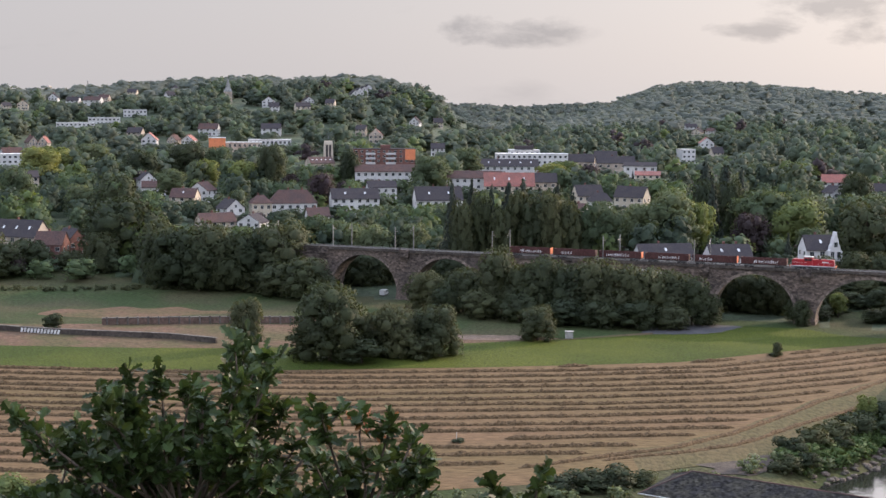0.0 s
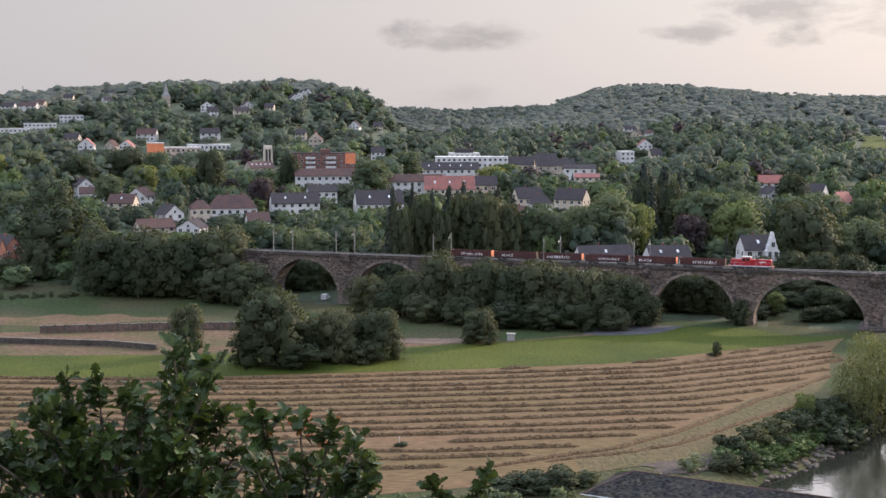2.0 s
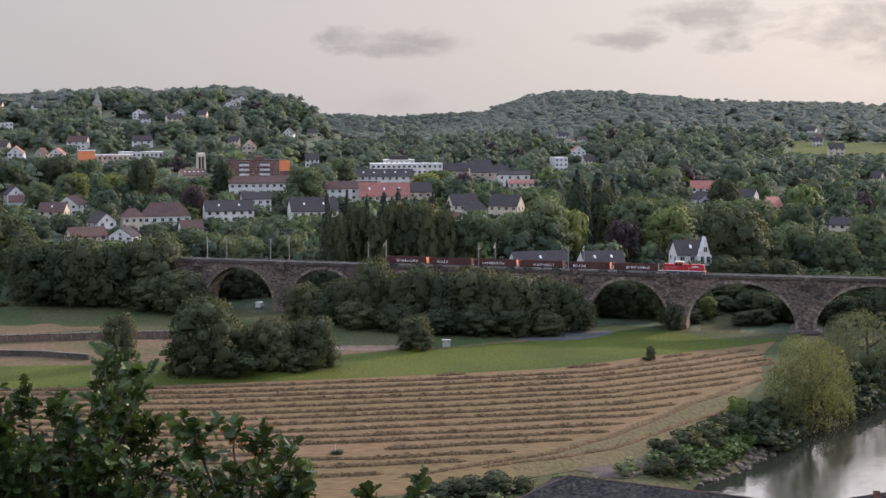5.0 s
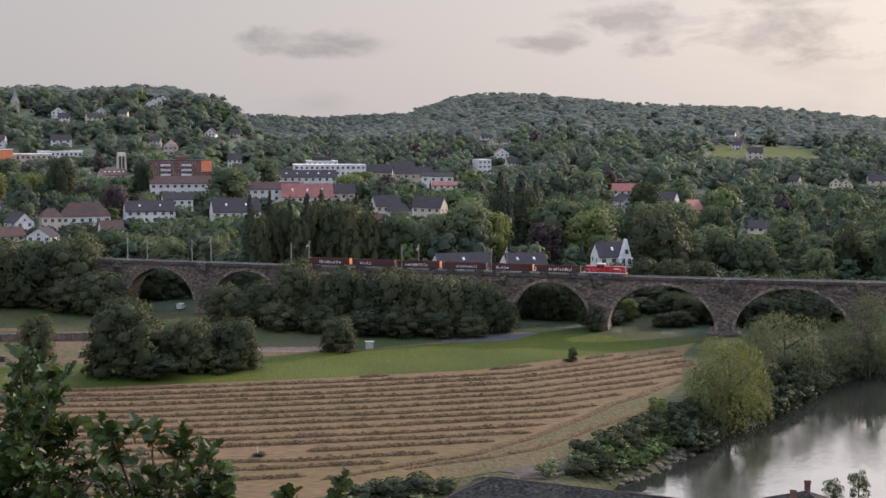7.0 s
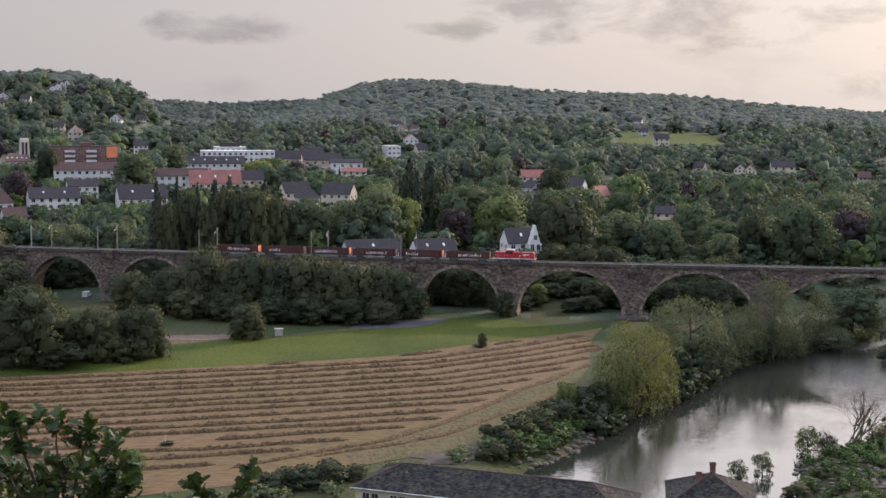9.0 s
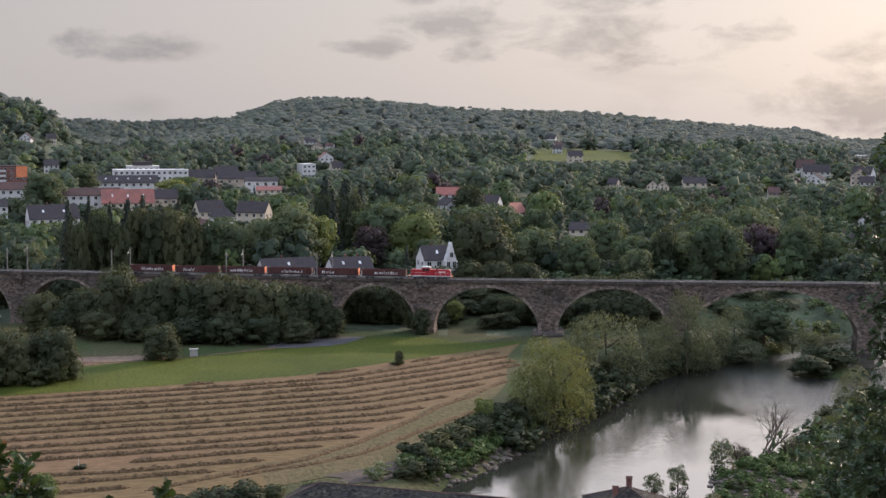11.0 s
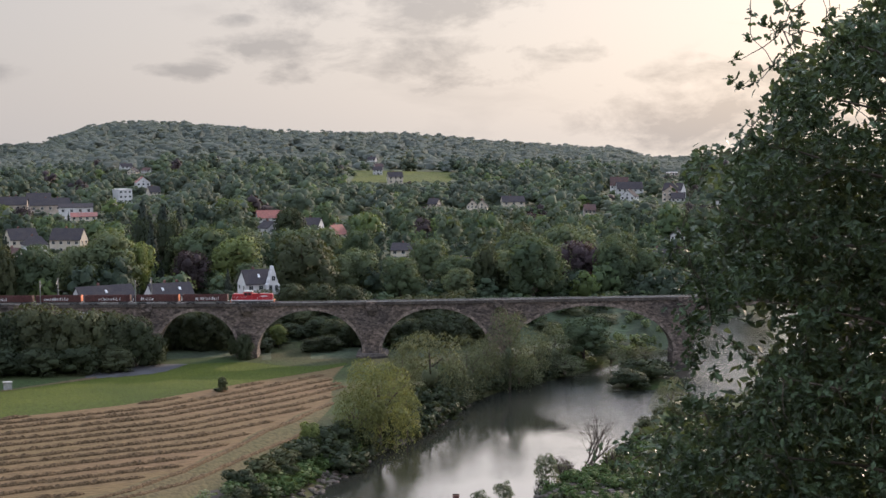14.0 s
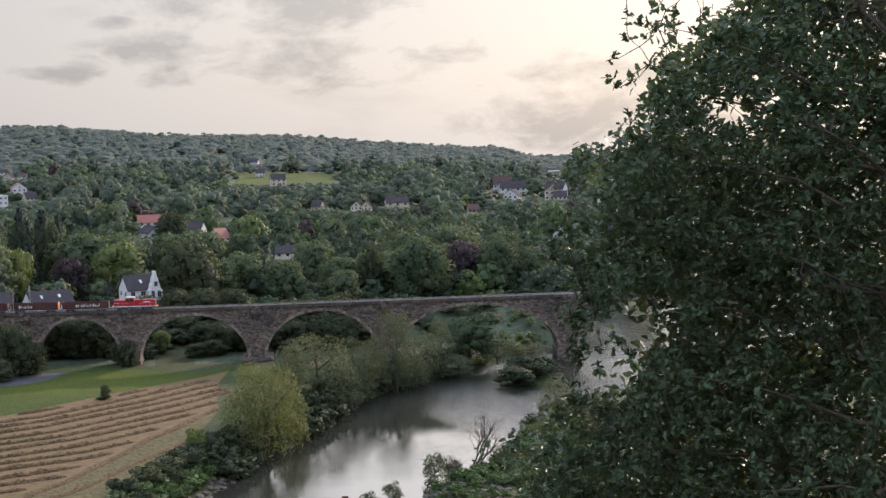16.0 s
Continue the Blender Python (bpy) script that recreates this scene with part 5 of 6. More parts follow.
house(-21.7, 575, 9, 9, 5, 8.5, 20, "beige", "tile_brown", 2, 2, hip=2.5)
house(-14.8, 540, 9, 9, 6, 9.5, -30, "beige", "tile_brown", 2, 2)
house(-20.7, 1238, 13, 9, 6, 10, 10, "cream", "slate", 2, 3, clear=0.0, label="pale farmhouse on a hillside pasture")
house(-20.0, 1350, 9, 7, 5, 8, 0, "white", "slate", 2, 3, clear=0.0)
house(-30.2, 1085, 20, 10, 6, 11, 10, "white", "slate", 2, 5, clear=0.2)
house(-29.8, 1120, 14, 10, 7, 13, 0, "white", "tile_brown", 2, 4, clear=0.2)
house(-32.0, 1030, 14, 10, 8, 13, -20, "white", "slate", 2, 4, clear=0.2)
house(-31.4, 640, 10, 8, 5, 8, 0, "white", "slate", 1, 3, clear=0.2)


# flat-roofed blocks
def block(az, r, w, d, tall, floors, cols, wall, turn=0, label="", trim="frame", dz=0.0, clear=0.3, name="apartment_block"):
    x, y = at(az, r)
    z = ground_z(x, y) + dz
    t = thing(name, pose(x, y, z, 0, 0, az + turn), label, "building", "houses of the town")
    free(az, r, w * 1.03, z + tall * clear)
    a, b = w / 2, d / 2
    walls = part("wall", Soup().box(-a, a, -b, b, -2, tall).mesh("wall", M[wall]), t)
    part("roof", Soup().box(-a - 0.2, a + 0.2, -b - 0.2, b + 0.2, tall, tall + 0.35).mesh("roof", M[trim]), t)
    st = tall / floors
    for f in range(floors):
        for c in range(cols):
            window(walls, -a + (c + 0.5) * w / cols, -b - 0.01, f * st + st * 0.3, min(1.5, w / cols * 0.5), st * 0.42)
        window(walls, a + 0.01, 0, f * st + st * 0.3, 1.4, st * 0.45, 90)
    return t, walls, a, b, z


t, walls, a, b, z = block(2.4, 878, 38, 12, 17.5, 6, 11, "brick", 3, "six-storey brick apartment block with white balconies and an orange end", clear=0.45, dz=-4.6, trim="slate")
part("end_panel", Soup().box(a - 6, a + 0.25, -b - 0.25, b + 0.25, 11.0, 17.6).mesh("end_panel", M["orange"]), t, "bright orange end section")
part("stair_head", Soup().box(-2, 4, -3, 3, 17.5, 20).mesh("stair_head", M["brick"]), t)
for cx in (-8.5, 4.0):
    for f in range(1, 6):
        part("balcony", Soup().box(cx - 3, cx + 3, -b - 1.5, -b, f * 2.9 - 0.3, f * 2.9 + 0.9).mesh("balcony", M["white"]), t, "white balcony")
block(-3.6, 905, 46, 13, 13.8, 4, 14, "white", 5, "long white flat-roofed school building", clear=0.6, dz=-2)
part("roof_house", Soup().box(-6, 6, -3, 3, 0, 2.6).mesh("roof_house", M["slate"]), block(-3.3, 930, 20, 12, 14.5, 4, 6, "white", 5, "white flat-roofed wing of the school", clear=0.7, dz=-2)[0], m=pose(0, 0, 14.8))
house(-2.5, 872, 42, 12, 6.5, 10.5, 5, "white", "slate", 2, 10, skylights=6, label="low white row with a long slate roof", clear=0.3)
block(-9.8, 992, 10, 10, 13.0, 4, 3, "white", 25, "white four-storey apartment block", clear=0.55, dz=-1)
block(8.2, 985, 30, 12, 8, 2, 9, "beige", 0, "low beige school building", clear=0.7, dz=-2)
block(7.0, 1010, 30, 12, 11, 3, 10, "white", 0, "white flat-roofed school wing", clear=0.8, dz=-6.5)
block(9.1, 960, 11, 9, 12, 4, 0, "orange", 0, "red-orange end wall of a school building", clear=0.6)
block(14.6, 1180, 30, 12, 9, 3, 9, "white", 0, "white flat-roofed building on the slope", clear=0.7, dz=-5)
block(13.5, 1215, 26, 12, 9, 3, 8, "white", 0, "white flat-roofed building on the slope", clear=0.75, dz=-5)
block(12.3, 1260, 20, 14, 13, 4, 6, "white", 0, "white office building on the slope", clear=0.65, dz=-8)
block(17.2, 900, 26, 12, 9, 3, 8, "white", 0, "white flat-roofed apartment row", clear=0.3)
block(-31.9, 1500, 12, 12, 18, 6, 4, "beige", 0, "grey concrete apartment tower on the far slope", clear=0.5, dz=-14)

# church with a square tower
x, y = at(4.65, 900)
z = ground_z(x, y) - 8.0
church = thing("church_tower", pose(x, y, z, 0, 0, 8), "square pale concrete church tower with dark louvres", "church")
free(4.55, 900, 7, z + 13)
part("shaft", Soup().loft([[(u * k, v * k, h) for u, v in ((-1, -1), (1, -1), (1, 1), (-1, 1))] for h, k in ((-1, 3.2), (10, 3.1), (21.5, 2.7), (23, 2.3))]).mesh("shaft", M["cream"]), church)
for q in (-1.0, 1.0):
    part("louvre", Soup().box(q - 0.65, q + 0.65, -3.02, -2.5, 12.5, 20.5).mesh("louvre", M["slate"]), church)
part("cross", Soup().box(-0.08, 0.08, -0.08, 0.08, 23, 26).box(-0.7, 0.7, -0.08, 0.08, 24.6, 24.8).mesh("cross", M["steel"]), church)
house(5.0, 886, 15, 20, 9.5, 13, 12, "beige", "tile_brown", 1, 5, chimney=0, skylights=5, label="beige church nave with a brown roof", name="church_nave", clear=0.75, dz=-6.5)

# far spires and towers on the hill
def spire(az, r, tall, w, label, top):
    x, y = at(az, r)
    t = thing("church_spire", pose(x, y, ground_z(x, y), 0, 0, az + 20), label, "church")
    free(az, r, w * 1.6, ground_z(x, y) + tall * 0.4)
    part("tower", Soup().box(-w / 2, w / 2, -w / 2, w / 2, -2, tall * 0.45).mesh("tower", M["beige"]), t)
    part("steeple", Soup().loft([[(u * k, v * k, h) for u, v in ((-1, -1), (1, -1), (1, 1), (-1, 1))] for h, k in ((tall * 0.45, w * 0.55), (tall * 0.6, w * 0.3), (tall, 0.05))]).mesh("steeple", M[top]), t)


spire(10.73, 1560, 83 - ground_z(*at(10.73, 1560)), 7, "church with a tall pointed slate spire", "slate")
spire(8.65, 1330, 24, 6, "church with a grey-green spire", "steel")
x, y = at(15.6, 2000)
t = thing("water_tower", pose(x, y, ground_z(x, y)), "round water tower on the hilltop", "tower")
part("shaft", Soup().tube((0, 0, -2), (0, 0, 20), 3, 3, 10).mesh("shaft", M["beige"]), t)
part("tank", Soup().tube((0, 0, 18), (0, 0, 27), 4.6, 4.6, 12).tube((0, 0, 27), (0, 0, 29), 4.6, 1.0, 12).mesh("tank", M["beige"]), t)
x, y = at(14.1, 2050)
t = thing("radio_mast", pose(x, y, ground_z(x, y)), "thin lattice radio mast on the hilltop", "mast")
ms = Soup()
for u, v in ((-1, -1), (1, -1), (1, 1), (-1, 1)):
    ms.tube((u * 1.6, v * 1.6, 0), (u * 0.4, v * 0.4, 36), 0.3, 0.2, 4)
for h in (16, 21, 26):
    ms.box(-4, 4, -0.2, 0.2, h, h + 0.4)
part("lattice", ms.mesh("lattice", M["steel"]), t)

# small houses scattered over the slopes
rnd = random.Random(11)
UPPER_HOUSES = ((16.29, 1020, 6.5, 10, 1), (15.8, 1016, 6.5, 10, 1), (11.75, 1020, 10.7, 10.5, 1), (10.8, 1016, 6.6, 9, 1), (10.2, 1012, 9.0, 9, 1), (17.04, 948, 13.0, 9, 0), (15.4, 1464, 9.4, 10, 1), (16.57, 1364, 9.9, 9, 1), (17.2, 1344, 7.6, 8, 0), (13.9, 1396, 16.9, 8, 0), (14.65, 1416, 12.6, 8, 0), (13.47, 1416, 10.3, 8, 0), (12.38, 1488, 9.6, 8, 0), (10.95, 1400, 7.9, 7, 0), (12.29, 1080, 11.3, 8, 0))
CHURCH_HILL_HOUSES = ((7.04, 1284, 11.4, 9, 1), (6.82, 1240, 9.0, 8, 0), (5.69, 1220, 12.8, 9, 0), (5.46, 1280, 9.3, 8, 1), (4.55, 1256, 8.1, 8, 0), (1.12, 1144, 8.3, 9, 1), (2.72, 1024, 9.9, 11, 1), (0.2, 1200, 7.7, 8, 0), (9.41, 1080, 14.8, 9, 0), (6.94, 1068, 14.6, 9, 0), (3.3, 1064, 7.7, 8, 0), (0.2, 976, 9.4, 9, 0))
WOODED_SLOPE_HOUSES = ((-5.77, 964, 9.3, 10, 1), (-9.97, 1444, 11.6, 8, 0), (-10.25, 1360, 8.8, 8, 1), (-10.77, 1372, 7.7, 7, 0), (-10.59, 1172, 11.3, 11, 1), (-11.01, 1076, 8.7, 9, 0), (-23.85, 900, 7.3, 8, 1), (-24.24, 900, 7.3, 8, 1), (-25.49, 928, 15.0, 9, 0), (-22.29, 920, 6.7, 8, 0), (-28.61, 868, 7.0, 8, 0), (-30.22, 984, 10.3, 10, 1), (-31.85, 1020, 10.7, 11, 1), (-32.15, 972, 9.4, 9, 0), (-34.17, 932, 15.0, 11, 0), (-32.15, 724, 7.0, 8, 1), (-19.78, 1564, 8.8, 7, 0), (-20.02, 1416, 8.0, 7, 0))
for az, r, wide, ridge, gable in UPPER_HOUSES + CHURCH_HILL_HOUSES + WOODED_SLOPE_HOUSES:
    house(az, r, wide, rnd.uniform(7.5, 9.5), ridge * rnd.uniform(0.55, 0.65), ridge, rnd.uniform(-25, 25), rnd.choice(["white", "white", "cream", "beige"]), rnd.choice(["slate", "slate", "slate", "tile_brown", "tile_red"]), 2, 3, bool(gable), chimney=1, clear=0.45)
for k in range(4):
    house(3.6 - 0.18 * k, 1330 + 22 * k, 8, 8, 5.5, 9.5, 20, "white", "slate", 2, 2, True, chimney=0, clear=0.75)

# pastures on the slopes
def pasture(az0, az1, r0, r1, mat, label, rise=0.5):
    s = Soup()
    na, nr = 16, 10
    g = lambda i, j: (lambda p: (*p, ground_z(*p) + rise))(at(az0 + (az1 - az0) * (i + 0.25 * math.sin(j)) / na, r0 + (r1 - r0) * j / nr))
    for i in range(na):
        for j in range(nr):
            s.face(g(i, j), g(i + 1, j), g(i + 1, j + 1), g(i, j + 1))
    tagged(new("pasture", s.mesh("pasture", mat)), label, "pasture", kind="structure")
    SIGHTS.append((min(az0, az1), max(az0, az1), r1, math.degrees(math.atan2(ground_z(*at((az0 + az1) / 2, r0)) + 1 - EYE, r0))))
    return (min(az0, az1), max(az0, az1), r0, r1)


CLEAR = [pasture(-23.0, -19.0, 1240, 1400, M["green"], "sunlit green hillside pasture"), pasture(-2.3, -0.6, 1650, 1850, M["dry"], "dry straw-coloured hillside field")]


# street trees and gardens of the town
def cap(az, r, tall, wide):
    """Height that leaves the free views open."""
    half = math.degrees(math.atan(wide * 0.5 / r))
    x, y = at(az, r)
    g = ground_z(x, y)
    for a0, a1, rr, el in SIGHTS:
        if r < rr + 6 and az + half > a0 and az - half < a1:
            tall = min(tall, max(EYE + math.tan(radians(el)) * r - g, 4.0 if r > 850 else 2.2 if r > 560 else 0))
            if abs(r - rr) < 8:
                return 0
    for a0, a1, r0, r1 in CLEAR:
        if a0 < az < a1 and r0 - 4 < r < r1:
            return 0
    return tall


# woods: crowns joined into sheets
def woods(name, az0, az1, r0, r1, count, w0, w1, protos, seed, mats, label, gap=0.0, tall0=0.85, tall1=1.4, spaced=0.0, up=0.3):
    """Many trees as one object; mats: materials and their shares, one tone a tree."""
    g = np.random.default_rng(seed)
    vs, fs, ns, o, spots, tones = [], [], [], 0, [], []
    shares = np.array([w for _, w in mats]) / sum(w for _, w in mats)
    for k in range(count):
        az = g.uniform(az0, az1)
        r = math.sqrt(g.uniform(r0 * r0, r1 * r1))
        wide = g.uniform(w0, w1)
        x, y = at(az, r)
        if gap and noise.noise(Vector((x * 0.006, y * 0.006, 3))) < -0.28 * gap - 0.1:
            continue
        if spaced and any((x - a) ** 2 + (y - b) ** 2 < (spaced * (wide + w)) ** 2 for a, b, w in spots):
            continue
        tall = cap(az, r, wide * g.uniform(tall0, tall1), wide)
        if tall < 1.0:
            continue
        wide = min(wide, 3 + tall * 1.6)
        if spaced:
            spots.append((x, y, wide))
        if (az > 1 and 2060 < r < 2800) or (az < -9 and 2500 < r < 2800):
            continue
        v, f, nv = protos[k % len(protos)]
        a = g.uniform(0, 6.28)
        c, s = math.cos(a), math.sin(a)
        p = np.stack([(v[:, 0] * c - v[:, 1] * s) * wide + x, (v[:, 0] * s + v[:, 1] * c) * wide + y, v[:, 2] * tall * 1.02 - 0.06 * tall + ground_z(x, y)], 1)
        turned = np.stack([nv[:, 0] * c - nv[:, 1] * s, nv[:, 0] * s + nv[:, 1] * c, nv[:, 2] + up], 1)
        turned /= np.linalg.norm(turned, axis=1)[:, None] + 1e-6
        vs.append(p), fs.append(f + o), ns.append(turned)
        tones.append(np.full(len(f), g.choice(len(mats), p=shares)))
        o += len(p)
    me = quick_mesh(name, np.concatenate(vs), np.concatenate(fs), M[mats[0][0]], True, np.concatenate(ns))
    for key, _ in mats[1:]:
        me.materials.append(M[key])
    me.polygons.foreach_set("material_index", np.concatenate(tones).astype(np.int32))
    ob = new(name, me)
    tagged(ob, label, "woods", kind="stuff")


def protos(seed, n, size, lobes, rows, cols, k=7, core=0.55, cells=6, solid=0.85):
    r = random.Random(seed)
    return [join([clump_crown(r, n, size, lobes, loose=0.9, cells=cells, solid=solid), core_blob(r, core, rows, cols)]) for i in range(k)]


TONES = [("crown", 4), ("crown_dark", 4), ("crown_fresh", 2), ("crown_light", 0.7), ("crown_grey", 2), ("copper", 0.35)]
HAZED_SLOPE_TONES = [("slope", 4), ("hazed_slope_dark", 3.5), ("hazed_slope_fresh", 2), ("crown_light", 0.4), ("hazed_slope_grey", 2), ("copper", 0.2)]
near_crowns = protos(4, 260, 0.052, 13, 3, 6, 8, 0.62, 5, solid=0.7)
woods("street_trees", -36, 20.5, 510, 800, 2600, 9, 18, near_crowns, 4, TONES, "green trees in the gardens of the town", tall0=0.85, tall1=1.25, spaced=0.4)
woods("garden_trees", -36, 21, 790, 1420, 2050, 12, 21, protos(1, 70, 0.06, 8, 3, 6, 7, 0.64, 5), 1, HAZED_SLOPE_TONES, "dense green trees between the houses", 0.0, tall0=0.7, tall1=1.05, up=0.15)
HAZED_TONES = [("hazed_wood", 4), ("hazed_wood_dark", 2), ("hazed_wood_light", 1)]
# up tilts normals skyward, flattening the shading as haze would
woods("hill_woods", -36, 22, 1400, 2600, 6400, 19, 33, protos(2, 10, 0.06, 4, 3, 7, 7, 0.84, 5), 2, HAZED_TONES, "closed broadleaf woods over the hills", tall0=0.4, tall1=0.5, up=2.2)
woods("far_woods", -11, 2, 2900, 4400, 1500, 20, 34, protos(3, 4, 0.08, 3, 3, 6, 7, 0.85, 5), 3, HAZED_TONES, "distant wooded ridges", tall0=0.4, tall1=0.5, up=1.0)
woods("far_ridge_woods", -37, -28, 2900, 4400, 800, 20, 34, protos(5, 4, 0.08, 3, 3, 6, 7, 0.85, 5), 7, HAZED_TONES, "distant wooded ridges down the valley", tall0=0.35, tall1=0.45, up=1.0)


# waterworks hall and gatehouse by the river
def hipped_hall(x, y, z, turn, w, d, eave, ridge, hip, label, name, roof="slate"):
    t = thing(name, pose(x, y, z, 0, 0, turn), label, "building")
    a, b, o = w / 2, d / 2, 0.6
    walls = part("wall", Soup().box(-a, a, -b, b, -6, eave).mesh("wall", M["cream"]), t)
    e = [(-a - o, -b - o), (a + o, -b - o), (a + o, b + o), (-a - o, b + o)]
    low, mid = [(*p, eave - 0.1) for p in e], [(*p, eave + 0.12) for p in e]
    top = [(-a + hip, 0, ridge), (a - hip, 0, ridge)] if w > d + 1 else [(-0.1, 0, ridge), (0.1, 0, ridge)]
    rs = Soup().loft([low, mid], caps=False).face(*low[::-1])
    rs.face(mid[0], mid[1], top[1], top[0]).face(mid[1], mid[2], top[1]).face(mid[2], mid[3], top[0], top[1]).face(mid[3], mid[0], top[0])
    rf = part("roof", rs.mesh("roof", M[roof]), t)
    for p, q in ((mid[0], top[0]), (mid[1], top[1]), (mid[2], top[1]), (mid[3], top[0]), (top[0], top[1])):
        part("ridge_cap", Soup().tube(p, q, 0.13, 0.13, 6).mesh("ridge_cap", M["tile_brown"]), rf)
    part("gutter", Soup().box(-a - o - 0.12, a + o + 0.12, -b - o - 0.14, -b - o, eave - 0.02, eave + 0.12).mesh("gutter", M["frame"]), t, "pale metal gutter")
    return t, walls, a, b


t, walls, a, b = hipped_hall(52.5, 207, 0, -32, 42, 12, 6.2, 9.2, 5.5, "long waterworks hall with a mossy slate hip roof", "waterworks_hall", "mossy_slate")
for k in range(9):
    for dx in (-0.75, 0.75):
        window(walls, -18.5 + k * 4.6 + dx, -b - 0.01, 3.9, 1.1, 1.6)
t, walls, a, b = hipped_hall(87, 204, 0, -20, 13, 13, 4.6, 8.3, 5.5, "square gatehouse with a brown pyramid roof and chimneys", "gatehouse", "mossy_slate")
for x, y, h in ((0.2, 0.5, 9.8), (-2.0, -1.2, 8.6)):
    part("chimney", Soup().box(x - 0.45, x + 0.45, y - 0.45, y + 0.45, 6, h).box(x - 0.55, x + 0.55, y - 0.55, y + 0.55, h - 0.2, h).mesh("chimney", M["brick"]), t)
for k in range(3):
    window(walls, -4 + 4 * k, -b - 0.01, 1.6, 1.2, 1.7)
for x, y in ((2.5, -2.0), (3.6, -3.4)):
    part("vent_pipe", Soup().tube((x, y, 5), (x, y, 7.6 if y > -3 else 7.0), 0.12, 0.12, 8).mesh("vent_pipe", M["steel"]), t)

# muddy landing behind the hall
mud = Soup()
ring = [(59 + (11 + 2.2 * math.sin(5 * a) + math.sin(9 * a + 1)) * math.cos(a) * 0.95 + 3 * math.sin(a), 254.5 + (6.5 + 1.2 * math.sin(4 * a + 2) + 0.7 * math.sin(11 * a)) * math.sin(a) + 2.5 * math.cos(a)) for a in np.linspace(0, 6.2, 40)]
mud.face(*[(x, y, 0.12) for x, y in ring])
tagged(new("bare_earth", mud.mesh("bare_earth", M["mud"])), "bare brown earth patch at the bank", "earth", kind="structure")

# stones along the water's edge
rnd = random.Random(21)


def boulder(seed, r):
    s = Soup()
    g = random.Random(seed)
    n = 6
    rings = []
    for h, k in ((-0.5, 0.55), (-0.1, 1.0), (0.35, 0.8), (0.6, 0.3)):
        rings.append([(math.cos(6.283 * j / n) * r * k * g.uniform(0.75, 1.2), math.sin(6.283 * j / n) * r * k * g.uniform(0.75, 1.2), h * r * g.uniform(0.8, 1.1)) for j in range(n)])
    return s.loft(rings).mesh("stone", M["rock"])


STONES = [boulder(k, 0.55) for k in range(6)]
revetment = thing("stone_bank", Matrix(), "rough stone revetment along the river bank", "river bank")
shore = [Vector(p) for p in RIVER_LEFT[3:9]]
for k in range(260):
    i = rnd.choices(range(5), weights=[(shore[j + 1] - shore[j]).length for j in range(5)])[0]
    e = shore[i + 1] - shore[i]
    p = shore[i] + e * rnd.random()
    n = Vector((-e.y, e.x)).normalized()
    d = rnd.uniform(-0.8, 3.6)
    x, y = p.x + n.x * d, p.y + n.y * d
    q = rnd.uniform(0.6, 1.7)
    part("stone", STONES[k % 6], revetment, m=Matrix.Translation((x, y, max(-3.1, ground_z(x, y)) + 0.1)) @ Matrix.Rotation(rnd.uniform(0, 6.28), 4, "Z") @ Matrix.Diagonal((q, q, q * 0.8, 1)))
shoal = thing("stony_shoal", Matrix(), "scattered stones on the shoal at the far bank", "river bank")
for k in range(120):
    x, y = at(rnd.uniform(-30, -26.4), rnd.uniform(250, 272))
    q = rnd.uniform(0.5, 1.4)
    part("stone", STONES[k % 6], shoal, m=Matrix.Translation((x, y, max(-3.1, ground_z(x, y)) + 0.15)) @ Matrix.Rotation(rnd.uniform(0, 6.28), 4, "Z") @ Matrix.Diagonal((q, q, q * 0.7, 1)))


# scrub along the banks
SCRUB = protos(9, 80, 0.09, 7, 2, 5, 6, 0.5, 5, solid=0.6)


def scrub(name, pts, near, far, count, tall0, tall1, seed, mat, label):
    """Low bushes to the left of a line on the plan, joined."""
    g = random.Random(seed)
    line = [Vector(p) for p in pts]
    lens = [(line[i + 1] - line[i]).length for i in range(len(line) - 1)]
    vs, fs, ns, o = [], [], [], 0
    for k in range(count):
        i = g.choices(range(len(lens)), weights=lens)[0]
        e = line[i + 1] - line[i]
        n = Vector((-e.y, e.x)).normalized()
        p = line[i] + e * g.random() + n * g.uniform(near, far)
        tall = g.uniform(tall0, tall1)
        wide = tall * g.uniform(1.2, 1.9)
        v, f, nv = SCRUB[k % len(SCRUB)]
        a = g.uniform(0, 6.28)
        c, s = math.cos(a), math.sin(a)
        rot = np.array([[c, s, 0], [-s, c, 0], [0, 0, 1]])
        vs.append((v @ rot) * [wide, wide, tall * 1.1] + [p.x, p.y, max(-3.1, ground_z(p.x, p.y)) - 0.12 * tall]), ns.append(nv @ rot), fs.append(f + o)
        o += len(v)
    tagged(new(name, quick_mesh(name, np.concatenate(vs), np.concatenate(fs), mat, True, np.concatenate(ns))), label, "scrub", kind="stuff")


scrub("bank_scrub", RIVER_LEFT[3:7], 2.6, 10.5, 430, 1.0, 2.9, 1, M["ivy"], "dense green scrub along the river bank")
scrub("willow_scrub", RIVER_LEFT[5:11], -0.5, 9, 330, 1.8, 5.0, 2, M["shade_leaf"], "dark scrub under the bank willows")
scrub("field_hedge", [(70, 262), (44, 248), (23, 236), (-40, 220), (-160, 208)][::-1], -9, -1, 150, 1.0, 2.6, 3, M["crown"], "hedge of scrub at the foot of the field")
scrub("shoal_scrub", [(157, 271), (143.5, 257), (133, 250.5), (124.6, 246), (116, 230), (106, 200)], 0.5, 22, 260, 0.7, 2.4, 4, M["ivy"], "low green scrub on the stony shoal")
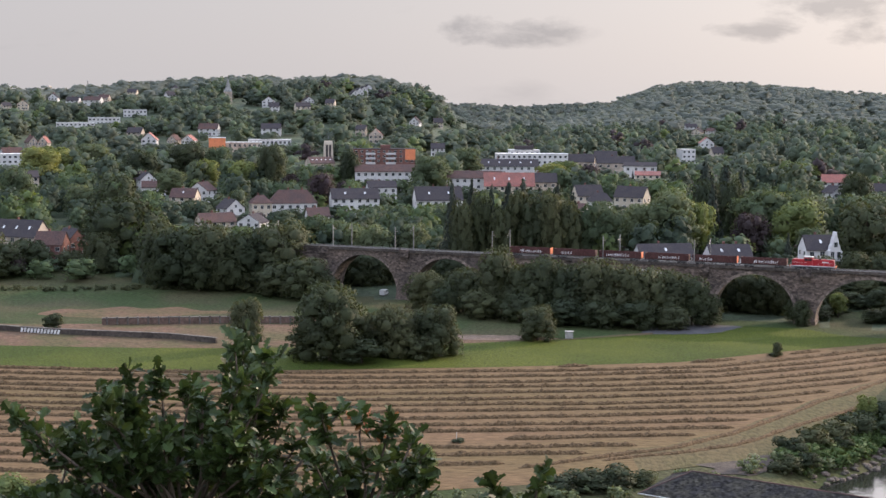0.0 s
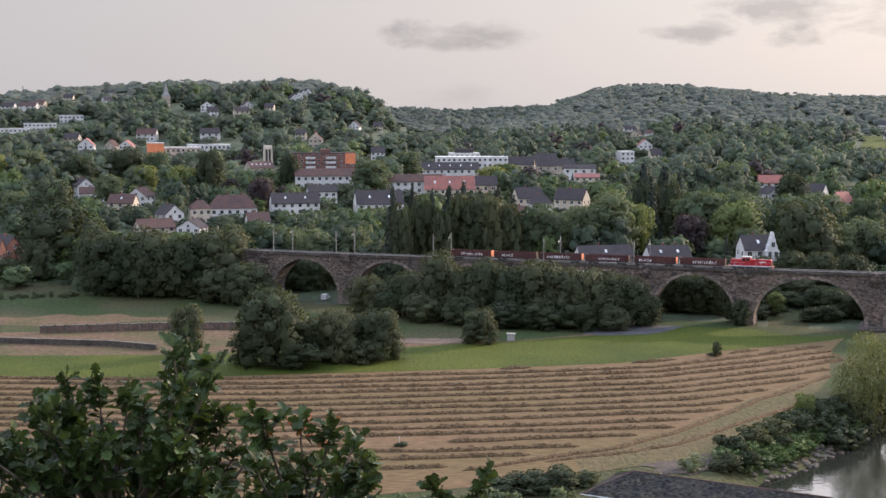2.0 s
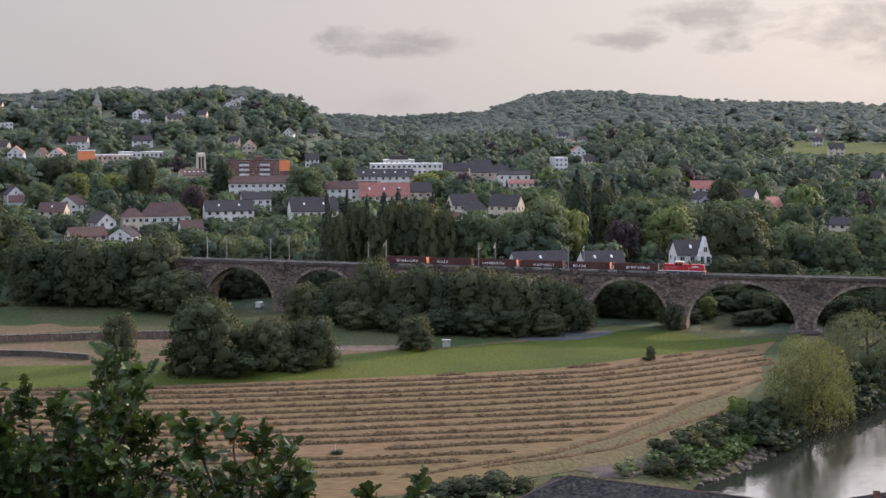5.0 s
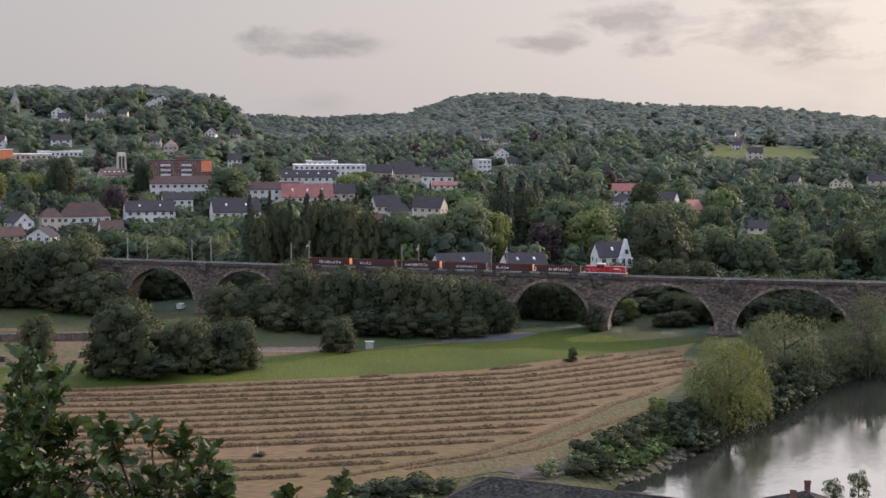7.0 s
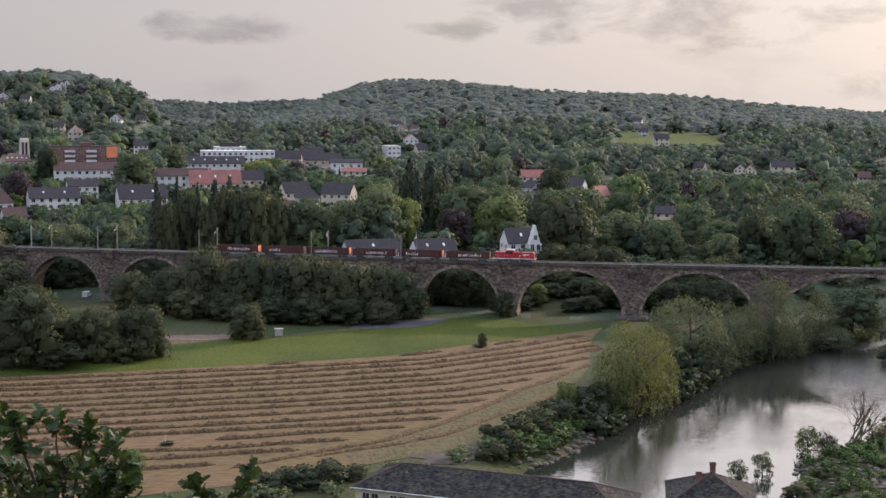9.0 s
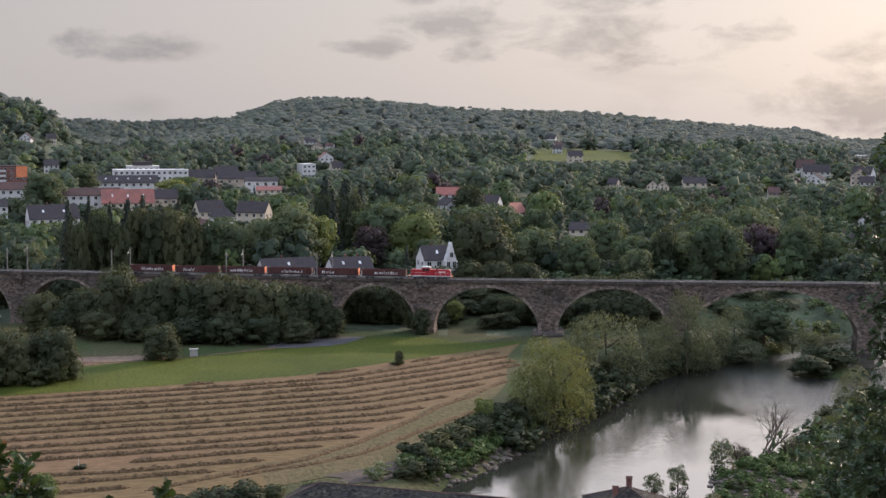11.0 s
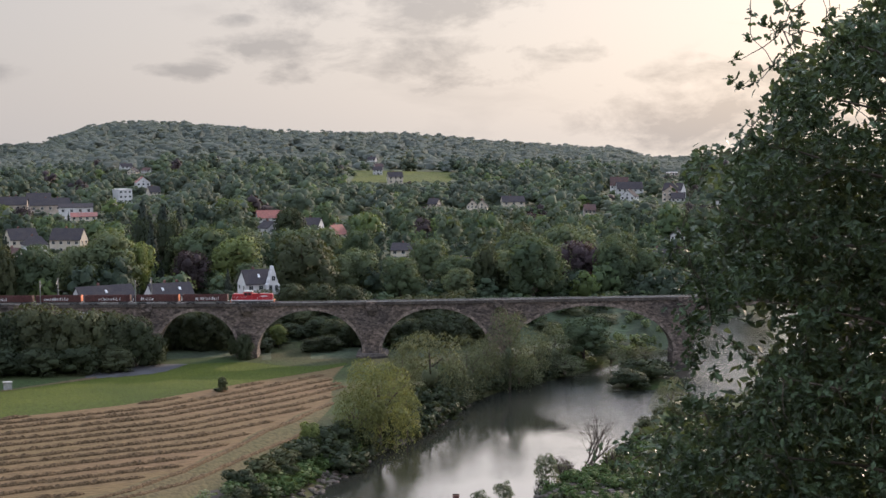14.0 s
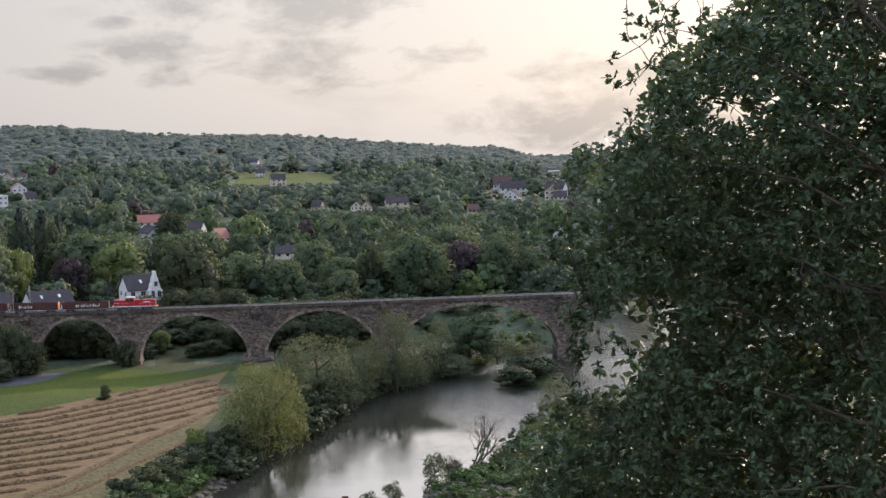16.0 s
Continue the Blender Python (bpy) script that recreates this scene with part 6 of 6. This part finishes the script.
scrub("far_bank_scrub", [(300, 350), (240, 319), (200, 301), (177, 295), (165, 280), (157, 271)], -0.5, 18, 260, 1.0, 3.0, 5, M["shade_leaf"], "dark scrub on the far bank")
scrub("beyond_scrub", [(150, 430), (190, 440), (237, 446), (300, 470)], -18, 60, 240, 2.5, 6.5, 6, M["crown"], "scrub on the bank beyond the viaduct")
scrub("edge_scrub", [(196, 369), (222, 383), (237, 391), (262, 416), (300, 451)], 0.0, 14, 130, 1.2, 3.6, 7, M["crown_fresh"], "green scrub along the water under the viaduct")

scrub("meadow_hedge", [(-235, 480), (-159, 486), (-129, 488), (-86, 495), (-40, 500)], -9, -3, 330, 0.9, 1.7, 8, M["shade_leaf"], "low dark hedge in front of the country road")

# old lock walls on the meadow
def lock_wall(pts, tall, posts, label):
    t = thing("retaining_wall", Matrix(), label, "wall")
    for i in range(len(pts) - 1):
        a, b = Vector((*pts[i], 0)), Vector((*pts[i + 1], 0))
        n = Vector((-(b - a).y, (b - a).x, 0)).normalized() * 0.4
        s = Soup().loft([[p - n, p + n, p + n + Vector((0, 0, tall)), p - n + Vector((0, 0, tall))] for p in (a - Vector((0, 0, 0.5)), b - Vector((0, 0, 0.5)))])
        seg = part("wall_section", s.mesh("wall_section", M["rust" if posts else "stone_dark"]), t)
        part("coping", Soup().loft([[p - n * 1.2, p + n * 1.2, p + n * 1.2 + Vector((0, 0, 0.25)), p - n * 1.2 + Vector((0, 0, 0.25))] for p in (a + Vector((0, 0, tall - 0.5)), b + Vector((0, 0, tall - 0.5)))]).mesh("coping", M["coping"]), seg)
        if posts:
            k = int((b - a).length / posts)
            for j in range(k):
                p = a + (b - a) * (j + 0.5) / k - n * 1.3
                part("pilaster", Soup().box(p.x - 0.25, p.x + 0.25, p.y - 0.25, p.y + 0.25, -0.3, tall + 0.1).mesh("pilaster", M["coping"]), seg)


lock_wall([(-101, 413), (-68, 417), (-38, 418)], 2.4, 3.0, "brown pilastered retaining wall across the meadow")
lock_wall([(-150, 404), (-128, 402), (-110, 396), (-76, 389), (-62, 382)], 1.9, 0, "low dark retaining wall with pale graffiti")
s = Soup()
for k in range(12):
    x = -121 + k * 1.05
    s.loft([[(x + u, 398.6 - 0.33 * (x + 119) + 0.55 - 1.1, z) for u, z in ((0, 0.15), (0.62, 0.15), (0.9, 1.35), (0.25, 1.35))] if j == 0 else [(x + u, 398.6 - 0.33 * (x + 119) - 0.6, z) for u, z in ((0, 0.15), (0.62, 0.15), (0.9, 1.35), (0.25, 1.35))] for j in range(2)])
tagged(new("graffiti", s.mesh("graffiti", M["paint_white"])), "white graffiti strokes on the low wall", "graffiti")

# road with a guard rail beyond the meadow
road = Soup()
pts = [(-230, 488), (-159, 493), (-129, 495), (-86, 502), (-40, 508)]
for (x0, y0), (x1, y1) in zip(pts, pts[1:]):
    road.face((x0, y0 - 3, 0.3), (x1, y1 - 3, 0.3), (x1, y1 + 3, 0.3), (x0, y0 + 3, 0.3))
tagged(new("road", road.mesh("road", M["concrete"])), "pale country road below the trees", "road", kind="structure")
rail = thing("guard_rail", Matrix(), "pale steel guard rail along the road", "guard rail")
for (x0, y0), (x1, y1) in zip(pts, pts[1:]):
    part("beam", Soup().loft([[(x, y - 3.3, 0.75), (x, y - 3.2, 0.75), (x, y - 3.2, 1.15), (x, y - 3.3, 1.15)] for x, y in ((x0, y0), (x1, y1))]).mesh("beam", M["frame"]), rail)
    for k in range(6):
        x, y = x0 + (x1 - x0) * k / 6, y0 + (y1 - y0) * k / 6
        part("post", Soup().box(x - 0.08, x + 0.08, y - 3.2, y - 3.05, 0, 1.0).mesh("post", M["steel"]), rail)

# cabinet by the path, stake in the field, hut by the lot
t = thing("utility_cabinet", pose(36, 392.5, 0, 0, 0, -5), "pale grey concrete utility cabinet on the grass", "cabinet")
part("body", Soup().box(-1.1, 1.1, -0.8, 0.8, 0, 2.0).mesh("body", M["concrete"]), t)
part("lid", Soup().box(-1.25, 1.25, -0.95, 0.95, 2.0, 2.2).mesh("lid", M["concrete"]), t)
part("door", Soup().box(0.1, 0.9, -0.85, -0.8, 0.2, 1.8).mesh("door", M["concrete"]), t)
t = thing("marker_post", pose(3, 271, 0), "thin pale marker post in the hay field", "post")
part("stake", Soup().tube((0, 0, 0), (0, 0, 1.9), 0.06, 0.05, 6).mesh("stake", M["frame"]), t)
tree("bush", 3.4, 270.5, 0.7, 3.2, label="low tuft of uncut grass round a post")
tree("bush", 88.2, 366.6, 0.8, 4.0, label="low uncut tuft under the lone tree")
t = thing("parked_van", pose(-20, 480, 0, 0, 0, 75), "small white van parked beyond the viaduct", "van")
part("body", Soup().prism([(-2.3, 0.35), (2.3, 0.35), (2.3, 1.1), (1.5, 1.3), (1.0, 2.0), (-2.3, 2.0)], -0.9, 0.9).mesh("body", M["white"]), t)
for x in (-1.5, 1.5):
    part("wheel", Soup().tube((x, -0.92, 0.35), (x, -0.72, 0.35), 0.35, 0.35, 12).mesh("wheel", M["black"]), t)
part("windscreen", Soup().box(0.0, 1.0, -0.93, -0.9, 1.25, 1.8).mesh("windscreen", M["glass"]), t)


# bare driftwood and dead tree on the shoal
def dead_tree(az, r, tall, seed, label):
    x, y = at(az, r)
    t = thing("dead_tree", pose(x, y, -3.0), label, "tree")
    g = random.Random(seed)
    s = Soup()

    def grow(p, d, length, rad, depth):
        q = p + d * length
        s.tube(p, q, rad, rad * 0.6, 5)
        if depth:
            for i in range(3):
                nd = (d + Vector((g.uniform(-0.7, 0.7), g.uniform(-0.7, 0.7), g.uniform(-0.25, 0.5)))).normalized()
                grow(p + d * length * g.uniform(0.4, 1.0), nd, length * g.uniform(0.55, 0.8), rad * 0.55, depth - 1)

    for i in range(4):
        grow(Vector((g.uniform(-1, 1), g.uniform(-1, 1), 0)), Vector((g.uniform(-0.8, 0.9), g.uniform(-0.3, 0.3), 1)).normalized(), tall * 0.42, 0.22, 3)
    part("trunk", s.mesh("trunk", M["bark"]), t)


dead_tree(-28.4, 286, 16, 1, "bare grey dead tree with many branches on the shoal")
dead_tree(-27.9, 280, 8, 2, "leaning bare shrub on the shoal")
dead_tree(-29.6, 290, 7, 5, "tangle of bare driftwood branches")


# oaks close by
def leaf_shape(segs):
    """Half-folded lobed oak leaf, 1 long: points and four-cornered faces."""
    wid = [0.03, 0.17, 0.09, 0.29, 0.15, 0.36, 0.20, 0.26, 0.02] if segs == 8 else [0.04, 0.25, 0.14, 0.29, 0.04] if segs == 4 else [0.06, 0.3, 0.03]
    v, f = [], []
    for i in range(segs + 1):
        x = i / segs
        dip = -0.12 * x * x
        v += [(x, -wid[i], 0.35 * wid[i] + dip), (x, 0, dip), (x, wid[i], 0.35 * wid[i] + dip)]
    for i in range(segs):
        for j in (0, 1):
            a = i * 3 + j
            f.append((a, a + 3, a + 4, a + 1))
    return np.array(v), np.array(f)


def leaves(points, ways, sizes, segs, seed):
    """Leaves at the given places, each along its way."""
    g = np.random.default_rng(seed)
    lv, lf = leaf_shape(segs)
    n = len(points)
    x = ways / np.linalg.norm(ways, axis=1)[:, None]
    up = np.array([0, 0, 1.0]) + 0.75 * g.normal(size=(n, 3))
    y = np.cross(up, x)
    y /= np.linalg.norm(y, axis=1)[:, None] + 1e-6
    z = np.cross(x, y)
    v = points[:, None, :] + sizes[:, None, None] * (lv[None, :, 0:1] * x[:, None] + lv[None, :, 1:2] * y[:, None] + lv[None, :, 2:3] * z[:, None])
    f = lf[None] + (np.arange(n) * len(lv))[:, None, None]
    return v.reshape(-1, 3), f.reshape(-1, 4)


def twig(s, pts, r0, r1):
    n = len(pts)
    for i in range(n - 1):
        s.tube(pts[i], pts[i + 1], r0 + (r1 - r0) * i / (n - 1), r0 + (r1 - r0) * (i + 1) / (n - 1), 5)


def spray(g, tip, way, count, length, spread, P, W, S, loose=0.015):
    """A bunch of leaves round the end of a twig."""
    for k in range(count):
        d = Vector(way) * 0.5 + Vector((g.gauss(0, spread), g.gauss(0, spread), g.gauss(0.1, spread * 0.8)))
        P.append(Vector(tip) - Vector(way) * g.uniform(0, 0.16) + Vector((g.gauss(0, loose), g.gauss(0, loose), g.gauss(0, loose))))
        W.append(d), S.append(length * g.uniform(0.65, 1.15))


def eye_point(az, el, r):
    return ray(az, el, r) + Vector((0, 0, EYE))


def young_oak():
    g = random.Random(3)
    x, y = at(8.2, 11.2)
    z = ground_z(x, y)
    t = thing("young_oak", Matrix(), "top of a young oak with dark lobed leaves on the slope", "oak tree")
    tips = [(8.1, -9.3), (8.5, -9.7), (7.7, -9.8), (8.2, -10.2), (7.3, -10.6), (8.8, -10.7), (8.0, -11.0), (8.5, -11.4), (7.5, -11.3), (7.0, -10.9), (8.7, -10.0), (7.6, -10.4), (7.1, -10.1), (12.7, -10.7), (11.5, -10.9), (10.3, -11.1), (9.9, -11.7), (13.8, -12.0), (14.9, -12.6), (12.6, -12.2), (17.2, -12.3), (16.8, -13.2),
            (6.4, -12.2), (5.2, -12.3), (4.0, -12.4), (3.3, -12.8), (2.1, -12.8), (1.0, -13.4), (0.6, -14.3), (-4.3, -15.0), (-2.1, -15.5), (11.2, -13.1), (8.4, -13.0), (14.5, -13.9), (5.4, -14.0), (3.8, -14.2)]
    for k in range(78):
        az = g.uniform(0.3, 17.5)
        tips.append((az, g.uniform(-17.5, -13.3 if az > 1.5 else -14.8)))
    for k in range(26):
        az = g.uniform(7.2, 14.5)
        tips.append((az, g.uniform(-14.0, -11.3 if az > 8.8 else -12.2)))
    wood = Soup()
    hubs = [eye_point(az, el, r) for az, el, r in ((8.3, -17.5, 11.2), (13, -18.5, 11.6), (3.5, -18.0, 10.8), (16.5, -18.5, 12), (-3, -19, 11), (10.5, -17.5, 10.9))]
    root = Vector((x, y, z - 0.4))
    fork = Vector((x, y, 61.6))
    twig(wood, [root, Vector((x + 0.05, y, (z + 61.6) / 2)), fork], 0.13, 0.09)
    for h in hubs:
        twig(wood, [fork, (fork + h) / 2 - Vector((0, 0, 0.12)), h], 0.06, 0.028)
    P, W, S = [], [], []
    for az, el in tips:
        tip = eye_point(az, el, g.uniform(10.3, 12.2))
        h = min(hubs, key=lambda q: (q - tip).length)
        mid = (h + tip) / 2 + Vector((g.gauss(0, 0.06), g.gauss(0, 0.06), -0.04))
        near = tip * 0.75 + mid * 0.25 + Vector((g.gauss(0, 0.02), 0, 0))
        twig(wood, [h, mid, near, tip], 0.017, 0.004)
        way = (tip - near).normalized()
        spray(g, tip, way, 15, 0.135, 0.8, P, W, S)
        run = tip - mid
        for k in range(5):
            q = mid + run * g.uniform(0.15, 0.9)
            side = (way + Vector((g.gauss(0, 0.9), g.gauss(0, 0.9), g.uniform(-0.1, 0.6)))).normalized()
            e = q + side * g.uniform(0.08, 0.17)
            twig(wood, [q, e], 0.005, 0.003)
            spray(g, e, side, 7, 0.125, 0.75, P, W, S)
    part("trunk", wood.mesh("trunk", M["bark"]), t)
    v, f = leaves(np.array(P), np.array(W), np.array(S), 8, 4)
    part("foliage", quick_mesh("foliage", v, f, M["young_leaf"]), t, "dark green lobed oak leaves")
    for az, el in ((3.4, -12.9), (3.2, -12.8), (2.9, -12.7), (2.2, -13.0), (2.1, -13.2), (4.4, -12.8), (1.9, -13.8), (3.0, -14.2), (3.6, -13.3), (2.6, -13.5)):
        P, W, S = [], [], []
        spray(g, eye_point(az, el, 10.6), Vector((0.3, -0.6, 0.5)), 1, 0.13, 0.8, P, W, S, 0.05)
        v, f = leaves(np.array(P), np.array(W), np.array(S), 8, 9)
        part("withered_leaf", quick_mesh("withered_leaf", v, f, M["withered"]), t, "withered orange-brown oak leaf")


def big_oak():
    g = random.Random(8)
    x, y = at(-47.5, 21.5)
    z = ground_z(x, y)
    t = thing("oak_tree", Matrix(), "large spreading oak with dense dark foliage on the slope", "oak tree")
    edge_el = [7, 5.5, 4.6, 3.2, 2.6, 1.4, 0.5, -0.4, -0.8, -1.5, -2.4, -3.3, -4.7, -5.4, -6.5, -7.2, -8.1, -9.1, -9.7, -10.2, -10.9, -11.6, -12.7, -13.4, -14.3, -18]
    edge_az = [-34.85, -34.55, -34.55, -34.35, -34.15, -34.55, -35.45, -33.55, -33.05, -32.35, -33.05, -32.45, -31.75, -32.25, -32.25, -32.75, -32.45, -32.15, -32.25, -33.05, -32.05, -30.45, -29.85, -29.65, -30.55, -30.15]
    gaps = [(-39.3, 0.8, 1.3, 0.5), (-35.0, -7.4, 1.1, 0.75), (-36.0, -7.8, 0.7, 0.5), (-34.0, -8.6, 0.6, 0.7), (-34.0, -10.2, 1.0, 0.55), (-34.5, -9.3, 0.5, 0.6)]  # openings in the crown
    wood = Soup()
    trunk = [Vector((x, y, z - 0.6)), Vector((x - 0.1, y, z + 4)), Vector((x + 0.15, y + 0.1, z + 8)), Vector((x, y, z + 12)), Vector((x + 0.2, y, z + 17))]
    twig(wood, trunk, 0.42, 0.12)
    limbs = []
    for el0, az1, el1, r1 in ((-14, -36, -12.5, 20), (-11.5, -37, -9.5, 19), (-9, -36.5, -6.5, 20.5), (-6.5, -36, -3.5, 19.5), (-4, -37, -0.5, 20), (-2, -38.5, 1.5, 20.5), (0.5, -38, 4, 20), (3, -40, 6.5, 20), (-13, -41, -14, 18.5), (-8, -42, -5, 18.5), (-3, -43, 0, 18.5), (2, -44, 5, 19)):
        a = eye_point(-47.2, el0, 21.4)
        b = eye_point(az1, el1, r1)
        m1 = a.lerp(b, 0.35) + Vector((g.gauss(0, 0.15), g.gauss(0, 0.15), -0.15))
        m2 = a.lerp(b, 0.7) + Vector((g.gauss(0, 0.15), g.gauss(0, 0.15), 0.08))
        twig(wood, [a, m1, m1.lerp(m2, 0.5) + Vector((g.gauss(0, 0.1), 0, g.gauss(0, 0.15))), m2, b], 0.055, 0.014)
        limbs += [m1, m1.lerp(m2, 0.5), m2, m2.lerp(b, 0.5), b]
    front, inner, rear = ([], [], []), ([], [], []), ([], [], [])
    n = 0
    while n < 3300:
        el = g.uniform(-18, 8)
        left = float(np.interp(-el, [-e for e in edge_el], edge_az))
        az = left - 16.5 * g.random() ** 1.15
        into = left - az
        back = n % 5 > 1
        if back and into < 1.6:
            continue
        r = g.uniform(21.4, 25.5) if back else g.uniform(18.2, 21.4)
        hole = noise.noise(Vector((az * 0.55, el * 0.55, 2.0))) + 0.5 * noise.noise(Vector((az * 1.5, el * 1.5, 7.0)))
        airy = into < 1.05 * el and el > 0.5
        if any(((az - a) / (wa + 0.45 * back)) ** 2 + ((el - e) / (we + 0.45 * back)) ** 2 < 1 for a, e, wa, we in gaps):
            continue
        if hole < (-0.6 if into > 1.5 else -0.32 - 0.3 * airy) or (airy and (back or g.random() < 0.55)):
            continue
        n += 1
        tip = eye_point(az, el, r)
        h = min(limbs, key=lambda q: (q - tip).length)
        way = (tip - h).normalized() if (tip - h).length > 0.05 else Vector((0, 0, 1))
        if airy or into < 1.2 or n % 6 == 0:
            mid = h.lerp(tip, 0.55) + Vector((g.gauss(0, 0.06), g.gauss(0, 0.06), g.gauss(-0.03, 0.05)))
            near = mid.lerp(tip, 0.6) + Vector((g.gauss(0, 0.02), g.gauss(0, 0.02), g.gauss(-0.01, 0.02)))
            twig(wood, [h, h.lerp(mid, 0.5) + Vector((g.gauss(0, 0.03), 0, g.gauss(-0.02, 0.02))), mid, near, tip], 0.008, 0.003)
            if into < 4.5:
                limbs += [mid, near]
        if back:
            spray(g, tip, way, 21, 0.2, 1.1, *rear, loose=0.22)
        else:
            spot = front if into < 5 else inner
            spray(g, tip, way, 9 if airy else 14, 0.125, 0.85, *spot)
            for k in range(0 if airy else 1):
                spray(g, tip + Vector((g.gauss(0, 0.13), g.gauss(0, 0.13), g.gauss(0, 0.11))), way, 9, 0.12, 0.9, *spot, loose=0.07)
    part("trunk", wood.mesh("trunk", M["bark"]), t)
    for k, (sprays, segs) in enumerate(((front, 4), (inner, 2), (rear, 2))):
        v, f = leaves(*(np.array(q) for q in sprays), segs, 5 + k)
        part("foliage", quick_mesh("foliage", v, f, M["leaf"]), t, "dense dark green oak leaves")


young_oak()
big_oak()
